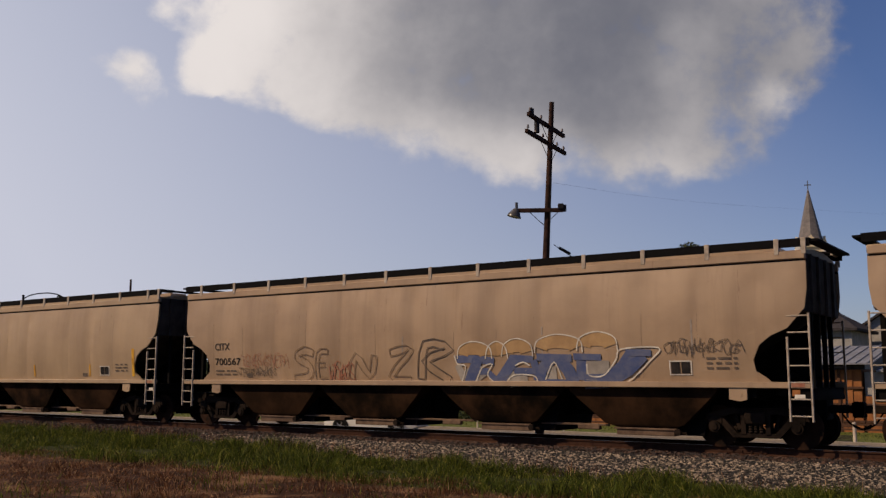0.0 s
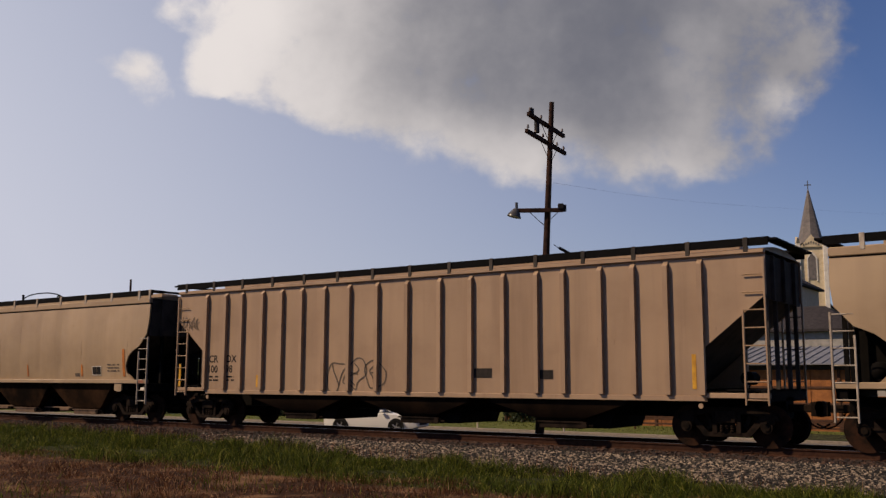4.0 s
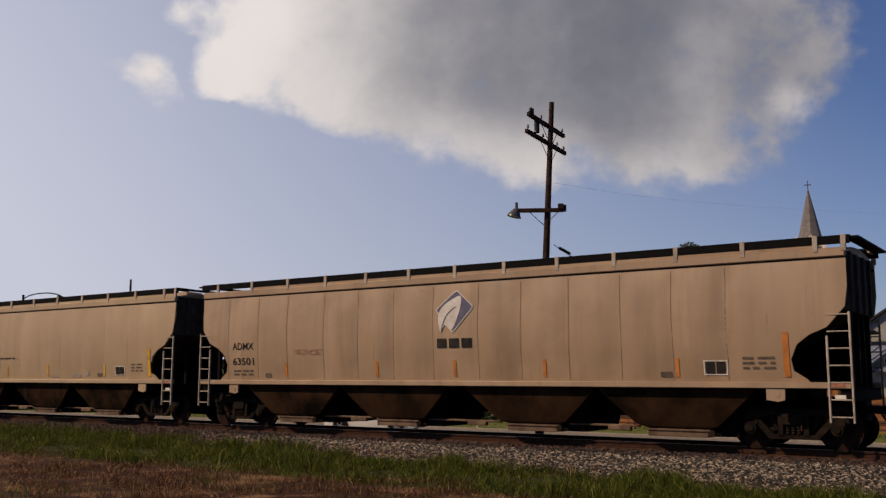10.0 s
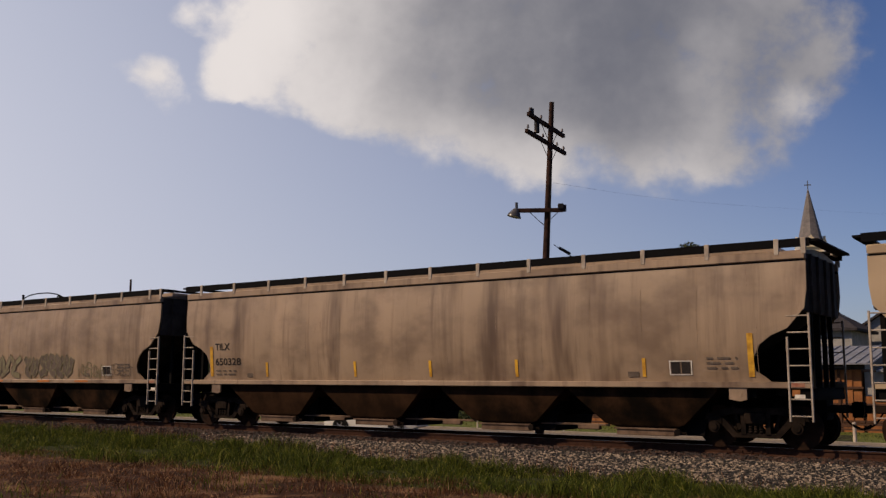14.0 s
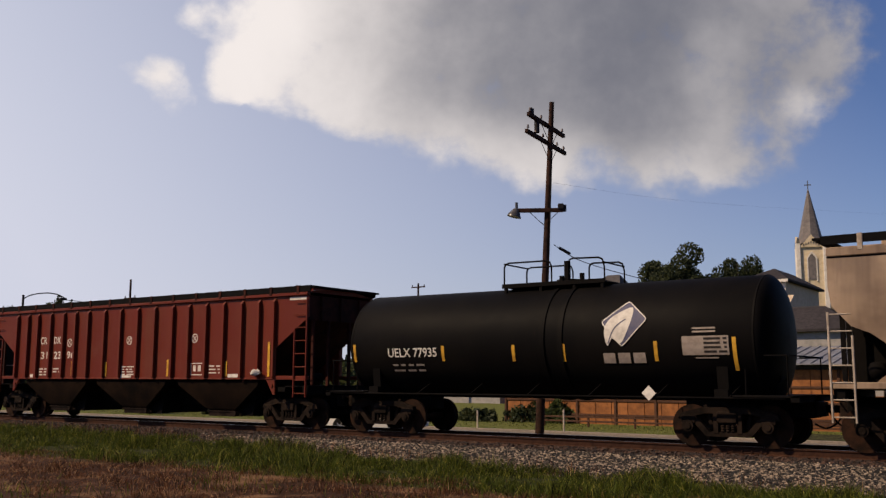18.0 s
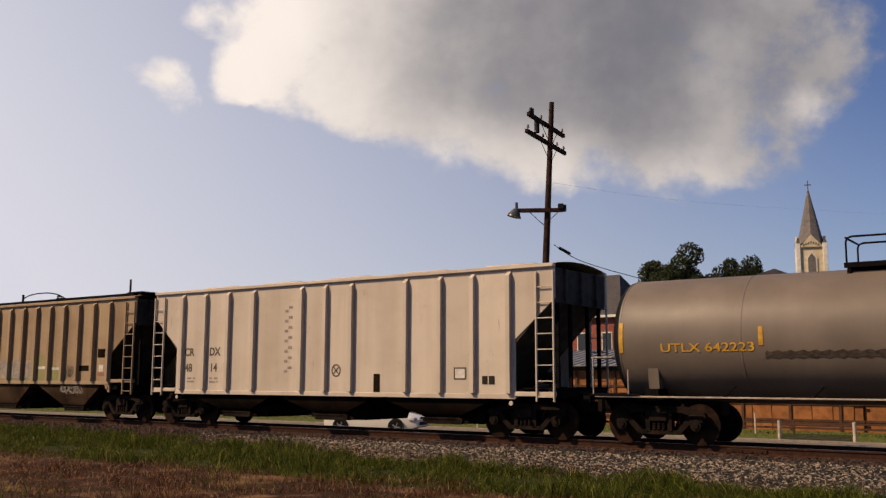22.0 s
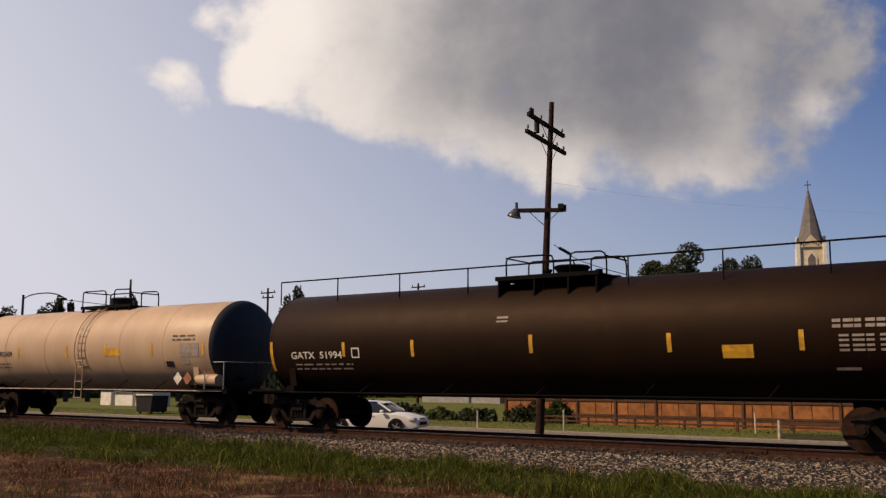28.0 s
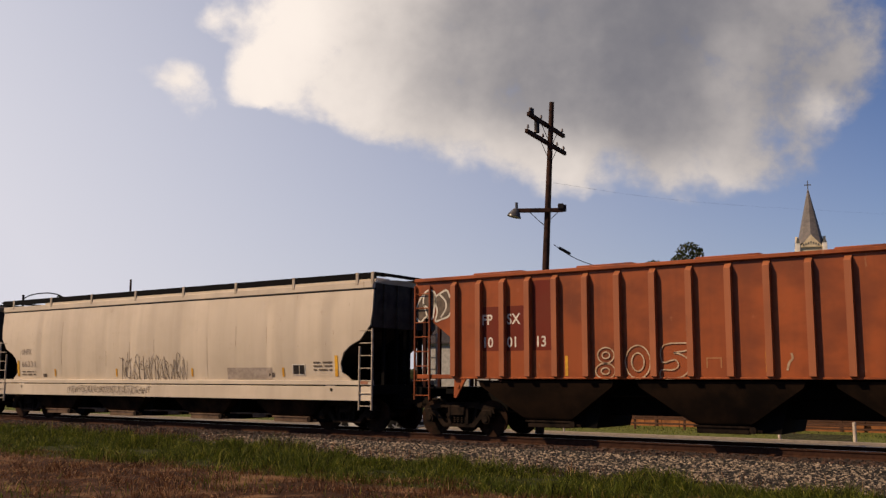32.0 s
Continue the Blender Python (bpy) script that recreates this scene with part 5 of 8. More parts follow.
for body, x, z, w in (("CR", -5.50, 2.82, 0.42), ("DX", -4.61, 2.82, 0.42), ("31", -5.45, 2.25, 0.46), ("23", -4.60, 2.25, 0.48), ("96", -3.75, 2.25, 0.47)):
    lettering(body, x, z, 0.38, FS, M_WHITETXT, c, 0.95, 0.005, 0.006, width=w)
for x, z in ((-3.60, 2.84), (-0.03, 2.85), (3.45, 2.85)):
    ring = [(x + 0.14 * math.cos(a), z + 0.14 * math.sin(a)) for a in [2 * math.pi * k / 16 for k in range(17)]]
    strokes("white_roundel", [ring, [(x - 0.08, z - 0.08), (x + 0.08, z + 0.08)], [(x - 0.08, z + 0.08), (x + 0.08, z - 0.08)]], 0.032, FS, M_WHITETXT, c, 0.008)
for x, z1 in ((-3.42, 2.15), (-1.36, 2.1), (2.07, 2.15), (4.97, 2.07), (6.90, 2.66)):
    bars("reflector_strip", [(x, x + 0.10, 1.58, z1)], lambda x, z: -1.53, M_YELLOW, c)
small_print(-5.5, 1.84, 0.5, 3, FS, M_WHITETXT, c, seed=61)
small_print(-4.6, 1.84, 0.45, 2, FS, M_WHITETXT, c, seed=62)
small_print(-0.4, 1.90, 0.7, 4, FS, M_WHITETXT, c, seed=63, h=0.04, gap=0.09)
small_print(4.2, 1.9, 0.7, 3, FS, M_WHITETXT, c, seed=64, h=0.04)
bars("panel_border", [(3.3, 3.95, 2.0, 2.03), (3.3, 3.95, 1.62, 1.65), (3.3, 3.33, 1.62, 2.03), (3.92, 3.95, 1.62, 2.03), (3.42, 3.55, 1.75, 1.95), (3.65, 3.8, 1.75, 1.95)], FS, M_WHITETXT, c)
bars("small_notice", [(-0.45, 0.15, 1.54, 1.62)], FS, M_WHITETXT, c)
for q in ((5.1, 5.65, 1.55, 1.66), (-6.1, -5.9, 1.54, 1.66), (7.80, 8.5, 3.93, 4.02)):
    bars("small_notice", [q], FS, M_WHITETXT, c)
bag = MB()
bag.lathe([(-0.15, 0.03), (-0.10, 0.09), (-0.02, 0.12), (0.06, 0.09), (0.14, 0.06), (0.20, 0.02)], "x", cy=-1.68, cz=1.70, cx=6.52, n=9)
crumple = random.Random(5)
bag.v = [(x + crumple.uniform(-0.03, 0.03), y + crumple.uniform(-0.03, 0.03), z + crumple.uniform(-0.035, 0.035)) for x, y, z in bag.v]
part("white_bag", bag, M_WHITETXT, c, "crumpled white sack caught on the side")

R12, Z12 = 1.52, 2.48
c = tank_car("tank_car", "dull grey tank car with shade-darkened heads and a yellow notice", -235.85, 6.35, R12, Z12, P_GREYTANK, P_HEAD, ladder_x=0.5, plat=0.1, seams=(-3.4, 2.9))
TRAIN.append((c, -235.85))
TS = tank_surf(R12, Z12)
lettering("UTLX 642223", -5.3, 2.16, 0.28, TS, M_YELLOW, c, 1.0, 0.012, 0.004, width=2.2)
for dz, w in ((0.0, 0.10), (0.05, 0.07), (-0.04, 0.05)):
    strokes("worn_lettering", [[(-2.87 + 0.09 * k + 0.3 * dz, 2.06 + dz + 0.025 * math.sin(k * 2.1 + dz * 40)) for k in range(31)]], w, TS, M_WORNTXT, c, 0.008 + 0.03 * abs(dz))
bars("yellow_notice", [(2.05, 2.80, 1.82, 2.08)], TS, M_YELLOW, c, 0.012)
bars("data_panel", [(3.42, 3.55, 1.82, 2.03), (3.58, 3.70, 1.82, 2.03)], TS, M_BLACKTXT, c, 0.014)
bars("panel_border", [(3.38, 3.74, 1.78, 2.07)], TS, M_WHITETXT, c, 0.009)
bars("faded_panel", [(4.8, 5.8, 2.05, 2.62)], TS, M_GREYTXT, c, 0.016)
for x, za, zb in ((-6.35, 2.15, 2.88), (-3.0, 2.28, 2.70), (-0.12, 2.30, 2.70), (3.0, 2.22, 2.66), (6.25, 2.12, 2.90)):
    bars("reflector_strip", [(x, x + 0.10, za, zb)], TS, M_YELLOW, c, 0.012)

RIBS_WHITE = [-6.36, -5.23, -4.12, -2.95, -0.88, 0.10, 1.12, 3.13, 4.31, 5.38, 6.51]
c = ribbed_hopper("hopper_car", "chalky white hopper car with wide-spaced side posts", -251.79, 7.85, P_WHITE, RIBS_WHITE, zb=1.10, zt=4.38, cutx=1.18, cz=(2.55, 3.57), roof_style="flat", rib_depth=0.13, rib_w=0.12)
TRAIN.append((c, -251.79))
for body, x, z in (("CR", -6.26, 2.27), ("DX", -5.04, 2.27), ("48", -6.22, 1.75), ("14", -5.0, 1.75)):
    lettering(body, x, z, 0.36, FS, M_TAGDARK, c, 1.0, 0.005, 0.012)
bars("vertical_lettering", [(a, b, 1.70 + 0.31 * k + d, 1.78 + 0.31 * k + d) for k in range(7) for a, b, d in ((-1.62, -1.48, 0.0), (-1.46, -1.30, 0.11))], FS, M_GREYTXT, c)
ring = [(0.52 + 0.16 * math.cos(a), 1.76 + 0.17 * math.sin(a)) for a in [2 * math.pi * k / 16 for k in range(17)]]
strokes("round_emblem", [ring, [(0.42, 1.66), (0.62, 1.86)], [(0.42, 1.86), (0.62, 1.66)]], 0.04, FS, M_TAGDARK, c, 0.008)
bars("rust_patch", [(1.95, 2.18, 1.14, 1.66)], FS, M_BAY, c)
bars("panel_border", [(4.74, 5.15, 1.50, 1.83)], FS, M_TAGDARK, c, 0.006)
bars("white_plate", [(4.79, 5.10, 1.54, 1.79)], FS, M_WHITETXT, c, 0.010)
bars("data_panel", [(5.65, 5.82, 1.38, 1.60), (5.86, 6.04, 1.38, 1.60)], FS, M_BLACKTXT, c)
small_print(-6.1, 1.5, 0.4, 2, FS, M_GREYTXT, c, seed=71)
small_print(-5.0, 1.5, 0.4, 2, FS, M_GREYTXT, c, seed=72)
bars("reflector_strip", [(6.4, 6.47, 1.2, 1.8), (-3.05, -2.99, 1.15, 1.5), (3.04, 3.1, 1.15, 1.5)], lambda x, z: -1.53, M_YELLOW, c)

RIBS_TAN2 = [-6.91, -5.9, -5.0, -4.0, -3.1, -2.17, -1.25, -0.42, 0.51, 1.44, 2.33, 3.25, 4.15, 5.09, 6.01, 6.95]
c = ribbed_hopper("hopper_car", "weathered tan ribbed hopper car with white and green graffiti", -269.09, 8.35, P_RIBTAN2, RIBS_TAN2, zb=1.38, zt=4.34, cutx=1.35, cz=(2.4, 3.5), roof_style="flat", dark_roof=True, bay_mat=M_DUSTYBAY, rib_w=0.13, rib_depth=0.15)
TRAIN.append((c, -269.09))
for body, x, z in (("CR", -5.8, 2.42), ("DX", -4.92, 2.42), ("86", -5.8, 2.04), ("77", -4.92, 2.04)):
    lettering(body, x, z, 0.34, FS, M_TAGDARK, c, 1.0, 0.005, 0.006)
M_TAGLIME = plain("yellow_green_spray_paint", (0.19, 0.20, 0.065), (0.27, 0.21, 0.11), 1.6, 0.8)
for xa, xb, zt in ((-4.00, -3.16, 2.25), (-3.03, -2.24, 2.75), (-2.10, -1.33, 2.80), (-1.17, -0.50, 2.45), (-0.34, 0.43, 1.60), (0.58, 1.36, 1.62), (1.52, 2.25, 1.66), (2.42, 3.15, 2.35), (3.35, 4.05, 1.95)):
    top = curve_pts([(xa, zt - 0.1), (xa + 0.3 * (xb - xa), zt + 0.06), (xa + 0.7 * (xb - xa), zt - 0.05), (xb, zt + 0.04)], False, 4)
    lay("graffiti_ground", MB().sheet([[(x, 0, 1.42) for x, _ in top], [(x, 0, z) for x, z in top]]), FS, M_TAGLIME, c, 0.004)
FAT = [[(-3.72, 2.38), (-3.18, 2.42)], [(-3.45, 2.36), (-3.30, 1.48)], [(-2.92, 2.62), (-2.80, 1.48)], [(-2.52, 2.62), (-2.44, 1.48)], [(-2.84, 1.98), (-2.34, 2.02)],
       [(-2.36, 2.36), (-2.22, 1.48)], [(-2.08, 2.62), (-1.98, 1.48)], [(-2.0, 2.55), (-1.62, 1.6)], [(-1.62, 2.66), (-1.40, 1.48)], [(-1.55, 1.9), (-1.02, 2.40)], [(-1.14, 2.34), (-0.56, 2.36)], [(-1.02, 2.3), (-0.80, 1.48)]]
for k, pts in enumerate(FAT):
    strokes("graffiti_outline", [[(pts[0][0] - 0.02, pts[0][1] + 0.03), (pts[1][0] + 0.02, pts[1][1] - 0.03)]], 0.25, FS, M_TAGDARK, c, 0.008)
    strokes("graffiti_fill", [pts], 0.19, FS, M_TAGWHITE, c, 0.011 + 0.001 * (k % 3))
for x, zt in ((-3.1, 2.52), (-2.17, 2.58), (-1.25, 2.55), (-0.42, 2.15), (0.51, 2.15), (1.44, 2.15)):
    bars("graffiti_on_rib", [(x - 0.055, x + 0.055, 1.48, zt)], lambda x, z: -1.672, M_TAGWHITE if zt > 2.3 else M_TAGSILVER, c, 0.003)
for k, (q, xa, xb) in enumerate((("r", -0.28, 0.36), ("e", 0.62, 1.30), ("2", 1.56, 2.2))):
    bars("graffiti_block", [(xa - 0.02, xb + 0.02, 1.52, 2.20)], FS, M_FADED, c, 0.005)
    block_letters([LETTERS[q]], xa, xb, 1.54, 2.18, 0.15, FS, M_GREYTXT, M_TAGSILVER, c, 0.025, seed=82 + k)
scrawl(4.32, 4.95, 1.6, 2.0, 3, FS, M_TAGDARK, c, 86, 0.05)
scrawl(3.95, 5.3, 0.98, 1.28, 5, lambda x, z: -1.47, M_TAGSILVER, c, 87, 0.05)
bars("rust_patch", [(5.16, 5.82, 1.78, 1.98), (6.24, 6.72, 2.26, 2.58)], FS, M_BAY, c)
bars("white_plate", [(6.34, 6.6, 1.76, 2.0)], FS, M_WHITETXT, c)
bars("data_panel", [(6.26, 6.66, 1.6, 1.72)], FS, M_TAGRED, c)
bars("yellow_band", [(2.42, 3.15, 1.86, 1.96), (3.35, 4.0, 1.82, 1.92)], FS, M_TAGWHITE, c)
bars("reflector_strip", [(-7.0, -6.9, 1.45, 2.3), (-2.36, -2.27, 1.46, 1.9), (0.36, 0.45, 1.46, 1.95), (6.86, 6.96, 1.45, 2.55)], lambda x, z: -1.53, M_ORANGE, c)

R15, Z15 = 1.50, 2.46
c = tank_car("tank_car", "dark brown tank car sprayed with white scrawls", -287.5, 8.1, R15, Z15, P_BROWNBLACK, plat=0.0, band=0.92, seams=(-4.5, 4.2), dome="drum")
TRAIN.append((c, -287.5))
TS = tank_surf(R15, Z15)
lettering("UTLX 668133", -7.1, 2.19, 0.32, TS, M_YELLOW, c, 0.95, 0.012, 0.004, width=2.3)
bars("yellow_notice", [(-2.47, -1.98, 2.53, 2.68)], TS, M_YELLOW, c, 0.012)
bars("worn_lettering", [(-1.95, -1.37, 2.52, 2.69)], TS, M_GREYTXT, c, 0.012)
scrawl(-7.9, -6.9, 1.55, 2.3, 6, TS, M_TAGWHITE, c, 91, 0.05, 0.014)
scrawl(-6.2, -5.0, 1.6, 2.1, 6, TS, M_TAGGREEN, c, 92, 0.05, 0.014)
scrawl(-4.15, -3.4, 1.48, 2.18, 5, TS, M_TAGWHITE, c, 93, 0.06, 0.014)
strokes("graffiti_arc", [curve_pts([(-2.95, 1.45), (-2.75, 1.7), (-2.35, 1.78), (-1.95, 1.6)], False, 5)], 0.05, TS, M_TAGWHITE, c, 0.014)
scrawl(-1.12, 0.1, 2.0, 2.38, 5, TS, M_TAGWHITE, c, 94, 0.05, 0.014)
scrawl(-1.1, 0.05, 1.62, 1.95, 5, TS, M_TAGWHITE, c, 95, 0.05, 0.014)
scrawl(1.4, 2.75, 1.40, 2.40, 4, TS, M_TAGWHITE, c, 96, 0.08, 0.014)
scrawl(3.2, 4.2, 1.92, 2.42, 4, TS, M_TAGWHITE, c, 97, 0.06, 0.014)
scrawl(4.4, 6.45, 2.02, 2.46, 8, TS, M_TAGGREEN, c, 98, 0.07, 0.014)
scrawl(6.3, 7.0, 1.75, 2.15, 4, TS, M_TAGWHITE, c, 99, 0.05, 0.014)
bars("data_panel", [*((6.6 + 0.16 * k, 6.6 + 0.16 * k + w, z, z + 0.045) for k, w in enumerate((0.1, 0.13, 0.08, 0.12, 0.1, 0.13)) for z in (2.34, 2.44, 2.58, 2.68)), (6.55, 7.6, 2.77, 2.80), (6.55, 6.58, 2.22, 2.77), (7.57, 7.6, 2.22, 2.77), (7.05, 7.08, 2.52, 2.77), (6.55, 7.6, 2.50, 2.52), (6.55, 7.6, 2.22, 2.25)], TS, M_DIMYELLOW, c, 0.012)
bars("panel_border", [(5.89, 6.3, 2.11, 2.15), (5.89, 6.3, 1.84, 1.88), (5.89, 5.93, 1.84, 2.15), (6.26, 6.3, 1.84, 2.15), (6.0, 6.2, 1.92, 2.06)], TS, M_WHITETXT, c, 0.013)
for x, za, zb in ((-8.0, 2.42, 3.0), (-4.9, 1.75, 2.2), (-1.45, 1.8, 2.25), (4.3, 1.9, 2.3), (7.85, 2.25, 3.1)):
    bars("reflector_strip", [(x, x + 0.11, za, zb)], TS, M_YELLOW, c, 0.012)

R16, Z16 = 1.58, 2.58
c = tank_car("tank_car", "sooty black tank car with a handrail along its whole top", -307.75, 9.4, R16, Z16, P_SOOT, rails="long", plat=0.0, deck=1.12)
TRAIN.append((c, -307.75))
TS = tank_surf(R16, Z16)
lettering("GATX  51994", -8.52, 2.12, 0.29, TS, M_WHITETXT, c, 1.0, 0.012, 0.004, width=2.05)
small_print(-8.4, 1.92, 2.3, 2, TS, M_GREYTXT, c, 0.012, 101, 0.045, 0.13)
bars("panel_border", [(-6.1, -5.8, 2.12, 2.16), (-6.1, -5.8, 2.38, 2.42), (-6.1, -6.06, 2.12, 2.42), (-5.84, -5.8, 2.12, 2.42)], TS, M_WHITETXT, c, 0.012)
bars("white_notice", [(-1.12, -0.78, 3.10, 3.16), (-1.12, -0.78, 3.0, 3.05), *((7.3 + 0.22 * k, 7.3 + 0.22 * k + w, z, z + 0.07) for k, w in enumerate((0.17, 0.2, 0.14, 0.19, 0.17, 0.2)) for z in (2.62, 2.74)), *((7.42 + 0.27 * k, 7.42 + 0.27 * k + w, z, z + 0.05) for k, w in enumerate((0.2, 0.24, 0.16, 0.22)) for z in (2.12, 2.22, 2.33, 2.43)), (7.3, 7.8, 1.72, 1.78)], TS, M_GREYTXT, c, 0.012)
bars("yellow_notice", [(4.9, 5.6, 2.0, 2.3)], TS, M_YELLOW, c, 0.012)
for x, za, zb in ((-9.4, 1.75, 2.65), (-6.45, 2.16, 2.58), (-3.92, 2.14, 2.60), (-0.12, 2.18, 2.65), (3.6, 2.15, 2.6), (6.6, 2.15, 2.6), (9.2, 1.75, 2.65)):
    bars("reflector_strip", [(x, x + 0.11, za, zb)], TS, M_YELLOW, c, 0.012)

R17, Z17 = 1.56, 2.62
c = tank_car("tank_car", "tan tank car with shade-darkened heads and hazard diamonds", -327.2, 7.15, R17, Z17, P_TANTANK, P_HEADGREY, ladder_x=-0.05, plat=0.1, seams=(-4.9, -2.2, 2.4, 4.8))
TRAIN.append((c, -327.2))
TS = tank_surf(R17, Z17)
lettering("UTLX 902439", -6.20, 2.36, 0.29, TS, M_BLACKTXT, c, 1.0, 0.009, 0.003, width=1.80)
small_print(-6.1, 2.05, 1.5, 2, TS, M_TAGDARK, c, 0.012, 111, 0.05, 0.13)
bars("yellow_notice", [(1.68, 2.48, 2.32, 2.58)], TS, M_YELLOW, c, 0.012)
bars("data_panel", [(4.94, 5.34, 1.90, 2.10)], TS, M_BLACKTXT, c, 0.012)
bars("grey_panel", [(5.72, 6.68, 2.24, 2.70), (5.8, 6.15, 2.0, 2.16)], TS, M_GREYTXT, c, 0.012)
small_print(5.33, 2.92, 1.15, 2, TS, M_TAGDARK, c, 0.012, 112, 0.06, 0.13)
for x in (-6.95, -4.02, -0.8, 1.58, 4.18, 6.85):
    bars("reflector_strip", [(x, x + 0.10, 2.30, 2.75)], TS, M_YELLOW, c, 0.012)
for x, m in ((5.72, M_WHITETXT), (6.20, M_TAGRED)):
    dm = MB()
    dm.add([(x, 0, 1.30), (x + 0.22, 0, 1.52), (x, 0, 1.74), (x - 0.22, 0, 1.52)], [(0, 1, 2, 3)])
    lay("hazard_diamond", dm, lambda x, z: -1.56, m, c, 0.02)
air = MB()
air.lathe([(-0.55, 0.05), (-0.5, 0.2), (0.5, 0.2), (0.55, 0.05)], "x", cy=-1.25, cz=1.45, cx=6.9, n=18)
part("air_reservoir", air, P_TANTANK, c)

RIBS_OR = [-7.15, -6.35, -5.61, -4.85, -4.06, -3.2, -2.34, -1.43, -0.53, 0.39, 1.26, 2.16, 2.97, 3.9, 4.8, 5.65, 6.45, 7.18]
c = ribbed_hopper("ribbed_hopper_car", "rust orange ribbed hopper car with white outlined graffiti", -345.1, 8.5, P_ORANGE, RIBS_OR, zb=1.54, zt=4.20, cutx=1.32, cz=(2.55, 3.5), end_mat=M_ENDRED, roof_style="flat", rib_w=0.15, rib_depth=0.15, rib_mat=P_RIBPINK, bay_mat=M_BLACKBAY)
TRAIN.append((c, -345.1))
for body, x, z in (("FP", -6.30, 2.95), ("SX", -5.52, 2.95), ("10", -6.28, 2.35), ("01", -5.52, 2.35), ("13", -4.68, 2.35)):
    lettering(body, x, z, 0.38, FS, M_WHITETXT, c, 0.9, 0.005, 0.006)
def oval(cx, cz, rx, rz):
    return [(cx + rx * math.cos(6.2832 * k / 18), cz + rz * math.sin(6.2832 * k / 18)) for k in range(19)]


o = [oval(-2.72, 1.72, 0.26, 0.19), oval(-2.70, 2.10, 0.22, 0.19), oval(-2.72, 1.72, 0.11, 0.08), oval(-2.70, 2.10, 0.10, 0.08), oval(-1.87, 1.93, 0.32, 0.40), oval(-1.87, 1.93, 0.16, 0.22)]
o.append(curve_pts([(-0.62, 2.36), (-1.22, 2.32), (-1.26, 1.92), (-0.95, 1.98), (-0.86, 1.84), (-1.0, 1.74), (-1.28, 1.74), (-1.28, 1.55), (-0.85, 1.56), (-0.62, 1.72), (-0.62, 1.98), (-0.85, 2.12), (-0.98, 2.14), (-0.62, 2.2), (-0.62, 2.36)], False, 3))
for ring in o:
    strokes("graffiti_digit", [ring], 0.034, lambda x, z: -1.53, M_TAGPALE, c, 0.012)
tag(-8.45, -7.25, 3.05, 4.0, 2, FS, M_TAGWHITE, c, 121, 0.05, fill=M_TAGDARK)
bars("fresh_paint_patch", [(-6.30, -5.68, 2.25, 3.42), (-5.52, -4.92, 2.25, 3.42), (-4.74, -4.12, 2.25, 4.05)], FS, P_RED, c, 0.003)
bars("reflector_strip", [(-3.82, -3.74, 1.6, 2.1), (1.14, 1.22, 1.7, 2.17), (6.98, 7.08, 1.6, 2.5)], FS, M_YELLOW, c)
bars("chalked_panel", [(4.90, 5.56, 1.66, 4.10), (5.75, 6.36, 1.66, 4.10), (6.55, 7.09, 1.66, 4.10)], FS, P_CHALKED, c, 0.003)
bars("panel_border", [(4.19, 4.65, 1.80, 2.18), (5.0, 5.46, 1.80, 2.20)], FS, M_TAGPALE, c, 0.008)
bars("data_panel", [(4.23, 4.61, 1.84, 2.14), (5.04, 5.42, 1.84, 2.16)], FS, M_TAGDARK, c, 0.014)
strokes("paint_run", [curve_pts([(1.60, 1.72), (1.64, 1.88), (1.72, 1.98), (1.70, 2.10)], False, 4)], 0.05, FS, M_TAGPALE, c, 0.01)
bars("panel_border", [(-0.20, 0.16, 1.99, 2.02), (-0.20, -0.17, 1.78, 1.99), (0.13, 0.16, 1.78, 1.99)], FS, M_ORLINE, c, 0.008)

c = smooth_hopper("hopper_car", "pale grey covered hopper car with deep sill and scrawls", -364.75, 9.65, P_PALE, deep=True, brackets=8)
TRAIN.append((c, -364.75))
marks(c, "UNPX", "66331", 9.65, SC, mat=M_GREYTXT, seed=12)
scrawl(-1.95, 1.5, 1.4, 2.3, 12, SC, M_TAGDARK, c, 131, 0.04)
bars("overpainted_patch", [(3.6, 5.6, 1.5, 1.86)], SC, M_GREYTXT, c)
strips(c, SC, (-5.95, -2.2, 1.85, 6.05), z1=1.85)
strips(c, SC, (-8.45, 8.2), z1=2.2, w=0.13)
scrawl(-5.0, -0.2, 1.0, 1.25, 20, lambda x, z: -1.6, M_TAGDARK, c, 132, 0.03)

c = smooth_hopper("hopper_car", "tan covered hopper car following the others", -386.2, 10.1, P_TAN)
TRAIN.append((c, -386.2))
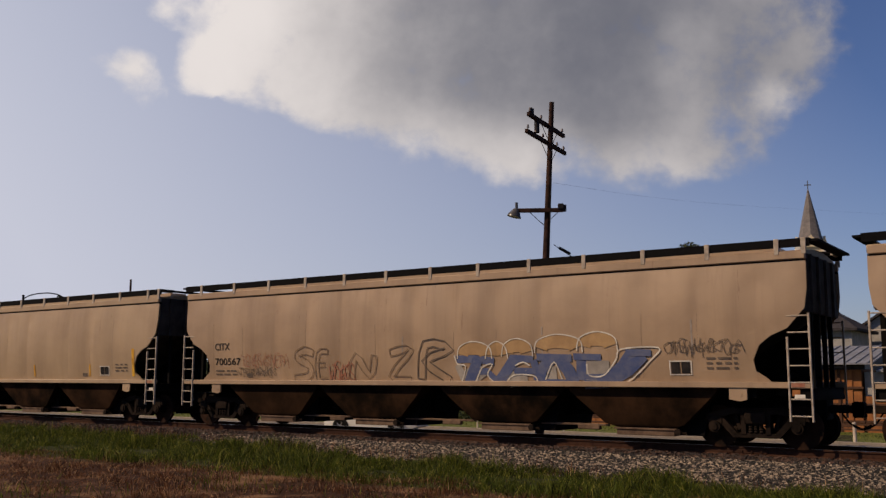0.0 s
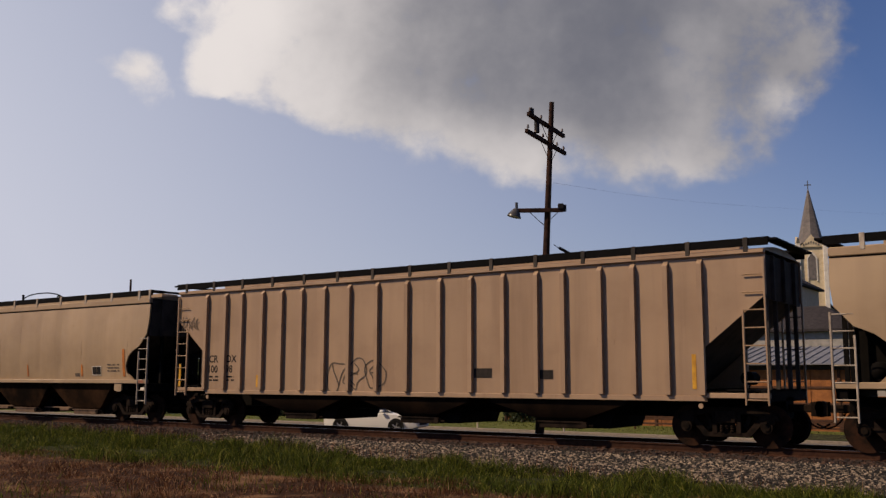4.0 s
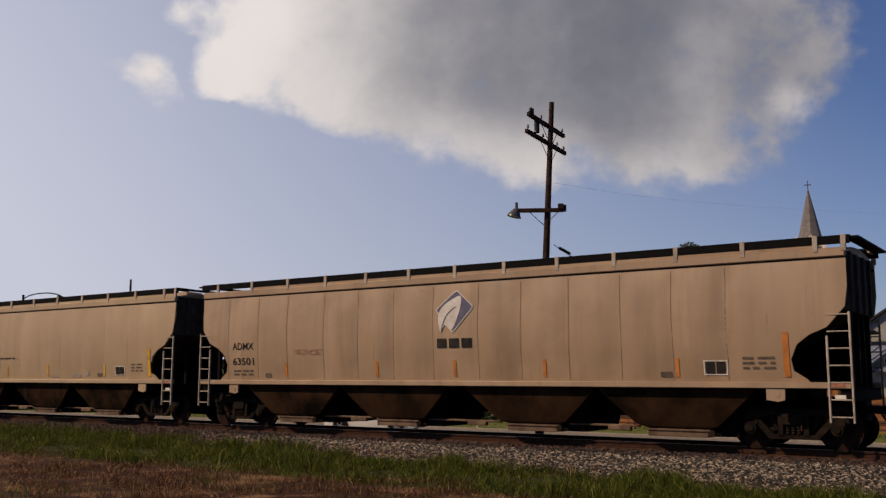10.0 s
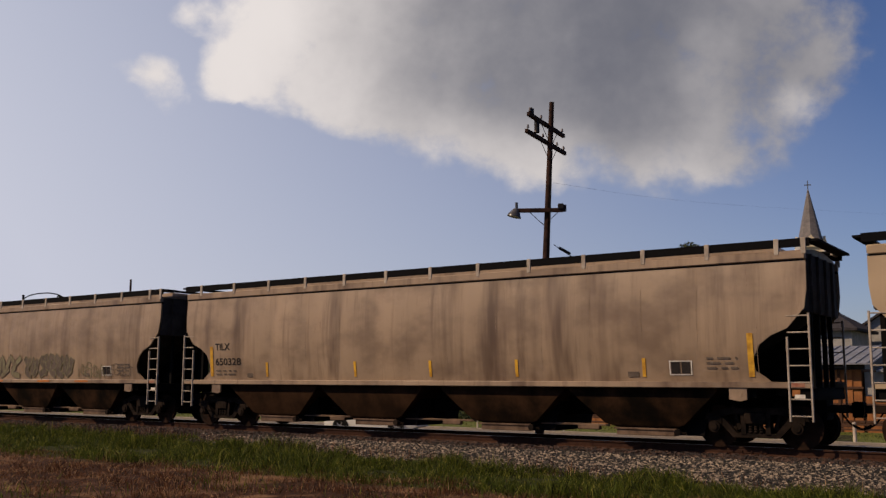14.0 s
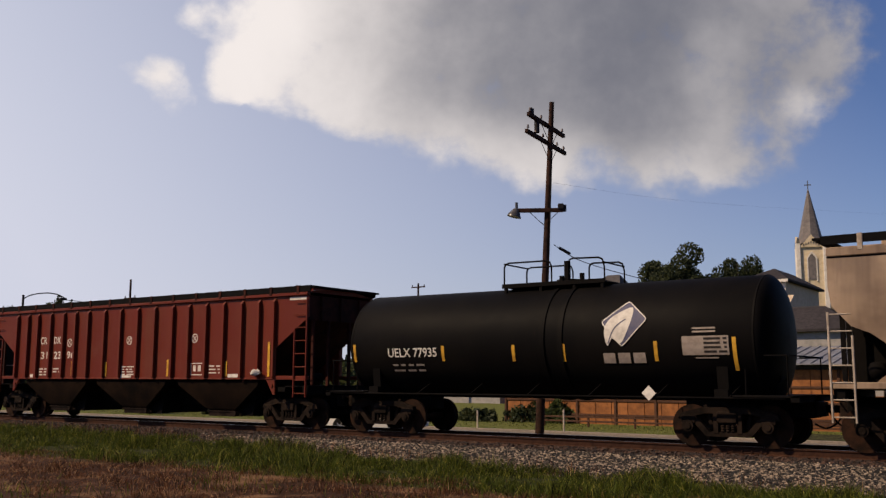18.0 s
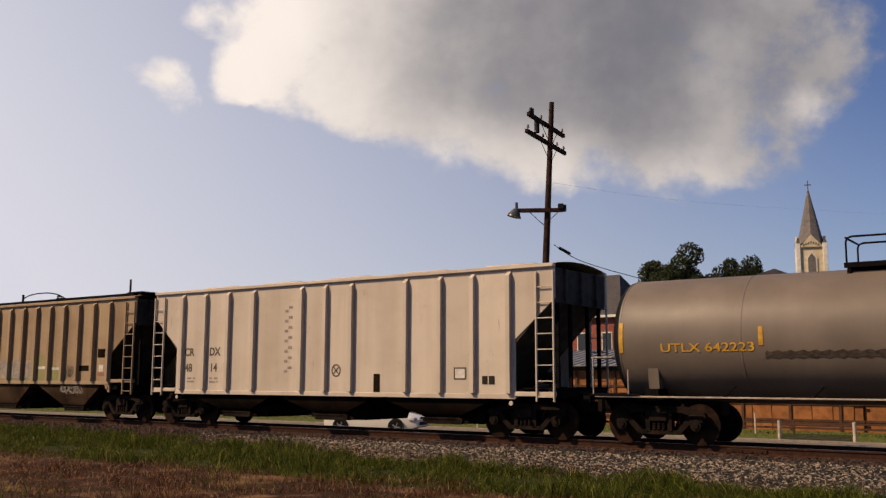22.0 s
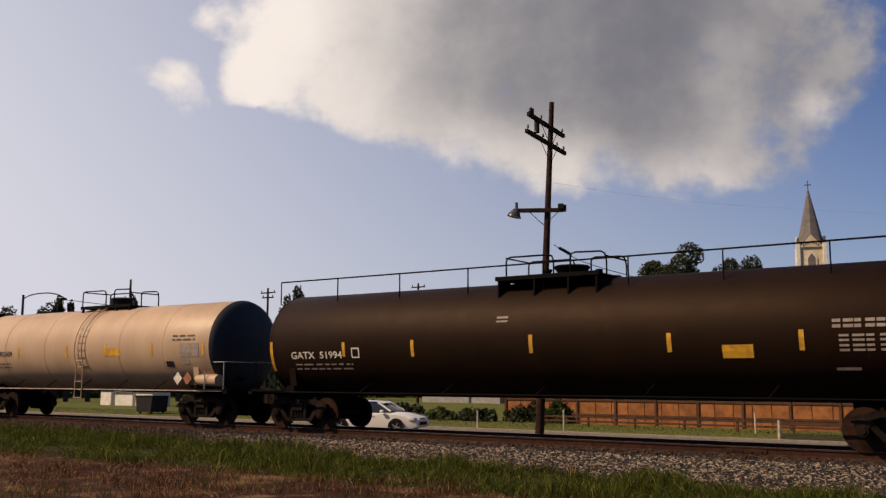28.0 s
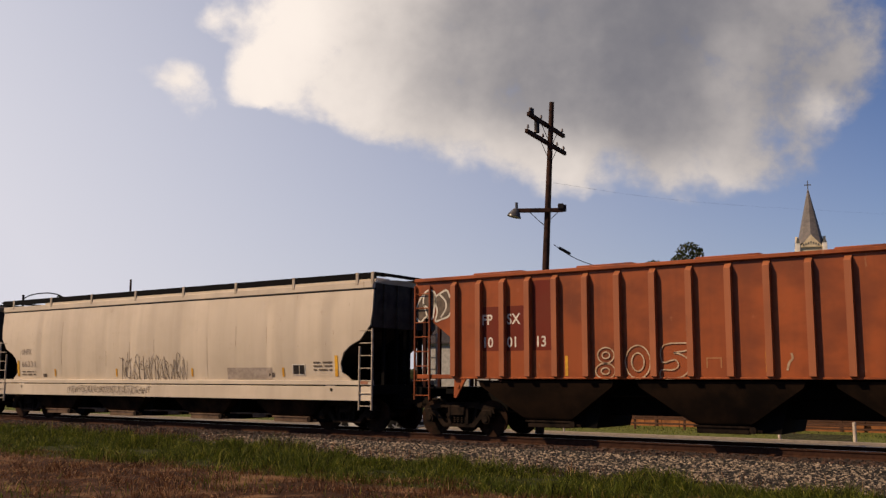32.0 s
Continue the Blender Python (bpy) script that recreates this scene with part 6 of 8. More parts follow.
# ---- ground, track and road ----
def ground_material():
    m, n, l, p = nodes_of("ground_soil_and_turf")
    v = coords(n, l, (1, 1, 1), False)
    sep = n.new("ShaderNodeSeparateXYZ")
    l.new(v, sep.inputs[0])
    wob = noise_node(n, l, v, 0.35, 4)
    add = n.new("ShaderNodeMath")
    add.operation = "MULTIPLY_ADD"
    add.inputs[1].default_value = 3.0
    l.new(wob, add.inputs[0])
    l.new(sep.outputs[1], add.inputs[2])
    y = add.outputs[0]
    fine = noise_node(n, l, v, 9.0, 8, 0.7)
    dry = mix(n, l, ramp(n, l, fine, 0.35, 0.65), (0.010, 0.005, 0.003), (0.060, 0.026, 0.012))
    green = mix(n, l, ramp(n, l, fine, 0.35, 0.65), (0.014, 0.016, 0.005), (0.040, 0.044, 0.012))
    lawn = mix(n, l, ramp(n, l, fine, 0.3, 0.7), (0.06, 0.075, 0.016), (0.12, 0.12, 0.032))
    grit = mix(n, l, ramp(n, l, fine, 0.3, 0.7), (0.10, 0.075, 0.055), (0.20, 0.155, 0.12))
    dry = mix(n, l, ramp(n, l, noise_node(n, l, v, 0.6, 5), 0.50, 0.64), dry, (0.15, 0.082, 0.042))
    c = mix(n, l, ramp(n, l, y, -7.2, -6.0), dry, green)
    c = mix(n, l, ramp(n, l, y, -1.3, -0.4), c, grit)
    c = mix(n, l, ramp(n, l, y, 16.5, 18.0), c, lawn)
    l.new(c, p.inputs["Base Color"])
    p.inputs["Roughness"].default_value = 0.95
    p.inputs["Specular IOR Level"].default_value = 0.1
    bump(n, l, fine, p, 0.8, 0.03)
    return m


M_GROUND = ground_material()
prof = [(-3000, -0.6), (-400, -0.6), (-60, -0.55), (-24, -0.5), (-16, -0.5), (-12, -0.52), (-8, -0.5), (-5, -0.5), (-4, -0.52), (0, -0.62), (4.5, -0.7), (7.8, -0.97), (16.4, -0.97), (17.5, -0.92), (24, -0.95), (40, -1.0), (150, -1.0), (600, -1.0), (3000, -1.0)]
xs = [-3000, -600, -200, -100] + list(range(-80, 40, 4)) + [40, 100, 400, 3000]
mb = MB()
mb.sheet([[(x, y, z + (0.05 * noise.noise((x * 0.2, y * 0.2, 0)) if -30 < y < -3 else 0)) for x in xs] for y, z in prof])
solid("ground", mb, M_GROUND, "flat dry ground with turf and bare soil beside the railway", "ground", kind="structure")

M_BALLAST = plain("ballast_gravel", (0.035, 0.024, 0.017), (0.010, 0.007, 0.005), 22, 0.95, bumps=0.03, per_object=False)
M_STONE, nn, ll, pp = nodes_of("ballast_stone")
geo = nn.new("ShaderNodeNewGeometry")
fac = ramp(nn, ll, geo.outputs["Random Per Island"], 0.45, 1.0)
ll.new(mix(nn, ll, fac, (0.006, 0.0045, 0.0035), (0.27, 0.205, 0.145)), pp.inputs["Base Color"])
pp.inputs["Roughness"].default_value = 0.9
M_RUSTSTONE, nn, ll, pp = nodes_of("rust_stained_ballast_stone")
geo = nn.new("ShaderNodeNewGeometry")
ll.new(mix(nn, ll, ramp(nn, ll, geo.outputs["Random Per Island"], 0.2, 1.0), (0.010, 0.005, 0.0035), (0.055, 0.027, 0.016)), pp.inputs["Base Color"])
pp.inputs["Roughness"].default_value = 0.95
mb = MB()
mb.prism_x([(-5.6, -0.74), (-5.2, -0.62), (-1.9, -0.26), (-1.4, -0.22), (1.4, -0.22), (1.9, -0.26), (4.2, -0.66), (4.5, -0.80)], -400, 120)
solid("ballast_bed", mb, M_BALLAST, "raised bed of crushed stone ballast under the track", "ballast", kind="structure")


BED_Y, BED_Z = [-5.6, -5.2, -1.9, -1.4, 1.4], [-0.60, -0.53, -0.26, -0.22, -0.22]


def stones(name, count, x0, x1, y0, y1, seed, r0=0.022, r1=0.045, mat=None, label="loose angular grey-brown ballast stones"):
    rng = np.random.RandomState(seed)
    x, y = rng.uniform(x0, x1, count), rng.uniform(y0, y1, count)
    z = np.interp(y, BED_Y, BED_Z)
    base = np.array([(a, b, c) for c in (-1, 1) for b in (-1, 1) for a in (-1, 1)], float)
    v = base[None] * rng.uniform(0.55, 1.15, (count, 8, 3))
    v *= rng.uniform(r0, r1, (count, 1, 1)) * rng.uniform(0.7, 1.3, (count, 1, 3))
    a, b = rng.uniform(0, 6.28, count), rng.uniform(-0.9, 0.9, count)
    ca, sa, cb, sb = np.cos(a), np.sin(a), np.cos(b), np.sin(b)
    vx = v[..., 0] * ca[:, None] - v[..., 1] * sa[:, None]
    vy = v[..., 0] * sa[:, None] + v[..., 1] * ca[:, None]
    vz = v[..., 2]
    vy, vz = vy * cb[:, None] - vz * sb[:, None], vy * sb[:, None] + vz * cb[:, None]
    ok = y > np.interp(x, [-46, -27, -19, -11, -5, 3], [-2.7, -3.0, -3.8, -4.9, -5.3, -5.4])
    vx, vy, vz, x, y, z, count = vx[ok], vy[ok], vz[ok], x[ok], y[ok], z[ok], int(ok.sum())
    pts = np.stack([vx + x[:, None], vy + y[:, None], vz + z[:, None] + 0.012], -1).reshape(-1, 3)
    quad = np.array([(0, 2, 3, 1), (4, 5, 7, 6), (0, 1, 5, 4), (2, 6, 7, 3), (0, 4, 6, 2), (1, 3, 7, 5)])
    faces = (quad[None] + 8 * np.arange(count)[:, None, None]).reshape(-1, 4)
    me = bpy.data.meshes.new(name)
    me.from_pydata(pts.tolist(), [], faces.tolist())
    return solid(name, me, mat or M_STONE, label, "ballast", kind="stuff")


RUSTY = "rust-stained ballast stones beside the rail"
stones("ballast_stones", 66000, -24, 3, -5.5, -1.75, 1, 0.016, 0.035)
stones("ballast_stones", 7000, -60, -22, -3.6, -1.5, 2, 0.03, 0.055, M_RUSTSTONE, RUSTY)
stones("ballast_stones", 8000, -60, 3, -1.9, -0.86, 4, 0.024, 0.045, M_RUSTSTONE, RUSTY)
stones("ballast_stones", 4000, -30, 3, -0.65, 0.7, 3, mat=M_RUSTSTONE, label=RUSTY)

M_RAIL = plain("rusty_rail", (0.048, 0.021, 0.012), (0.024, 0.011, 0.007), 8, 0.75, bumps=0.002)
M_TIE = plain("weathered_tie", (0.055, 0.036, 0.026), (0.025, 0.017, 0.013), 7, 0.9, bumps=0.006)
track = thing("railway_track", "rusty steel rails on weathered wooden ties", "railway track", kind="structure")
rail_prof = [(-0.07, -0.19), (0.07, -0.19), (0.07, -0.175), (0.012, -0.15), (0.012, -0.045), (0.036, -0.035), (0.036, -0.004), (0.028, 0.0), (-0.028, 0.0), (-0.036, -0.004), (-0.036, -0.035), (-0.012, -0.045), (-0.012, -0.15), (-0.07, -0.175)]
for s in (-1, 1):
    r = MB()
    r.prism_x([(s * 0.753 + a, b) for a, b in rail_prof], -400, 120)
    part("rail", r, M_RAIL, track, "rust-brown steel rail")
    sh = MB()
    sh.box(-400, 120, s * 0.753 - 0.022, s * 0.753 + 0.022, 0.0005, 0.0035)
    part("running_surface", sh, M_TREAD, track, "polished top of the rail")
tb = MB()
tb.box(-0.115, 0.115, -1.30, 1.30, -0.36, -0.195, 0.015)
tie = tb.mesh("tie")
tie.materials.append(M_TIE)
for k in range(140):
    part("tie", tie, None, track, at=pose(8 - 0.53 * k, 0.02 * math.sin(k * 2.3), 0, 0, 0, 0.6 * math.sin(k * 5.1)))
pb = MB()
pb.box(-0.09, 0.09, -0.16, 0.16, -0.197, -0.178, 0.004)
plate = pb.mesh("tie_plate")
plate.materials.append(M_RAIL)
for k in range(110):
    part("tie_plate", plate, None, track, at=pose(6 - 0.53 * k, -0.753, 0))
jb = MB()
jb.box(-0.45, 0.45, -0.80, -0.765, -0.155, -0.05, 0.008)
for k in range(4):
    jb.cyl((-0.33 + 0.22 * k, -0.83, -0.10), (-0.33 + 0.22 * k, -0.76, -0.10), 0.018, 6)
part("joint_bar", jb, M_RAIL, track, at=pose(-6.9, 0, 0))

M_ROAD = plain("pale_worn_concrete", (0.165, 0.138, 0.11), (0.11, 0.092, 0.074), 3.5, 0.9, bumps=0.004, per_object=False)
mb = MB()
mb.box(-400, 200, 8.0, 16.4, -1.15, -0.93)
solid("road", mb, M_ROAD, "pale worn concrete road behind the track", "road", kind="structure")
M_KERB = plain("kerb_concrete", (0.24, 0.20, 0.165), (0.16, 0.135, 0.11), 6, 0.9)
mb = MB()
mb.box(-400, 200, 16.4, 16.6, -1.1, -0.84, 0.02)
solid("kerb", mb, M_KERB, "low concrete kerb along the road", "kerb", kind="structure")


# ---- grass ----
def blade_material(name, a, b, c):
    m, n, l, p = nodes_of(name)
    g = n.new("ShaderNodeNewGeometry")
    f = g.outputs["Random Per Island"]
    col = mix(n, l, ramp(n, l, f, 0.0, 0.7), a, b)
    col = mix(n, l, ramp(n, l, f, 0.80, 1.0), col, c)
    l.new(col, p.inputs["Base Color"])
    p.inputs["Roughness"].default_value = 0.65
    p.inputs["Specular IOR Level"].default_value = 0.2
    tr = n.new("ShaderNodeBsdfTranslucent")
    l.new(col, tr.inputs["Color"])
    ms = n.new("ShaderNodeMixShader")
    ms.inputs[0].default_value = 0.35
    l.new(p.outputs[0], ms.inputs[1])
    l.new(tr.outputs[0], ms.inputs[2])
    l.new(ms.outputs[0], n["Material Output"].inputs[0])
    return m


def blades(name, x, y, z, h, w, lean, material, label, rng):
    count = len(x)
    a = rng.uniform(0, 6.283, count)
    dx, dy = np.cos(a), np.sin(a)
    ang = rng.uniform(0, 6.283, count)
    lx, ly = np.cos(ang) * lean * h, np.sin(ang) * lean * h
    P = np.zeros((count, 5, 3))
    for i, (k, off, up) in enumerate(((-1, 0.0, 0.0), (1, 0.0, 0.0), (-0.8, 0.35, 0.55), (0.8, 0.35, 0.55), (0, 1.0, 1.0))):
        P[:, i, 0] = x + dx * w * k + lx * off
        P[:, i, 1] = y + dy * w * k + ly * off
        P[:, i, 2] = z + h * up * np.sqrt(np.maximum(0.1, 1 - (lean * off) ** 2 * 0.6))
    f4 = np.array([(0, 1, 3, 2)])[None] + 5 * np.arange(count)[:, None, None]
    f3 = np.array([(2, 3, 4)])[None] + 5 * np.arange(count)[:, None, None]
    me = bpy.data.meshes.new(name)
    me.from_pydata(P.reshape(-1, 3).tolist(), [], f4.reshape(-1, 4).tolist() + f3.reshape(-1, 3).tolist())
    return solid(name, me, material, label, "grass", kind="stuff")


M_GREEN = blade_material("green_grass_blade", (0.008, 0.010, 0.0015), (0.072, 0.092, 0.006), (0.27, 0.25, 0.038))
M_DRY = blade_material("dry_grass_blade", (0.010, 0.005, 0.003), (0.13, 0.050, 0.019), (0.47, 0.285, 0.135))
rng = np.random.RandomState(7)


def clump(x, y, s):
    return 0.5 + 0.5 * np.sin(x * 1.7 * s + 2 * np.sin(y * 1.3 * s)) * np.cos(y * 2.1 * s + 1.5 * np.sin(x * 0.9 * s))


n0 = 210000
gx = rng.uniform(-46, 3, n0)
edge = np.interp(gx, [-46, -27, -19, -11, -5, 3], [-2.5, -2.8, -3.6, -4.7, -5.1, -5.2]) + 0.35 * np.sin(gx * 0.9) * np.sin(gx * 0.37 + 1) + 0.25 * np.sin(gx * 2.3)
gy = edge - (edge + 8.3) * rng.beta(1.0, 1.25, n0)
keep = 0.26 + 0.74 * clump(gx, gy, 1.0) > rng.uniform(0, 0.62, n0)
gx, gy, edge = gx[keep], gy[keep], edge[keep]
gh = rng.uniform(0.08, 0.34, len(gx)) * (0.42 + 0.93 * clump(gx, gy, 0.6)) * (0.6 + 0.85 * clump(gx + 3, gy, 2.3))
blades("green_grass", gx, gy, np.interp(gy, [-20] + BED_Y[:3], [-0.56, -0.57, -0.55, -0.30]) - 0.02, gh, rng.uniform(0.005, 0.011, len(gx)), rng.uniform(0.15, 0.9, len(gx)), M_GREEN, "uneven band of green grass along the ballast", rng)
n1 = 170000
gx, gy = rng.uniform(-30, 2, n1), rng.uniform(-16, -7.0, n1)
keep = (clump(gx, gy, 0.8) > rng.uniform(0.0, 0.75, n1)) & (gx > -14 - (gy + 16) * 2.0)
gx, gy = gx[keep], gy[keep]
blades("dry_grass", gx, gy, np.full(len(gx), -0.55), rng.uniform(0.03, 0.19, len(gx)) * (0.4 + 1.2 * clump(gx, gy, 1.4)), rng.uniform(0.003, 0.008, len(gx)), rng.uniform(0.3, 1.4, len(gx)), M_DRY, "brown dried-out grass lying in tufts", rng)
n2 = 16000
gx, gy = rng.uniform(-30, 2, n2), rng.uniform(-16, -8.0, n2)
keep = clump(gx + 5, gy, 0.5) > rng.uniform(0.45, 1.0, n2)
gx, gy = gx[keep], gy[keep]
blades("green_tufts", gx, gy, np.full(len(gx), -0.55), rng.uniform(0.08, 0.28, len(gx)), rng.uniform(0.005, 0.01, len(gx)), rng.uniform(0.1, 0.7, len(gx)), M_GREEN, "green tufts among the dried grass", rng)
n3 = 2500
gx = rng.uniform(-40, 3, n3)
gy = np.interp(gx, [-46, -27, -19, -11, -5, 3], [-2.5, -2.8, -3.6, -4.7, -5.1, -5.2]) + 1.5 * rng.beta(1.0, 3.0, n3) - 0.3
blades("straw_stalks", gx, gy, np.interp(gy, BED_Y, BED_Z), rng.uniform(0.12, 0.36, n3), rng.uniform(0.003, 0.006, n3), rng.uniform(0.05, 0.5, n3), M_DRY, "pale straw stalks on the ballast edge", rng)
n4 = 16000
gx, gy = rng.uniform(-75, 6, n4), rng.uniform(16.7, 25, n4)
blades("verge_grass", gx, gy, np.full(n4, -0.97), rng.uniform(0.04, 0.13, n4), rng.uniform(0.012, 0.02, n4), rng.uniform(0.2, 0.8, n4), M_GREEN, "mown verge grass behind the road", rng)


# ---- utility pole ----
M_POLE = plain("weathered_pole_wood", (0.05, 0.025, 0.018), (0.016, 0.010, 0.008), 6, 0.9, bumps=0.004)
M_IRON = plain("dark_iron", (0.03, 0.028, 0.03), (0.015, 0.014, 0.015), 6, 0.7)
M_GLASSY = plain("insulator_porcelain", (0.20, 0.16, 0.14), (0.06, 0.05, 0.05), 5, 0.3)
M_SHADE = plain("lamp_shade_enamel", (0.07, 0.065, 0.06), (0.035, 0.032, 0.03), 5, 0.35, gloss=0.5)
pole = thing("utility_pole", "tall dark wooden utility pole with two crossarms", "utility pole", at=pose(-15.62, 5.10, -0.8))
mb = MB()
top = Vector((0.50, 0.28, 11.85))
mb.cyl((0, 0, 0), top, 0.155, 14, 0.085)
part("pole_shaft", mb, M_POLE, pole)


def at_pole(z):
    return top * ((z + 0.8) / 11.85)


for zc, la, lb in ((10.22, -1.75, 1.55), (9.62, -1.85, 1.75)):
    c0 = at_pole(zc)
    arm = part("crossarm", MB().box(-0.055, 0.055, la, lb, -0.07, 0.07, 0.01), M_POLE, pole, at=pose(c0.x - 0.12, c0.y, c0.z, 0, 0, 7))
    n = 4 if zc > 10 else 6
    for k in range(n):
        y = la + 0.15 + (lb - la - 0.3) * k / (n - 1)
        ins = MB().cyl((0, y, 0.06), (0, y, 0.14), 0.012, 6)
        ins.cyl((0, y, 0.13), (0, y, 0.24), 0.045, 10, 0.028)
        part("insulator", ins, M_GLASSY, arm)
    br = MB()
    for s in (-1, 1):
        br.tube([(0.05, s * 0.8, -0.05), (0.12, 0.0, -0.75)], 0.012)
    part("arm_brace", br, M_IRON, arm)
c0 = at_pole(10.2)
cut = MB().cyl((0, -1.0, -0.45), (0, -1.0, -0.05), 0.09, 10)
cut.box(-0.05, 0.05, -1.55, -1.35, 0.02, 0.28, 0.01)
part("fuse_cutout", cut, M_IRON, pole, at=pose(c0.x - 0.12, c0.y, c0.z, 0, 0, 7))
c0 = at_pole(7.22)
arm = MB().box(-0.95, 0.62, -0.05, 0.05, -0.07, 0.07, 0.01)
arm.tube([(-0.55, 0, -0.05), (-0.02, 0, -0.55)], 0.012)
arm.tube([(0.45, 0, -0.05), (0.02, 0, -0.45)], 0.012)
la = part("lamp_arm", arm, M_POLE, pole, at=pose(c0.x, c0.y - 0.16, c0.z, 0, 0, 30))
lamp = MB().cyl((-0.98, 0, 0.05), (-0.98, 0, 0.28), 0.05, 10)
lamp.cyl((-0.98, 0, 0.05), (-1.06, 0, -0.18), 0.10, 16, 0.24)
lamp.cyl((-1.06, 0, -0.18), (-1.07, 0, -0.22), 0.24, 16, 0.25)
part("lamp_shade", lamp, M_SHADE, la, "dark enamel bell lamp shade")
cl = MB().box(0.42, 0.62, -0.08, 0.08, 0.02, 0.22, 0.02)
cl.cyl((0.66, 0, -0.05), (0.66, 0, 0.18), 0.05, 8)
part("bracket_box", cl, M_IRON, la)
gw = MB().tube([tuple(at_pole(8.4) + Vector((0.11, -0.1, 0))), tuple(at_pole(6.0) + Vector((0.2, -0.14, 0))), tuple(at_pole(1.0) + Vector((0.16, -0.14, 0)))], 0.010, 5)
part("ground_wire", gw, M_IRON, pole)


def wire(name, pts, r, label):
    mb = MB()
    mb.tube(curve_pts(pts, False, 6), r, 5)
    return solid(name, mb, M_IRON, label, "cable")


wire("overhead_cable", [(-15.11, 5.39, 8.2), (-15.97, 16.0, 9.5), (-14.8, 27.0, 10.65), (-11.5, 46.2, 12.7), (-6.0, 70.0, 15.2)], 0.0022, "thin overhead cable strung from the pole")
wire("guy_wire", [(-15.12, 5.4, 6.05), (-15.09, 7.64, 5.68), (-14.6, 12.5, 5.4), (-14.0, 18.0, 5.3)], 0.014, "slack guy wire with a strain insulator")
mb = MB().cyl((-15.11, 5.8, 5.98), (-15.1, 6.5, 5.87), 0.055, 8)
solid("strain_insulator", mb, M_IRON, "dark strain insulator on the guy wire", "insulator")


# ---- parked white car ----
M_CARPAINT, nn, ll, pp = nodes_of("white_car_paint")
pp.inputs["Base Color"].default_value = (0.62, 0.61, 0.59, 1)
pp.inputs["Roughness"].default_value = 0.25
pp.inputs["Coat Weight"].default_value = 0.6
M_TINT, nn, ll, pp = nodes_of("tinted_car_glass")
pp.inputs["Base Color"].default_value = (0.015, 0.017, 0.02, 1)
pp.inputs["Roughness"].default_value = 0.05
M_TYRE = plain("tyre_rubber", (0.02, 0.02, 0.02), (0.012, 0.012, 0.012), 8, 0.9)
M_RIM = plain("alloy_rim", (0.45, 0.44, 0.43), (0.3, 0.29, 0.28), 6, 0.35, 0.9)
M_LIGHT, nn, ll, pp = nodes_of("lamp_lens")
pp.inputs["Base Color"].default_value = (0.45, 0.45, 0.46, 1)
pp.inputs["Roughness"].default_value = 0.1
M_TAIL = plain("red_tail_lens", (0.35, 0.02, 0.015), None, 6, 0.2)
sedan = thing("sedan_car", "parked white four-door sedan on the road", "car", at=pose(-27.42, 11.15, -0.93, 0, 0, 15))
lower = [(-2.28, 0.34, 0.74), (-2.20, 0.28, 0.98), (-1.75, 0.24, 1.02), (-1.0, 0.22, 0.97), (0.0, 0.22, 0.95), (0.95, 0.22, 0.97), (1.5, 0.24, 0.92), (2.05, 0.28, 0.80), (2.28, 0.36, 0.66)]
rows = []
for x, zb, zt in lower:
    w = 0.90 - 0.16 * (abs(x) / 2.28) ** 4
    rows.append([(x, -w * 0.93, zb), (x, -w, zb + (zt - zb) * 0.45), (x, -w * 0.97, zt - 0.07), (x, -w * 0.86, zt), (x, 0, zt + 0.03), (x, w * 0.86, zt), (x, w * 0.97, zt - 0.07), (x, w, zb + (zt - zb) * 0.45), (x, w * 0.93, zb)])
mb = MB().sheet(rows)
for r in (rows[0], rows[-1]):
    mb.add(r, [tuple(range(9))])
part("car_body", mb, M_CARPAINT, sedan)
cab = [(-1.62, 0.99, 0.99), (-1.05, 0.97, 1.36), (-0.35, 0.96, 1.44), (0.35, 0.96, 1.42), (1.05, 0.97, 1.02)]
rows = [[(x, -0.80, zb), (x, -0.80 + 0.20 * (zt - zb) / 0.48, zt - 0.03), (x, -0.5, zt), (x, 0.5, zt), (x, 0.80 - 0.20 * (zt - zb) / 0.48, zt - 0.03), (x, 0.80, zb)] for x, zb, zt in cab]
part("cabin_glass", MB().sheet(rows), M_TINT, sedan, "dark tinted windows")
rf = [[(x, -0.60, z), (x, 0.0, z + 0.03), (x, 0.60, z)] for x, z in ((-1.25, 1.27), (-1.0, 1.39), (-0.35, 1.455), (0.35, 1.435), (0.55, 1.35))]
part("roof", MB().sheet(rf), M_CARPAINT, sedan)
for x0, z0, x1, z1 in ((-1.62, 1.0, -1.05, 1.36), (1.05, 1.02, 0.35, 1.41), (-0.30, 0.97, -0.28, 1.43)):
    for s in (-1, 1):
        part("roof_pillar", MB().tube([(x0, s * 0.80, z0), (x1, s * 0.635, z1)], 0.04, 6), M_CARPAINT, sedan)
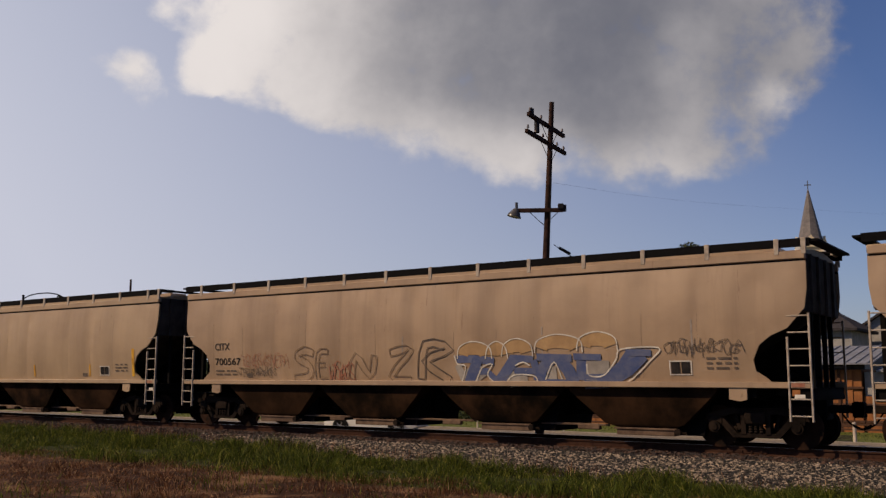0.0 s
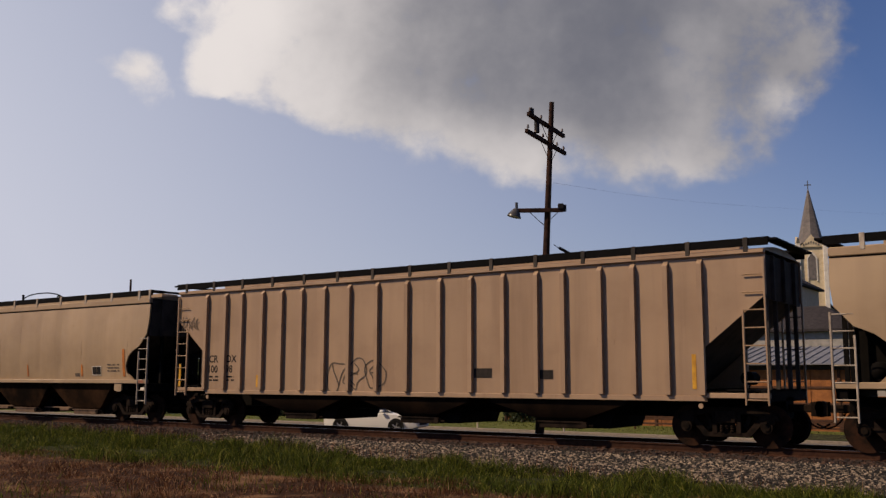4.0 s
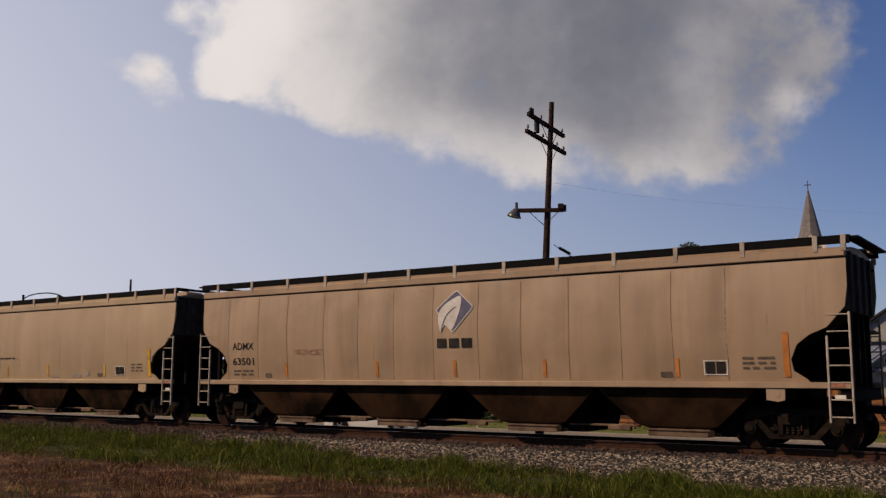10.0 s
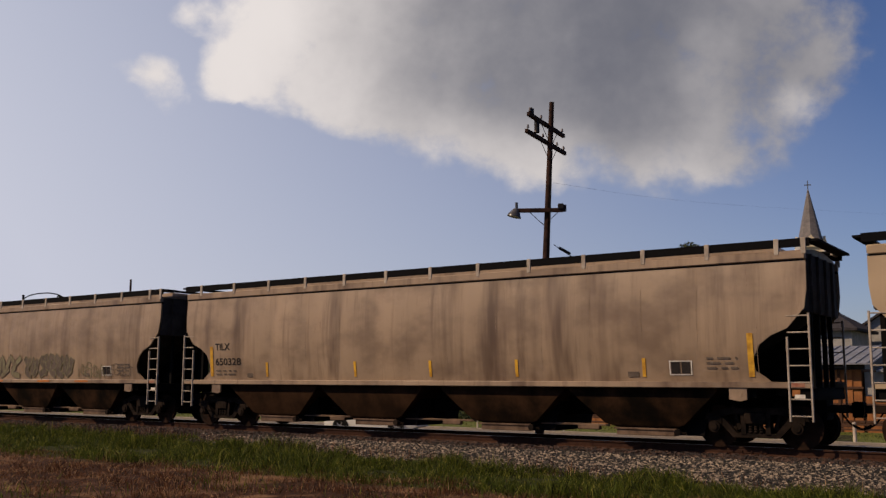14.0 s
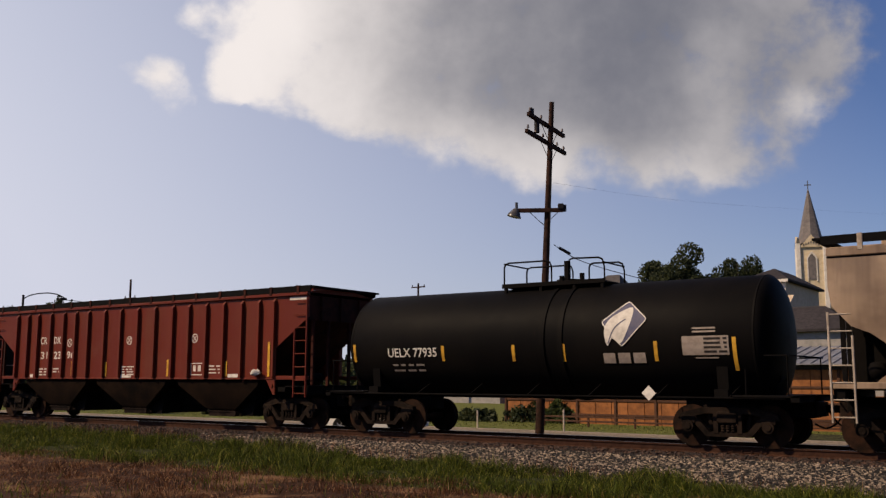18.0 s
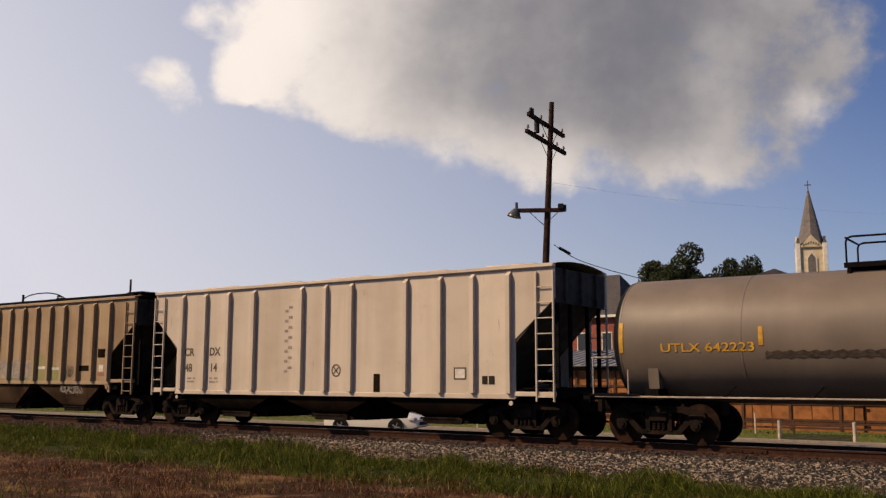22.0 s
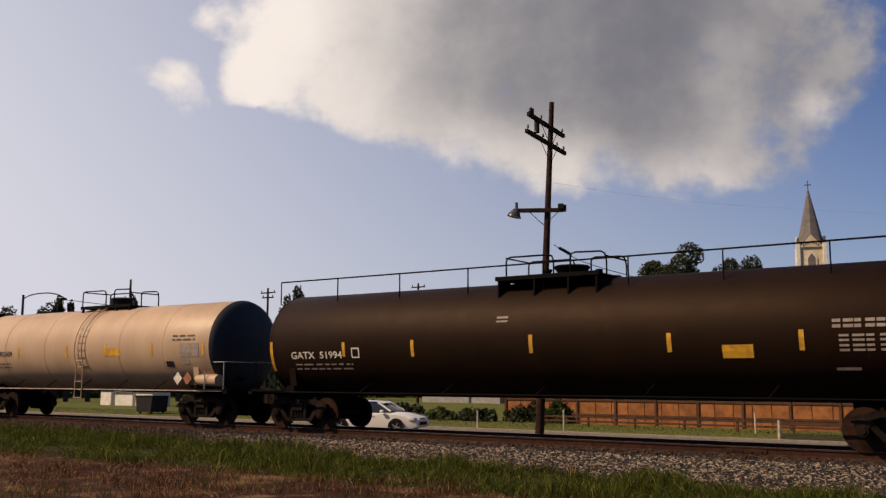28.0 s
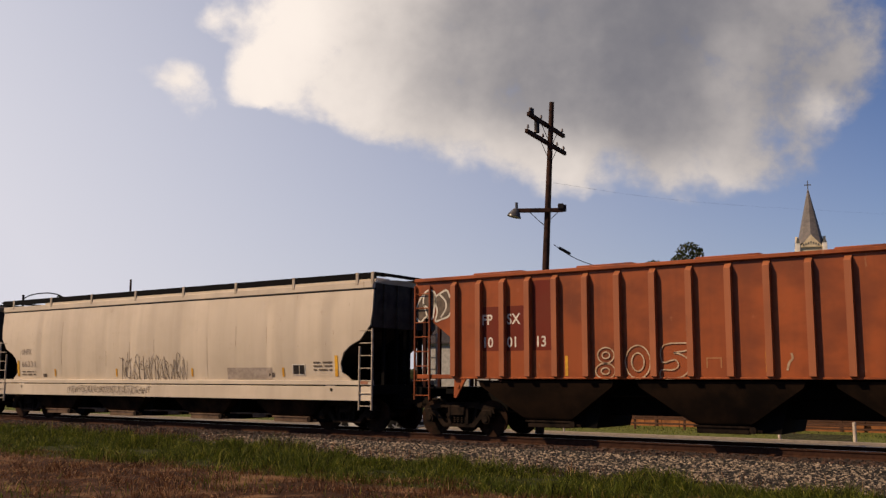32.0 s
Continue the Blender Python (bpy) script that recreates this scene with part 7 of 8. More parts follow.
for x in (-1.36, 1.34):
    for s in (-1, 1):
        wt = MB().lathe([(-0.10, 0.22), (-0.10, 0.30), (-0.07, 0.33), (0.07, 0.33), (0.10, 0.30), (0.10, 0.22)], "y", cy=s * 0.80, cz=0.33, cx=x, n=24)
        w = part("wheel", wt, M_TYRE, sedan, "black tyre on an alloy rim")
        rim = MB().lathe([(-0.02, 0.05), (-0.02, 0.20), (0.02, 0.225), (0.04, 0.225)], "y", cy=s * 0.84, cz=0.33, cx=x, n=20)
        for k in range(5):
            a = 2 * math.pi * k / 5
            rim.cyl((x, s * 0.895, 0.33), (x + 0.2 * math.cos(a), s * 0.895, 0.33 + 0.2 * math.sin(a)), 0.03, 6)
        part("rim", rim, M_RIM, w)
        ar = MB().lathe([(0.0, 0.34), (0.0, 0.385), (0.03, 0.385), (0.03, 0.34)], "y", cy=s * 0.885 - 0.015, cz=0.34, cx=x, n=28)
        part("wheel_arch", ar, M_TYRE, sedan)
for s in (-1, 1):
    part("headlight", MB().box(1.92, 2.20, s * 0.68 - 0.17, s * 0.68 + 0.17, 0.62, 0.76, 0.03), M_LIGHT, sedan, "clear headlight lens")
    part("tail_light", MB().box(-2.27, -2.02, s * 0.70 - 0.14, s * 0.70 + 0.14, 0.72, 0.92, 0.03), M_TAIL, sedan, "red tail light lens")
    part("mirror", MB().box(0.62, 0.80, s * 0.98 - 0.09, s * 0.98 + 0.09, 0.95, 1.08, 0.03), M_CARPAINT, sedan)
    for x in (-0.85, 0.20):
        part("door_handle", MB().box(x - 0.09, x + 0.09, s * 0.90 - 0.02, s * 0.90 + 0.02, 0.80, 0.83, 0.008), M_CARPAINT, sedan)
    part("sill_trim", MB().box(-1.0, 1.0, s * 0.86 - 0.03, s * 0.86 + 0.03, 0.20, 0.27, 0.01), M_TYRE, sedan)
part("grille", MB().box(2.10, 2.30, -0.45, 0.45, 0.40, 0.58, 0.03), M_TYRE, sedan, "black lower grille")
part("upper_grille", MB().box(2.16, 2.27, -0.28, 0.28, 0.64, 0.73, 0.02), M_TYRE, sedan)


# ---- roadside barrier, rails and posts ----
M_POST = plain("pale_post_paint", (0.50, 0.42, 0.34), (0.30, 0.24, 0.19), 6, 0.8)
M_BROWNRAIL = plain("brown_fence_timber", (0.085, 0.040, 0.022), (0.045, 0.022, 0.013), 5, 0.9)
M_MESH = plain("dark_wire_mesh", (0.05, 0.05, 0.035), (0.025, 0.025, 0.018), 14, 0.9)
barrier = thing("roadside_barrier", "low barrier of two pale posts with a dark panel", "barrier", at=pose(-11.05, 16.75, -0.97))
for x in (0.0, 2.85):
    part("post", MB().cyl((x, 0, 0), (x, 0, 0.86), 0.07, 10), M_POST, barrier)
part("top_rail", MB().box(0.05, 2.8, -0.03, 0.03, 0.66, 0.74, 0.01), M_BROWNRAIL, barrier)
for k in range(6):
    part("panel_slat", MB().box(0.1, 2.75, -0.015, 0.015, 0.04 + 0.055 * k, 0.085 + 0.055 * k), M_MESH, barrier)
for x, y, h in ((-21.1, 17.3, 1.12), (-26.5, 18.2, 0.95), (-13.6, 22.0, 1.0)):
    solid("marker_post", MB().cyl((x, y, -1.0), (x, y, -1.0 + h), 0.045, 8), M_POST, "thin white marker post on the verge", "post", "marker posts")
fence = thing("timber_rail_fence", "long low brown timber rail fence on the verge", "fence", at=pose(-25, 22.5, -0.95))
for k in range(8):
    part("post", MB().box(k * 2.6 - 0.05, k * 2.6 + 0.05, -0.05, 0.05, 0, 0.62, 0.01), M_BROWNRAIL, fence)
for z in (0.30, 0.52):
    part("rail", MB().box(-0.1, 18.4, -0.08, -0.045, z - 0.045, z + 0.045, 0.01), M_BROWNRAIL, fence)


# ---- buildings across the road ----
M_ORWALL = plain("orange_stained_boards", (0.30, 0.115, 0.034), (0.15, 0.056, 0.018), 2.2, 0.8)
M_METAL = plain("galvanised_roofing", (0.20, 0.20, 0.215), (0.12, 0.12, 0.13), 2.5, 0.55, 0.1)
M_DARKROOF = plain("dark_roof_shingle", (0.045, 0.040, 0.042), (0.025, 0.022, 0.024), 4, 0.9)
M_WHITEWALL = plain("white_clapboard", (0.66, 0.62, 0.56), (0.52, 0.48, 0.42), 2.0, 0.8)
M_GREYWALL = plain("grey_siding", (0.30, 0.28, 0.26), (0.20, 0.19, 0.18), 2.0, 0.85)
M_REDWALL = plain("red_brick_wall", (0.26, 0.075, 0.05), (0.17, 0.05, 0.035), 3.0, 0.85)
M_CREAMWALL = plain("cream_clapboard", (0.52, 0.42, 0.31), (0.42, 0.33, 0.24), 2.0, 0.8)
M_SLATEROOF = plain("grey_shingle_roof", (0.075, 0.068, 0.066), (0.045, 0.040, 0.040), 4, 0.9)
M_PANE, nn, ll, pp = nodes_of("dark_window_pane")
pp.inputs["Base Color"].default_value = (0.02, 0.022, 0.026, 1)
pp.inputs["Roughness"].default_value = 0.08

shed = thing("lumber_shed", "long low orange board shed with a galvanised roof", "shed", at=pose(-29.5, 26.0, -1.0))
part("wall", MB().box(0, 19.8, 0.05, 8, 0, 3.05), M_ORWALL, shed)
for z in (0.55, 1.35, 2.15):
    part("rail", MB().box(-0.1, 19.9, -0.05, 0.0, z - 0.06, z + 0.06, 0.01), M_BROWNRAIL, shed)
pm = MB().box(0, 0.94, 0.0, 0.05, 0.02, 3.0, 0.008).mesh("wall_board")
pm.materials.append(M_ORWALL)
for k in range(20):
    part("wall_board", pm, None, shed, at=pose(0.03 + 0.97 * k, 0, 0))
for k in range(9):
    part("post", MB().box(2.35 * k - 0.07, 2.35 * k + 0.07, -0.08, 0.0, 0, 3.05, 0.01), M_BROWNRAIL, shed)
# Dark band stands for the shaded gap under the eave
part("dark_lintel", MB().box(-0.2, 20.0, -0.06, 0.02, 3.02, 3.28, 0.01), M_DARKROOF, shed)
part("roof", MB().prism_x([(-0.6, 3.25), (-0.6, 3.30), (6.0, 4.35), (6.0, 4.28)], -0.4, 20.4), M_METAL, shed, "ribbed galvanised metal roof")
seam = MB().prism_x([(-0.6, 3.30), (-0.6, 3.35), (6.0, 4.40), (6.0, 4.35)], 0, 0.05).mesh("roof_rib")
seam.materials.append(M_METAL)
for k in range(41):
    part("roof_rib", seam, None, shed, at=pose(-0.4 + 0.515 * k, 0, 0))
for x, z in ((10.4, 2.3), (11.9, 2.3)):
    wd = part("shed_hatch", MB().box(x, x + 1.1, -0.03, 0.0, z - 0.65, z + 0.65, 0.01), M_WHITEWALL, shed, "pale boarded hatch")
    for k in range(3):
        part("hatch_rail", MB().box(x, x + 1.1, -0.05, -0.03, z - 0.5 + 0.45 * k, z - 0.4 + 0.45 * k), M_BROWNRAIL, wd)
part("annex", MB().box(19.9, 29.2, 0.3, 7, 0, 2.9), M_GREYWALL, shed, "grey sheet-clad annex")
part("annex_boarding", MB().box(19.85, 29.2, 0.2, 0.296, 0, 1.75), M_ORWALL, shed, "orange boarding along the annex foot")
for k in range(5):
    part("post", MB().box(20.9 + 2.0 * k - 0.06, 20.9 + 2.0 * k + 0.06, 0.13, 0.2, 0, 1.75, 0.01), M_BROWNRAIL, shed)
for z in (0.55, 1.35):
    part("rail", MB().box(19.9, 29.2, 0.14, 0.2, z - 0.06, z + 0.06, 0.01), M_BROWNRAIL, shed)
part("annex_roof", MB().prism_x([(0.0, 2.9), (0.0, 3.0), (7.2, 3.9), (7.2, 3.8)], 20.5, 29.4), M_METAL, shed)


def gable_house(name, label, x0, x1, y0, y1, z0, eave, ridge, wall, roof, along="y", windows=()):
    """Pitched-roof house; the ridge runs along y or x."""
    h = thing(name, label, "house")
    part("wall", MB().box(x0, x1, y0, y1, z0, eave), wall, h)
    cx, cy = (x0 + x1) / 2, (y0 + y1) / 2
    if along == "y":
        part("gable", MB().prism([(x0, eave), (x1, eave), (cx, ridge)], y0, y0 + 0.2), wall, h)
        for s, xe in ((-1, x0), (1, x1)):
            dx, dz = xe + s * 0.4 - cx, eave - 0.2 - ridge
            part("roof", MB().prism([(cx, ridge), (cx, ridge + 0.18), (cx + dx, ridge + dz + 0.18), (cx + dx, ridge + dz)], y0 - 0.4, y1 + 0.4), roof, h)
    else:
        part("gable", MB().prism_x([(y0, eave), (y1, eave), (cy, ridge)], x1 - 0.2, x1), wall, h)
        for s, ye in ((-1, y0), (1, y1)):
            dy, dz = ye + s * 0.4 - cy, eave - 0.2 - ridge
            part("roof", MB().prism_x([(cy, ridge), (cy, ridge + 0.18), (cy + dy, ridge + dz + 0.18), (cy + dy, ridge + dz)], x0 - 0.4, x1 + 0.4), roof, h)
    for x, z, w, hh in windows:
        fr = part("window", MB().box(x - w / 2 - 0.1, x + w / 2 + 0.1, y0 - 0.06, y0, z - 0.1, z + hh + 0.1, 0.01), M_WHITEWALL, h)
        part("pane", MB().box(x - w / 2, x + w / 2, y0 - 0.08, y0 - 0.05, z, z + hh), M_PANE, fr)
    return h


def hip_house(label, x0, x1, y0, y1, z0, eave, ra, rb, ridge, wall, roof, trim=None, windows=()):
    """House under a hipped roof whose short ridge runs from ra to rb, both (x, y)."""
    h = thing("house", label, "house")
    part("wall", MB().box(x0, x1, y0, y1, z0, eave), wall, h)
    o = 0.45
    rf = MB()
    corners = [(x0 - o, y0 - o), (x1 + o, y0 - o), (x1 + o, y1 + o), (x0 - o, y1 + o)]
    rf.add([(x, y, eave - 0.12) for x, y in corners] + [(x, y, eave + 0.06) for x, y in corners] + [(*ra, ridge), (*rb, ridge)],
           [(0, 1, 5, 4), (1, 2, 6, 5), (2, 3, 7, 6), (3, 0, 4, 7), (0, 3, 2, 1), (4, 5, 9, 8), (5, 6, 9), (6, 7, 8, 9), (7, 4, 8)] if abs(ra[1] - rb[1]) < abs(ra[0] - rb[0]) else
           [(0, 1, 5, 4), (1, 2, 6, 5), (2, 3, 7, 6), (3, 0, 4, 7), (0, 3, 2, 1), (4, 5, 8), (5, 6, 9, 8), (6, 7, 9), (7, 4, 8, 9)])
    part("roof", rf, roof, h, smooth=0)
    if trim is not None:
        part("eave_trim", MB().box(x0 - o - 0.03, x1 + o + 0.03, y0 - o - 0.05, y0 - o, eave - 0.22, eave + 0.02), trim, h)
        for x in (x0, x1):
            part("corner_board", MB().box(x - 0.14, x + 0.14, y0 - 0.05, y0 + 0.10, z0, eave - 0.1), trim, h)
    for x, z, w, hh in windows:
        fr = part("window", MB().box(x - w / 2 - 0.1, x + w / 2 + 0.1, y0 - 0.06, y0, z - 0.1, z + hh + 0.1, 0.01), M_WHITEWALL, h)
        part("pane", MB().box(x - w / 2, x + w / 2, y0 - 0.08, y0 - 0.05, z, z + hh), M_PANE, fr)
    return h


hip_house("red house with white trim under a grey hipped roof", -45.0, -37.6, 60, 70, -1.0, 7.6, (-41.0, 65), (-39.6, 65), 12.0, M_REDWALL, M_SLATEROOF, M_WHITEWALL, ((-43.6, 4.0, 1.1, 1.9), (-41.3, 4.0, 1.1, 1.9), (-38.8, 4.0, 0.9, 1.9), (-43.0, 0.6, 1.1, 1.9)))
cream = hip_house("tall cream house under a dark hipped roof", -25.5, -22.2, 60, 72, -1.0, 10.05, (-23.8, 63), (-23.8, 69), 11.4, M_CREAMWALL, M_DARKROOF, M_WHITEWALL, ((-23.2, 9.0, 0.5, 0.7),))
part("porch_roof", MB().prism_x([(60.0, 8.55), (60.0, 8.70), (57.6, 7.35), (57.6, 7.22)], -24.8, -21.4), M_CREAMWALL, cream, "pale lean-to porch roof")
for x in (-24.5, -21.8):
    part("porch_post", MB().box(x - 0.09, x + 0.09, 57.8, 57.98, -1.0, 7.3, 0.02), M_WHITEWALL, cream)
hip_house("low grey house under a broad black hipped roof", -21.6, -14.2, 46.5, 53, -1.0, 5.0, (-18.9, 49.8), (-16.6, 49.8), 6.9, M_GREYWALL, M_DARKROOF, None, ((-20.0, 1.5, 1.0, 1.4), (-17.5, 1.5, 1.0, 1.4)))
gable_house("house", "dark-roofed house at the roadside", -16.2, -8.0, 54, 62, -1.0, 4.6, 7.4, M_GREYWALL, M_DARKROOF, "y", ((-13.0, 1.5, 1.0, 1.6),))
gable_house("house", "dull grey cottage behind the verge trees", -62, -52, 62, 70, -1.0, 5.5, 8.2, M_GREYWALL, M_DARKROOF, "x")

# ---- church ----
M_CREAM = plain("cream_stone", (0.60, 0.50, 0.34), (0.46, 0.37, 0.24), 1.5, 0.85)
M_SLATE = plain("grey_slate", (0.17, 0.15, 0.14), (0.10, 0.09, 0.09), 2.5, 0.8)
M_COPPER = plain("dark_copper", (0.10, 0.10, 0.09), (0.05, 0.05, 0.05), 3, 0.6)
church = thing("church", "cream stone church with a slender slate spire", "church", at=pose(-30.35, 103.9, -1.0, 0, 0, 16))
part("tower", MB().box(-1.62, 1.62, -1.62, 1.62, 0, 19.6), M_CREAM, church)
for sx in (-1, 1):
    for sy in (-1, 1):
        part("buttress", MB().box(sx * 1.62 - 0.28, sx * 1.62 + 0.28, sy * 1.62 - 0.28, sy * 1.62 + 0.28, 0, 19.9, 0.04), M_WHITEWALL, church)
        pn = MB().cyl((sx * 1.62, sy * 1.62, 19.9), (sx * 1.62, sy * 1.62, 20.7), 0.38, 4, 0.04)
        part("pinnacle", pn, M_COPPER, church)
for k in range(4):
    g = part("gable", MB().prism([(-1.4, 19.4), (1.4, 19.4), (0.0, 21.0)], -1.85, -1.5), M_CREAM, church, at=pose(0, 0, 0, 0, 0, 90 * k))
    arch = [(-0.42, 15.2), (0.42, 15.2)] + [(0.42 * math.cos(a), 17.9 + 0.55 * math.sin(a)) for a in [math.pi * j / 8 for j in range(9)]]
    part("belfry_window", MB().prism(arch, -1.70, -1.60), M_SLATE, church, "arched louvred belfry window", at=pose(0, 0, 0, 0, 0, 90 * k))
    big = [(-0.62, 15.0), (-0.48, 15.0), (-0.48, 17.9), (0.0, 18.65), (0.48, 17.9), (0.48, 15.0), (0.62, 15.0), (0.62, 18.0), (0.0, 18.9), (-0.62, 18.0)]
    part("window_surround", MB().prism(big, -1.74, -1.62), M_WHITEWALL, church, at=pose(0, 0, 0, 0, 0, 90 * k))
    for j in range(7):
        part("dentil", MB().box(-1.0 + 0.3 * j, -0.86 + 0.3 * j, -1.90, -1.84, 19.55 + 0.35 * (1 - abs(j - 3) / 3), 19.8 + 0.35 * (1 - abs(j - 3) / 3)), M_COPPER, church, at=pose(0, 0, 0, 0, 0, 90 * k))
sp = MB().cyl((0, 0, 20.0), (0, 0, 27.2), 1.62, 8, 0.07)
part("spire", sp, M_SLATE, church, "eight-sided slate spire")
cr = MB().box(-0.05, 0.05, -0.05, 0.05, 27.0, 28.4)
cr.box(-0.42, 0.42, -0.05, 0.05, 27.75, 27.87)
part("cross", cr, M_COPPER, church)
part("nave", MB().box(-4.2, 4.2, 1.5, 26, 0, 9.5), M_CREAM, church)
for s in (-1, 1):
    part("nave_roof", MB().prism([(0, 14.4), (0, 14.6), (s * 4.8, 9.3), (s * 4.8, 9.1)], 1.2, 26.4), M_SLATE, church)
part("nave_gable", MB().prism([(-4.2, 9.5), (4.2, 9.5), (0, 14.3)], 1.3, 1.6), M_CREAM, church)

# ---- trees, bushes and distance ----
M_BARK = plain("tree_bark", (0.06, 0.045, 0.035), (0.03, 0.024, 0.02), 6, 0.95)
M_LEAF = blade_material("tree_leaf", (0.030, 0.045, 0.014), (0.075, 0.095, 0.030), (0.12, 0.12, 0.045))
M_LEAFDARK = blade_material("dark_tree_leaf", (0.018, 0.026, 0.012), (0.045, 0.055, 0.022), (0.07, 0.075, 0.03))


def tree(x, y, z0, h, rx, rz, seed, leaf=0.45, count=2600, mat=None, label="leafy broad-crowned tree behind the houses", pointed=False):
    rnd = np.random.RandomState(seed)
    t = thing("tree", label, "tree", "trees", at=pose(x, y, z0))
    tr = MB()
    hb = h - 2 * rz * 0.75
    tr.cyl((0, 0, 0), (0.1, 0, hb), 0.28, 8, 0.18)
    tips = []
    for k in range(9):
        a = 2 * math.pi * k / 9 + rnd.uniform(-0.3, 0.3)
        r = rx * rnd.uniform(0.35, 0.8)
        q = (r * math.cos(a), r * math.sin(a), hb + rz * rnd.uniform(0.3, 1.3))
        tr.cyl((0.1, 0, hb * rnd.uniform(0.75, 1.0)), q, 0.12, 6, 0.03)
        tips.append(q)
    part("trunk", tr, M_BARK, t)
    cz = h - rz
    nb = 26
    cen = []
    while len(cen) < nb:
        p = rnd.uniform(-1, 1, 3)
        if p @ p < 1:
            k = 1.0 if not pointed else max(0.15, (1 - p[2]) / 1.6)
            cen.append((p[0] * rx * 0.85 * k, p[1] * rx * 0.85 * k, cz + p[2] * rz * 0.88))
    cen = np.array(cen)
    idx = rnd.randint(0, nb, count)
    d = rnd.normal(0, 1, (count, 3))
    d /= np.linalg.norm(d, axis=1)[:, None]
    rad = rnd.uniform(0.55, 1.0, count)[:, None] * rnd.uniform(0.8, 1.2, nb)[idx][:, None]
    P = cen[idx] + d * rad * np.array([rx * 0.34, rx * 0.34, rz * 0.30])
    u = rnd.normal(0, 1, (count, 3))
    u /= np.linalg.norm(u, axis=1)[:, None]
    w = np.cross(u, rnd.normal(0, 1, (count, 3)))
    w /= np.linalg.norm(w, axis=1)[:, None]
    s = leaf * rnd.uniform(0.5, 1.0, count)[:, None]
    V = np.stack([P - u * s * 0.5, P + w * s * 0.32, P + u * s * 0.5, P - w * s * 0.32], 1).reshape(-1, 3)
    me = bpy.data.meshes.new("crown")
    me.from_pydata(V.tolist(), [], np.arange(count * 4).reshape(-1, 4).tolist())
    part("crown", me, mat or M_LEAF, t)
    return t


tree(-37.4, 75.5, -1.0, 16.9, 4.4, 4.6, 1, 0.42, 20000, M_LEAFDARK)
tree(-34.0, 79.0, -1.0, 15.0, 2.0, 3.5, 2, 0.42, 2000, M_LEAFDARK)
tree(-31.3, 77.5, -1.0, 15.9, 3.1, 3.9, 3, 0.38, 13000, M_LEAFDARK)
tree(-28.6, 84.0, -1.0, 14.2, 1.8, 3.0, 4, 0.40, 1800, M_LEAFDARK)
tree(-76.4, 56.6, -1.0, 13.0, 1.7, 3.6, 5, 0.40, 5000, M_LEAFDARK)
tree(-30.5, 66.0, -1.0, 9.5, 2.6, 3.0, 21, 0.36, 2600, M_LEAF, "rounded yard tree beside the houses")
tree(-33.0, 58.0, -1.0, 8.0, 2.2, 2.6, 22, 0.34, 2200, M_LEAFDARK, "rounded yard tree beside the houses")
for k, (x, y, h, r) in enumerate(((-97.5, 30.0, 10.0, 2.0), (-95.3, 32.8, 10.3, 1.6), (-93.2, 35.8, 10.5, 1.4), (-92.4, 36.9, 11.3, 1.0), (-91.7, 37.9, 10.8, 0.9), (-90.4, 39.7, 9.9, 0.8), (-89.4, 41.0, 9.9, 0.9), (-84.5, 47.0, 9.2, 0.8), (-99.5, 26.5, 9.4, 2.2))):
    tree(x, y, -1.0, h, r, 2.0 if r > 1.2 else 1.8, 30 + k, 0.4, 1300, M_LEAFDARK, "dark distant tree by the side street", pointed=r < 1.1)


def bush(x, y, z, rx, rz, seed, mat=None, count=900):
    rnd = np.random.RandomState(seed)
    d = rnd.normal(0, 1, (count, 3))
    d /= np.linalg.norm(d, axis=1)[:, None]
    d[:, 2] = np.abs(d[:, 2])
    lump = 0.75 + 0.25 * np.sin(d[:, 0] * 5 + seed) * np.cos(d[:, 1] * 4 + seed)
    P = d * (rnd.uniform(0.7, 1.0, count) * lump)[:, None] * np.array([rx, rx * 0.6, rz])
    u = rnd.normal(0, 1, (count, 3)) * 0.10
    w = rnd.normal(0, 1, (count, 3)) * 0.06
    V = np.stack([P - u, P + w, P + u, P - w], 1).reshape(-1, 3) + np.array([x, y, z])
    me = bpy.data.meshes.new("bush")
    me.from_pydata(V.tolist(), [], np.arange(count * 4).reshape(-1, 4).tolist())
    return solid("bush", me, mat or M_LEAFDARK, "low dark bush on the verge", "bush", "bushes", smooth=0)


for k, (x, y, rx, rz) in enumerate(((-34.0, 25.5, 1.8, 0.9), (-31.0, 25.2, 1.8, 1.0), (-28.0, 26.0, 1.8, 1.4), (-26.0, 25.8, 1.4, 1.6), (-37.0, 26.0, 1.8, 1.2), (-51.0, 22.5, 1.4, 1.2), (-48.6, 22.8, 1.6, 1.3), (-46.0, 23.5, 1.8, 1.4), (-42.5, 24.5, 1.9, 1.3), (-39.5, 25.5, 1.8, 1.3), (-66.0, 33.0, 2.0, 1.2), (-60.0, 32.0, 1.6, 1.0), (-20.0, 45.0, 3.0, 2.5), (-28.0, 47.0, 3.2, 3.0), (-34.0, 46.0, 3.0, 2.8))):
    bush(x, y, -1.0, rx, rz, k + 1, M_LEAF if k % 3 == 0 else M_LEAFDARK, 1100)

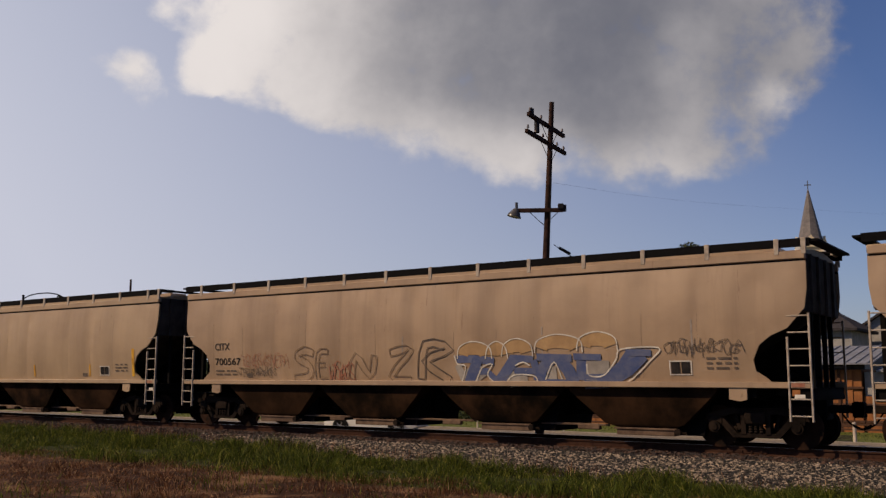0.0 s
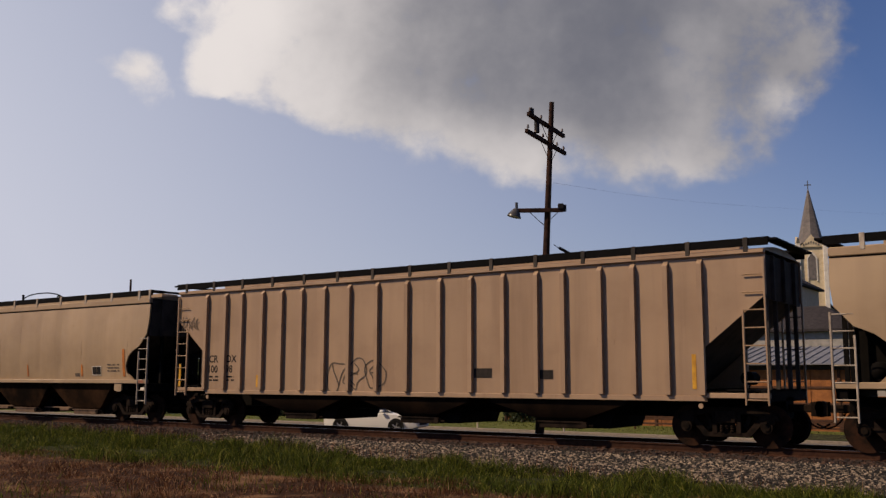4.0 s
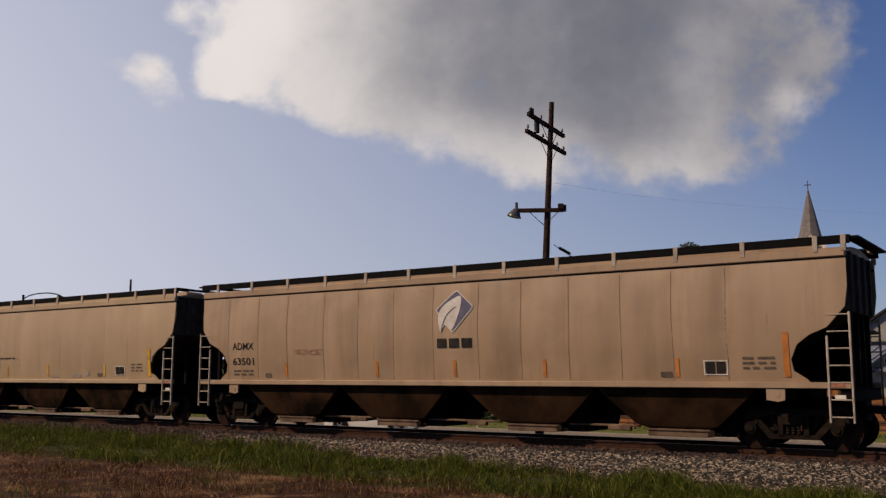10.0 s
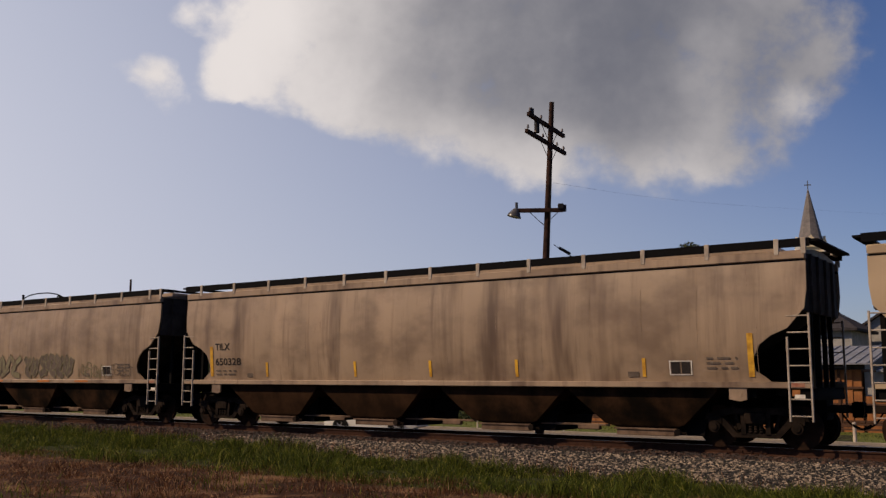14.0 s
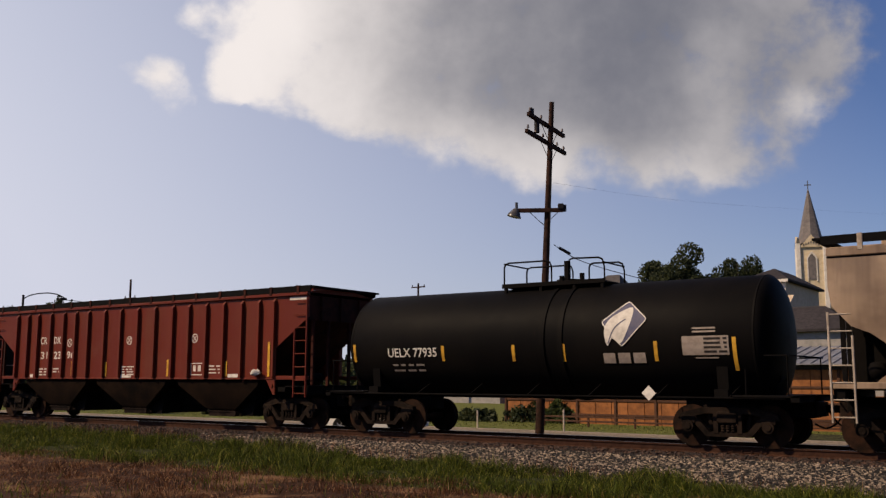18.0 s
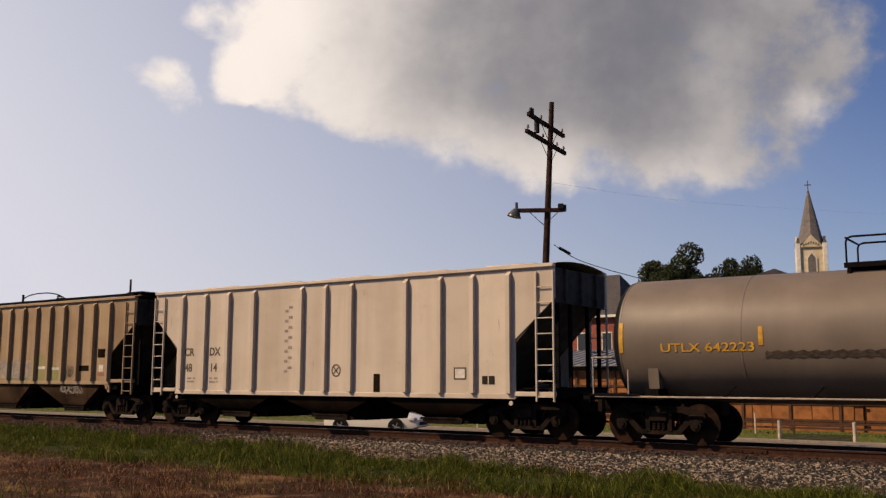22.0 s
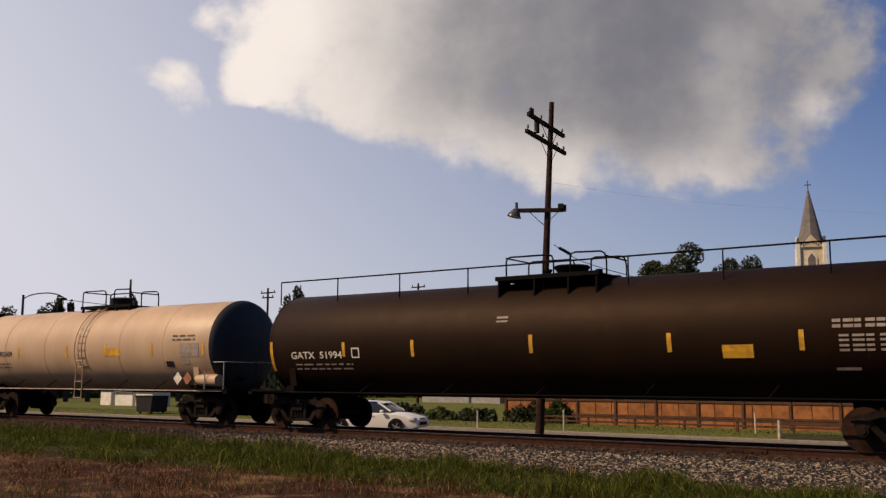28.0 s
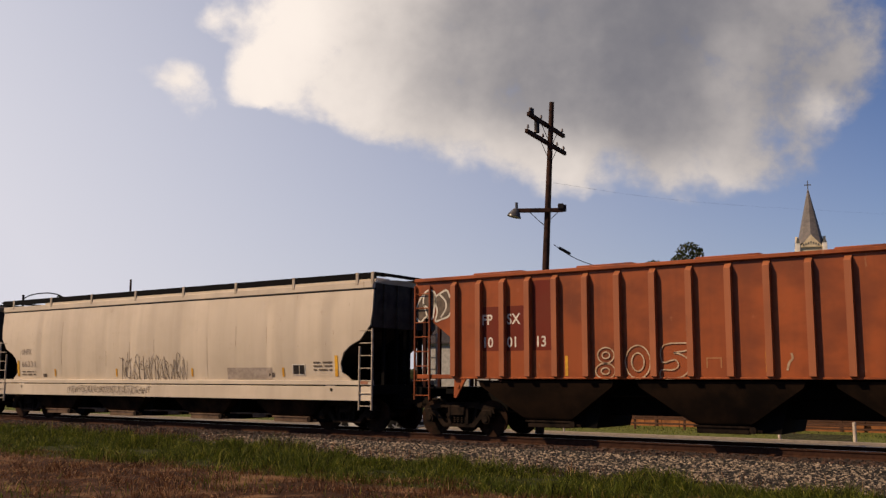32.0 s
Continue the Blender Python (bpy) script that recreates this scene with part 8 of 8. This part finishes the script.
wf = thing("white_shed_row", "row of low white sheds beyond the side lot", "shed", at=pose(-78, 32.5, -1.0))
for k, (x, w, h) in enumerate(((0.0, 1.6, 1.45), (2.2, 2.6, 1.25), (5.2, 2.4, 1.35))):
    b = part("shed_body", MB().box(x, x + w, 0, 2, 0, h, 0.03), M_WHITEWALL, wf)
    part("shed_roof", MB().prism_x([(-0.2, h), (1.0, h + 0.35), (2.2, h), (1.0, h + 0.25)], x - 0.1, x + w + 0.1), M_GREYWALL, b)
dump = thing("waste_container", "black steel waste container on the grass", "container", at=pose(-55.3, 20.6, -0.96))
part("container_body", MB().prism([(-0.75, 0.15), (0.75, 0.15), (0.9, 1.2), (-0.9, 1.2)], -0.7, 0.7), M_IRON, dump)
part("container_lid", MB().box(-0.95, 0.95, -0.75, 0.75, 1.2, 1.28, 0.02), M_IRON, dump)
for x in (-0.6, 0.6):
    for y in (-0.5, 0.5):
        part("caster", MB().cyl((x, y - 0.04, 0.08), (x, y + 0.04, 0.08), 0.08, 10), M_TYRE, dump)

# street lights and far poles
lampst = thing("street_lamp", "dark street lamp with a long arched arm", "street lamp", at=pose(-77.15, 23.6, -1.0))
part("post", MB().cyl((0, 0, 0), (0, 0, 9.7), 0.13, 10, 0.10), M_IRON, lampst)
part("arched_arm", MB().tube(curve_pts([(0, 0, 9.35), (0.35, 0.6, 9.75), (0.95, 1.6, 9.95), (1.45, 2.3, 9.85), (1.85, 2.8, 9.55)], False, 5), 0.05, 6), M_IRON, lampst)
part("lantern", MB().box(1.45, 2.0, 2.35, 2.95, 9.35, 9.55, 0.04), M_IRON, lampst)
for x, y, h, arms in ((-80.2, 36.9, 12.4, ((10.5, 1.1),)), (-71.3, 47.3, 11.9, ((11.4, 1.3), (10.9, 1.0))), (-59.4, 57.6, 12.6, ((12.2, 1.1),)), (-79.2, 38.0, 8.6, ())):
    fp = thing("utility_pole", "distant dark wooden pole with a short crossarm", "utility pole", at=pose(x, y, -1.0))
    part("pole_shaft", MB().cyl((0, 0, 0), (0, 0, h), 0.16, 8, 0.10), M_POLE, fp)
    for z, w in arms:
        part("crossarm", MB().box(-w * 0.8, w * 0.8, -0.06, 0.06, z - 0.06, z + 0.06).cyl((-w * 0.7, 0, z), (-w * 0.7, 0, z + 0.25), 0.05, 6).cyl((w * 0.7, 0, z), (w * 0.7, 0, z + 0.25), 0.05, 6), M_POLE, fp)
wire("overhead_cable", [(-75.3, 26.4, 8.4), (-72.0, 31.0, 7.9), (-69.0, 36.0, 7.9), (-66.0, 41.0, 7.7)], 0.03, "sagging cable between the far lamps")

rnd = np.random.RandomState(78)
count = 16000
ang = rnd.uniform(-0.35, 1.6, count)
R = rnd.uniform(128, 150, count)
hh = 5.2 + 1.6 * np.sin(ang * 17 + 0.5) * np.sin(ang * 41) + 0.9 * np.sin(ang * 97)
zz = -1.0 + rnd.uniform(0, 1, count) ** 1.2 * hh
P = np.stack([-R * np.sin(ang), R * np.cos(ang) - 22, zz], -1)
u, w = rnd.normal(0, 0.5, (count, 3)), rnd.normal(0, 0.4, (count, 3))
V = np.stack([P - u, P + w, P + u, P - w], 1).reshape(-1, 3)
me = bpy.data.meshes.new("tree_line")
me.from_pydata(V.tolist(), [], np.arange(count * 4).reshape(-1, 4).tolist())
solid("tree_line", me, M_LEAFDARK, "uneven dark line of yard trees behind the houses", "trees", kind="stuff", smooth=0)
rnd = np.random.RandomState(77)
count = 9000
ang = rnd.uniform(-0.4, 1.75, count)
R = rnd.uniform(330, 380, count)
zz = -1.0 + rnd.uniform(0, 1, count) ** 1.3 * (7 + 3.0 * np.sin(ang * 23) + 2.0 * np.sin(ang * 61 + 1))
P = np.stack([-R * np.sin(ang), R * np.cos(ang), zz], -1)
u, w = rnd.normal(0, 1.4, (count, 3)), rnd.normal(0, 1.0, (count, 3))
V = np.stack([P - u, P + w, P + u, P - w], 1).reshape(-1, 3)
me = bpy.data.meshes.new("far_woods")
me.from_pydata(V.tolist(), [], np.arange(count * 4).reshape(-1, 4).tolist())
solid("far_woods", me, M_LEAFDARK, "low dark line of far woods on the horizon", "woods", kind="stuff", smooth=0)

# ---- clouds ----
# (centre, radii, strength) of the vapour, in hundredths of a radian or so
BLOBS = [(560, -20, 300, 190, 1.0), (390, 100, 95, 80, 1.0), (480, 120, 120, 90, 1.0), (570, 155, 110, 95, 0.9), (670, 175, 130, 90, 0.85), (770, 210, 135, 105, 0.75), (880, 235, 140, 125, 0.75), (1010, 232, 150, 125, 0.72), (1140, 240, 150, 120, 0.72), (1275, 212, 135, 118, 0.72), (1380, 135, 95, 100, 0.65), (1430, 40, 105, 140, 0.5), (1270, 60, 180, 160, 0.8), (820, 100, 310, 150, 0.9), (1060, 120, 290, 150, 0.9), (950, -90, 540, 240, 1.2),
         (200, 106, 62, 38, 0.42), (236, 106, 56, 46, 0.44), (250, 150, 58, 62, 0.44), (300, 10, 85, 50, 0.6), (352, 128, 60, 52, 0.75)]
# (centre, radius, brightness) of its lit and shaded parts
LIT = [(330, 60, 130, 0.92), (420, 60, 130, 0.98), (480, 160, 90, 0.74), (580, 60, 120, 0.52), (600, 190, 80, 0.68), (700, 120, 110, 0.34), (740, 255, 80, 0.70), (850, 60, 130, 0.24), (860, 285, 90, 0.70), (880, 180, 90, 0.26), (1010, 120, 120, 0.12), (980, 285, 80, 0.62), (1110, 40, 120, 0.10), (1100, 180, 90, 0.16), (1130, 295, 80, 0.55), (1215, 95, 75, 0.46), (1250, 200, 80, 0.40), (1290, 60, 90, 0.25), (1340, 230, 50, 0.34), (1370, 165, 35, 0.56), (1410, 90, 60, 0.30), (1300, 130, 60, 0.22), (1440, 0, 90, 0.28), (220, 105, 70, 0.80)]
M_CLOUD = bpy.data.materials.new("cloud_vapour")
M_CLOUD.use_nodes = True
nn, ll = M_CLOUD.node_tree.nodes, M_CLOUD.node_tree.links
nn.remove(nn["Principled BSDF"])
at = nn.new("ShaderNodeAttribute")
at.attribute_name = "cloud_depth"
tcn = nn.new("ShaderNodeTexCoord")
v = tcn.outputs["Object"]
n_big = noise_node(nn, ll, v, 0.0060, 5, 0.46)
n_fine = noise_node(nn, ll, v, 0.019, 8, 0.58)
bel = nn.new("ShaderNodeAttribute")
bel.attribute_name = "cloud_belly"


def madd(a, k, b):
    m = nn.new("ShaderNodeMath")
    m.operation = "MULTIPLY_ADD"
    ll.new(a, m.inputs[0])
    m.inputs[1].default_value = k
    if isinstance(b, float):
        m.inputs[2].default_value = b
    else:
        ll.new(b, m.inputs[2])
    return m.outputs[0]


dens = madd(n_fine, 0.62, madd(n_big, 1.25, at.outputs["Fac"]))
soft = ramp(nn, ll, dens, 1.10, 1.74)
inside = ramp(nn, ll, at.outputs["Fac"], 0.0, 0.22)
mul = nn.new("ShaderNodeMath")
mul.operation = "MULTIPLY"
ll.new(soft, mul.inputs[0])
ll.new(inside, mul.inputs[1])
alpha = mul.outputs[0]
n_mid = noise_node(nn, ll, v, 0.0060, 3, 0.45)
lit = ramp(nn, ll, madd(n_mid, 0.24, madd(n_fine, 0.12, bel.outputs["Fac"])), 0.18, 1.18)
# The cloud's light and shade are set in this emitted colour
col = mix(nn, ll, lit, (0.150, 0.152, 0.182), (0.80, 0.735, 0.70))
em = nn.new("ShaderNodeEmission")
ll.new(col, em.inputs[0])
trn = nn.new("ShaderNodeBsdfTransparent")
mxs = nn.new("ShaderNodeMixShader")
ll.new(alpha, mxs.inputs[0])
ll.new(trn.outputs[0], mxs.inputs[1])
ll.new(em.outputs[0], mxs.inputs[2])
ll.new(mxs.outputs[0], nn["Material Output"].inputs[0])
FAR, UNIT = 2400.0, 2400.0 / 1670.0
gxn, gyn = 220, 90
verts, dn, bn = [], [], []
for j in range(gyn + 1):
    for i in range(gxn + 1):
        px, py = -150 + 1950 * i / gxn, -330 + 780 * j / gyn
        d = 0.0
        for bx, by, rx, ry, k in BLOBS:
            q = 1 - ((px - bx) / rx) ** 2 - ((py - by) / ry) ** 2
            if q > 0:
                d = 1 - (1 - min(1, d)) * (1 - min(0.95, k * q))
        verts.append(((px - 784) * UNIT, (441 - py) * UNIT, -FAR - 60 * d))
        dn.append(d)
        top = low = 1e-9
        for bx, by, r, k in LIT:
            g = math.exp(-((px - bx) ** 2 + (py - by) ** 2) / (r * r) * 1.3)
            top, low = top + k * g, low + g
        bn.append(top / low)
me = bpy.data.meshes.new("cloud")
me.from_pydata(verts, [], [(j * (gxn + 1) + i, j * (gxn + 1) + i + 1, (j + 1) * (gxn + 1) + i + 1, (j + 1) * (gxn + 1) + i) for j in range(gyn) for i in range(gxn)])
atr = me.attributes.new("cloud_depth", "FLOAT", "POINT")
atr.data.foreach_set("value", dn)
atr = me.attributes.new("cloud_belly", "FLOAT", "POINT")
atr.data.foreach_set("value", bn)
me.materials.append(M_CLOUD)
cloud = tagged(new("cloud", me), "large grey-bellied cumulus cloud with bright ragged edges", "cloud", kind="structure")


# ---- what moves ----
def run(t):
    """Metres that the train has rolled at t seconds."""
    return 10.60 * t - 0.001383 * t * t


def motions():
    for car, uc in TRAIN:
        walk(car, [(t, pose(uc + run(t), 0, 0)) for t in (0, 4, 8, 12, 16, 20, 24, 28, 32)])
    starts = {car: uc for car, uc in TRAIN}
    for w, car, x in WHEELS:
        uc = starts[car]
        rows, turn, last = [], 0.0, None
        for k in range(int(32 * 16.5) + 1):
            t = k / 16.5
            pos = uc + run(t)
            if -52 < pos < 16:
                rows.append((t, pose(x, 0, 0.457, 0, math.degrees(run(t) / 0.457) % 360, 0)))
        first = rows[0] if rows else (0.0, pose(x, 0, 0.457))
        final = rows[-1] if rows else (32.0, pose(x, 0, 0.457))
        if first[0] > 0:
            rows.insert(0, (0.0, first[1]))
        if final[0] < 32:
            rows.append((32.0, final[1]))
        walk(w, rows)
    drift = [(0.0, 0.0, 0.0), (6.0, 17.0, 4.0), (13.0, 37.0, 10.0), (19.0, 53.0, 14.0), (26.0, 70.0, 17.0), (32.0, 86.0, 20.0)]
    walk(cloud, [(t, STAND @ pose(a * UNIT, -b * UNIT, 0)) for t, a, b in drift])


motions()
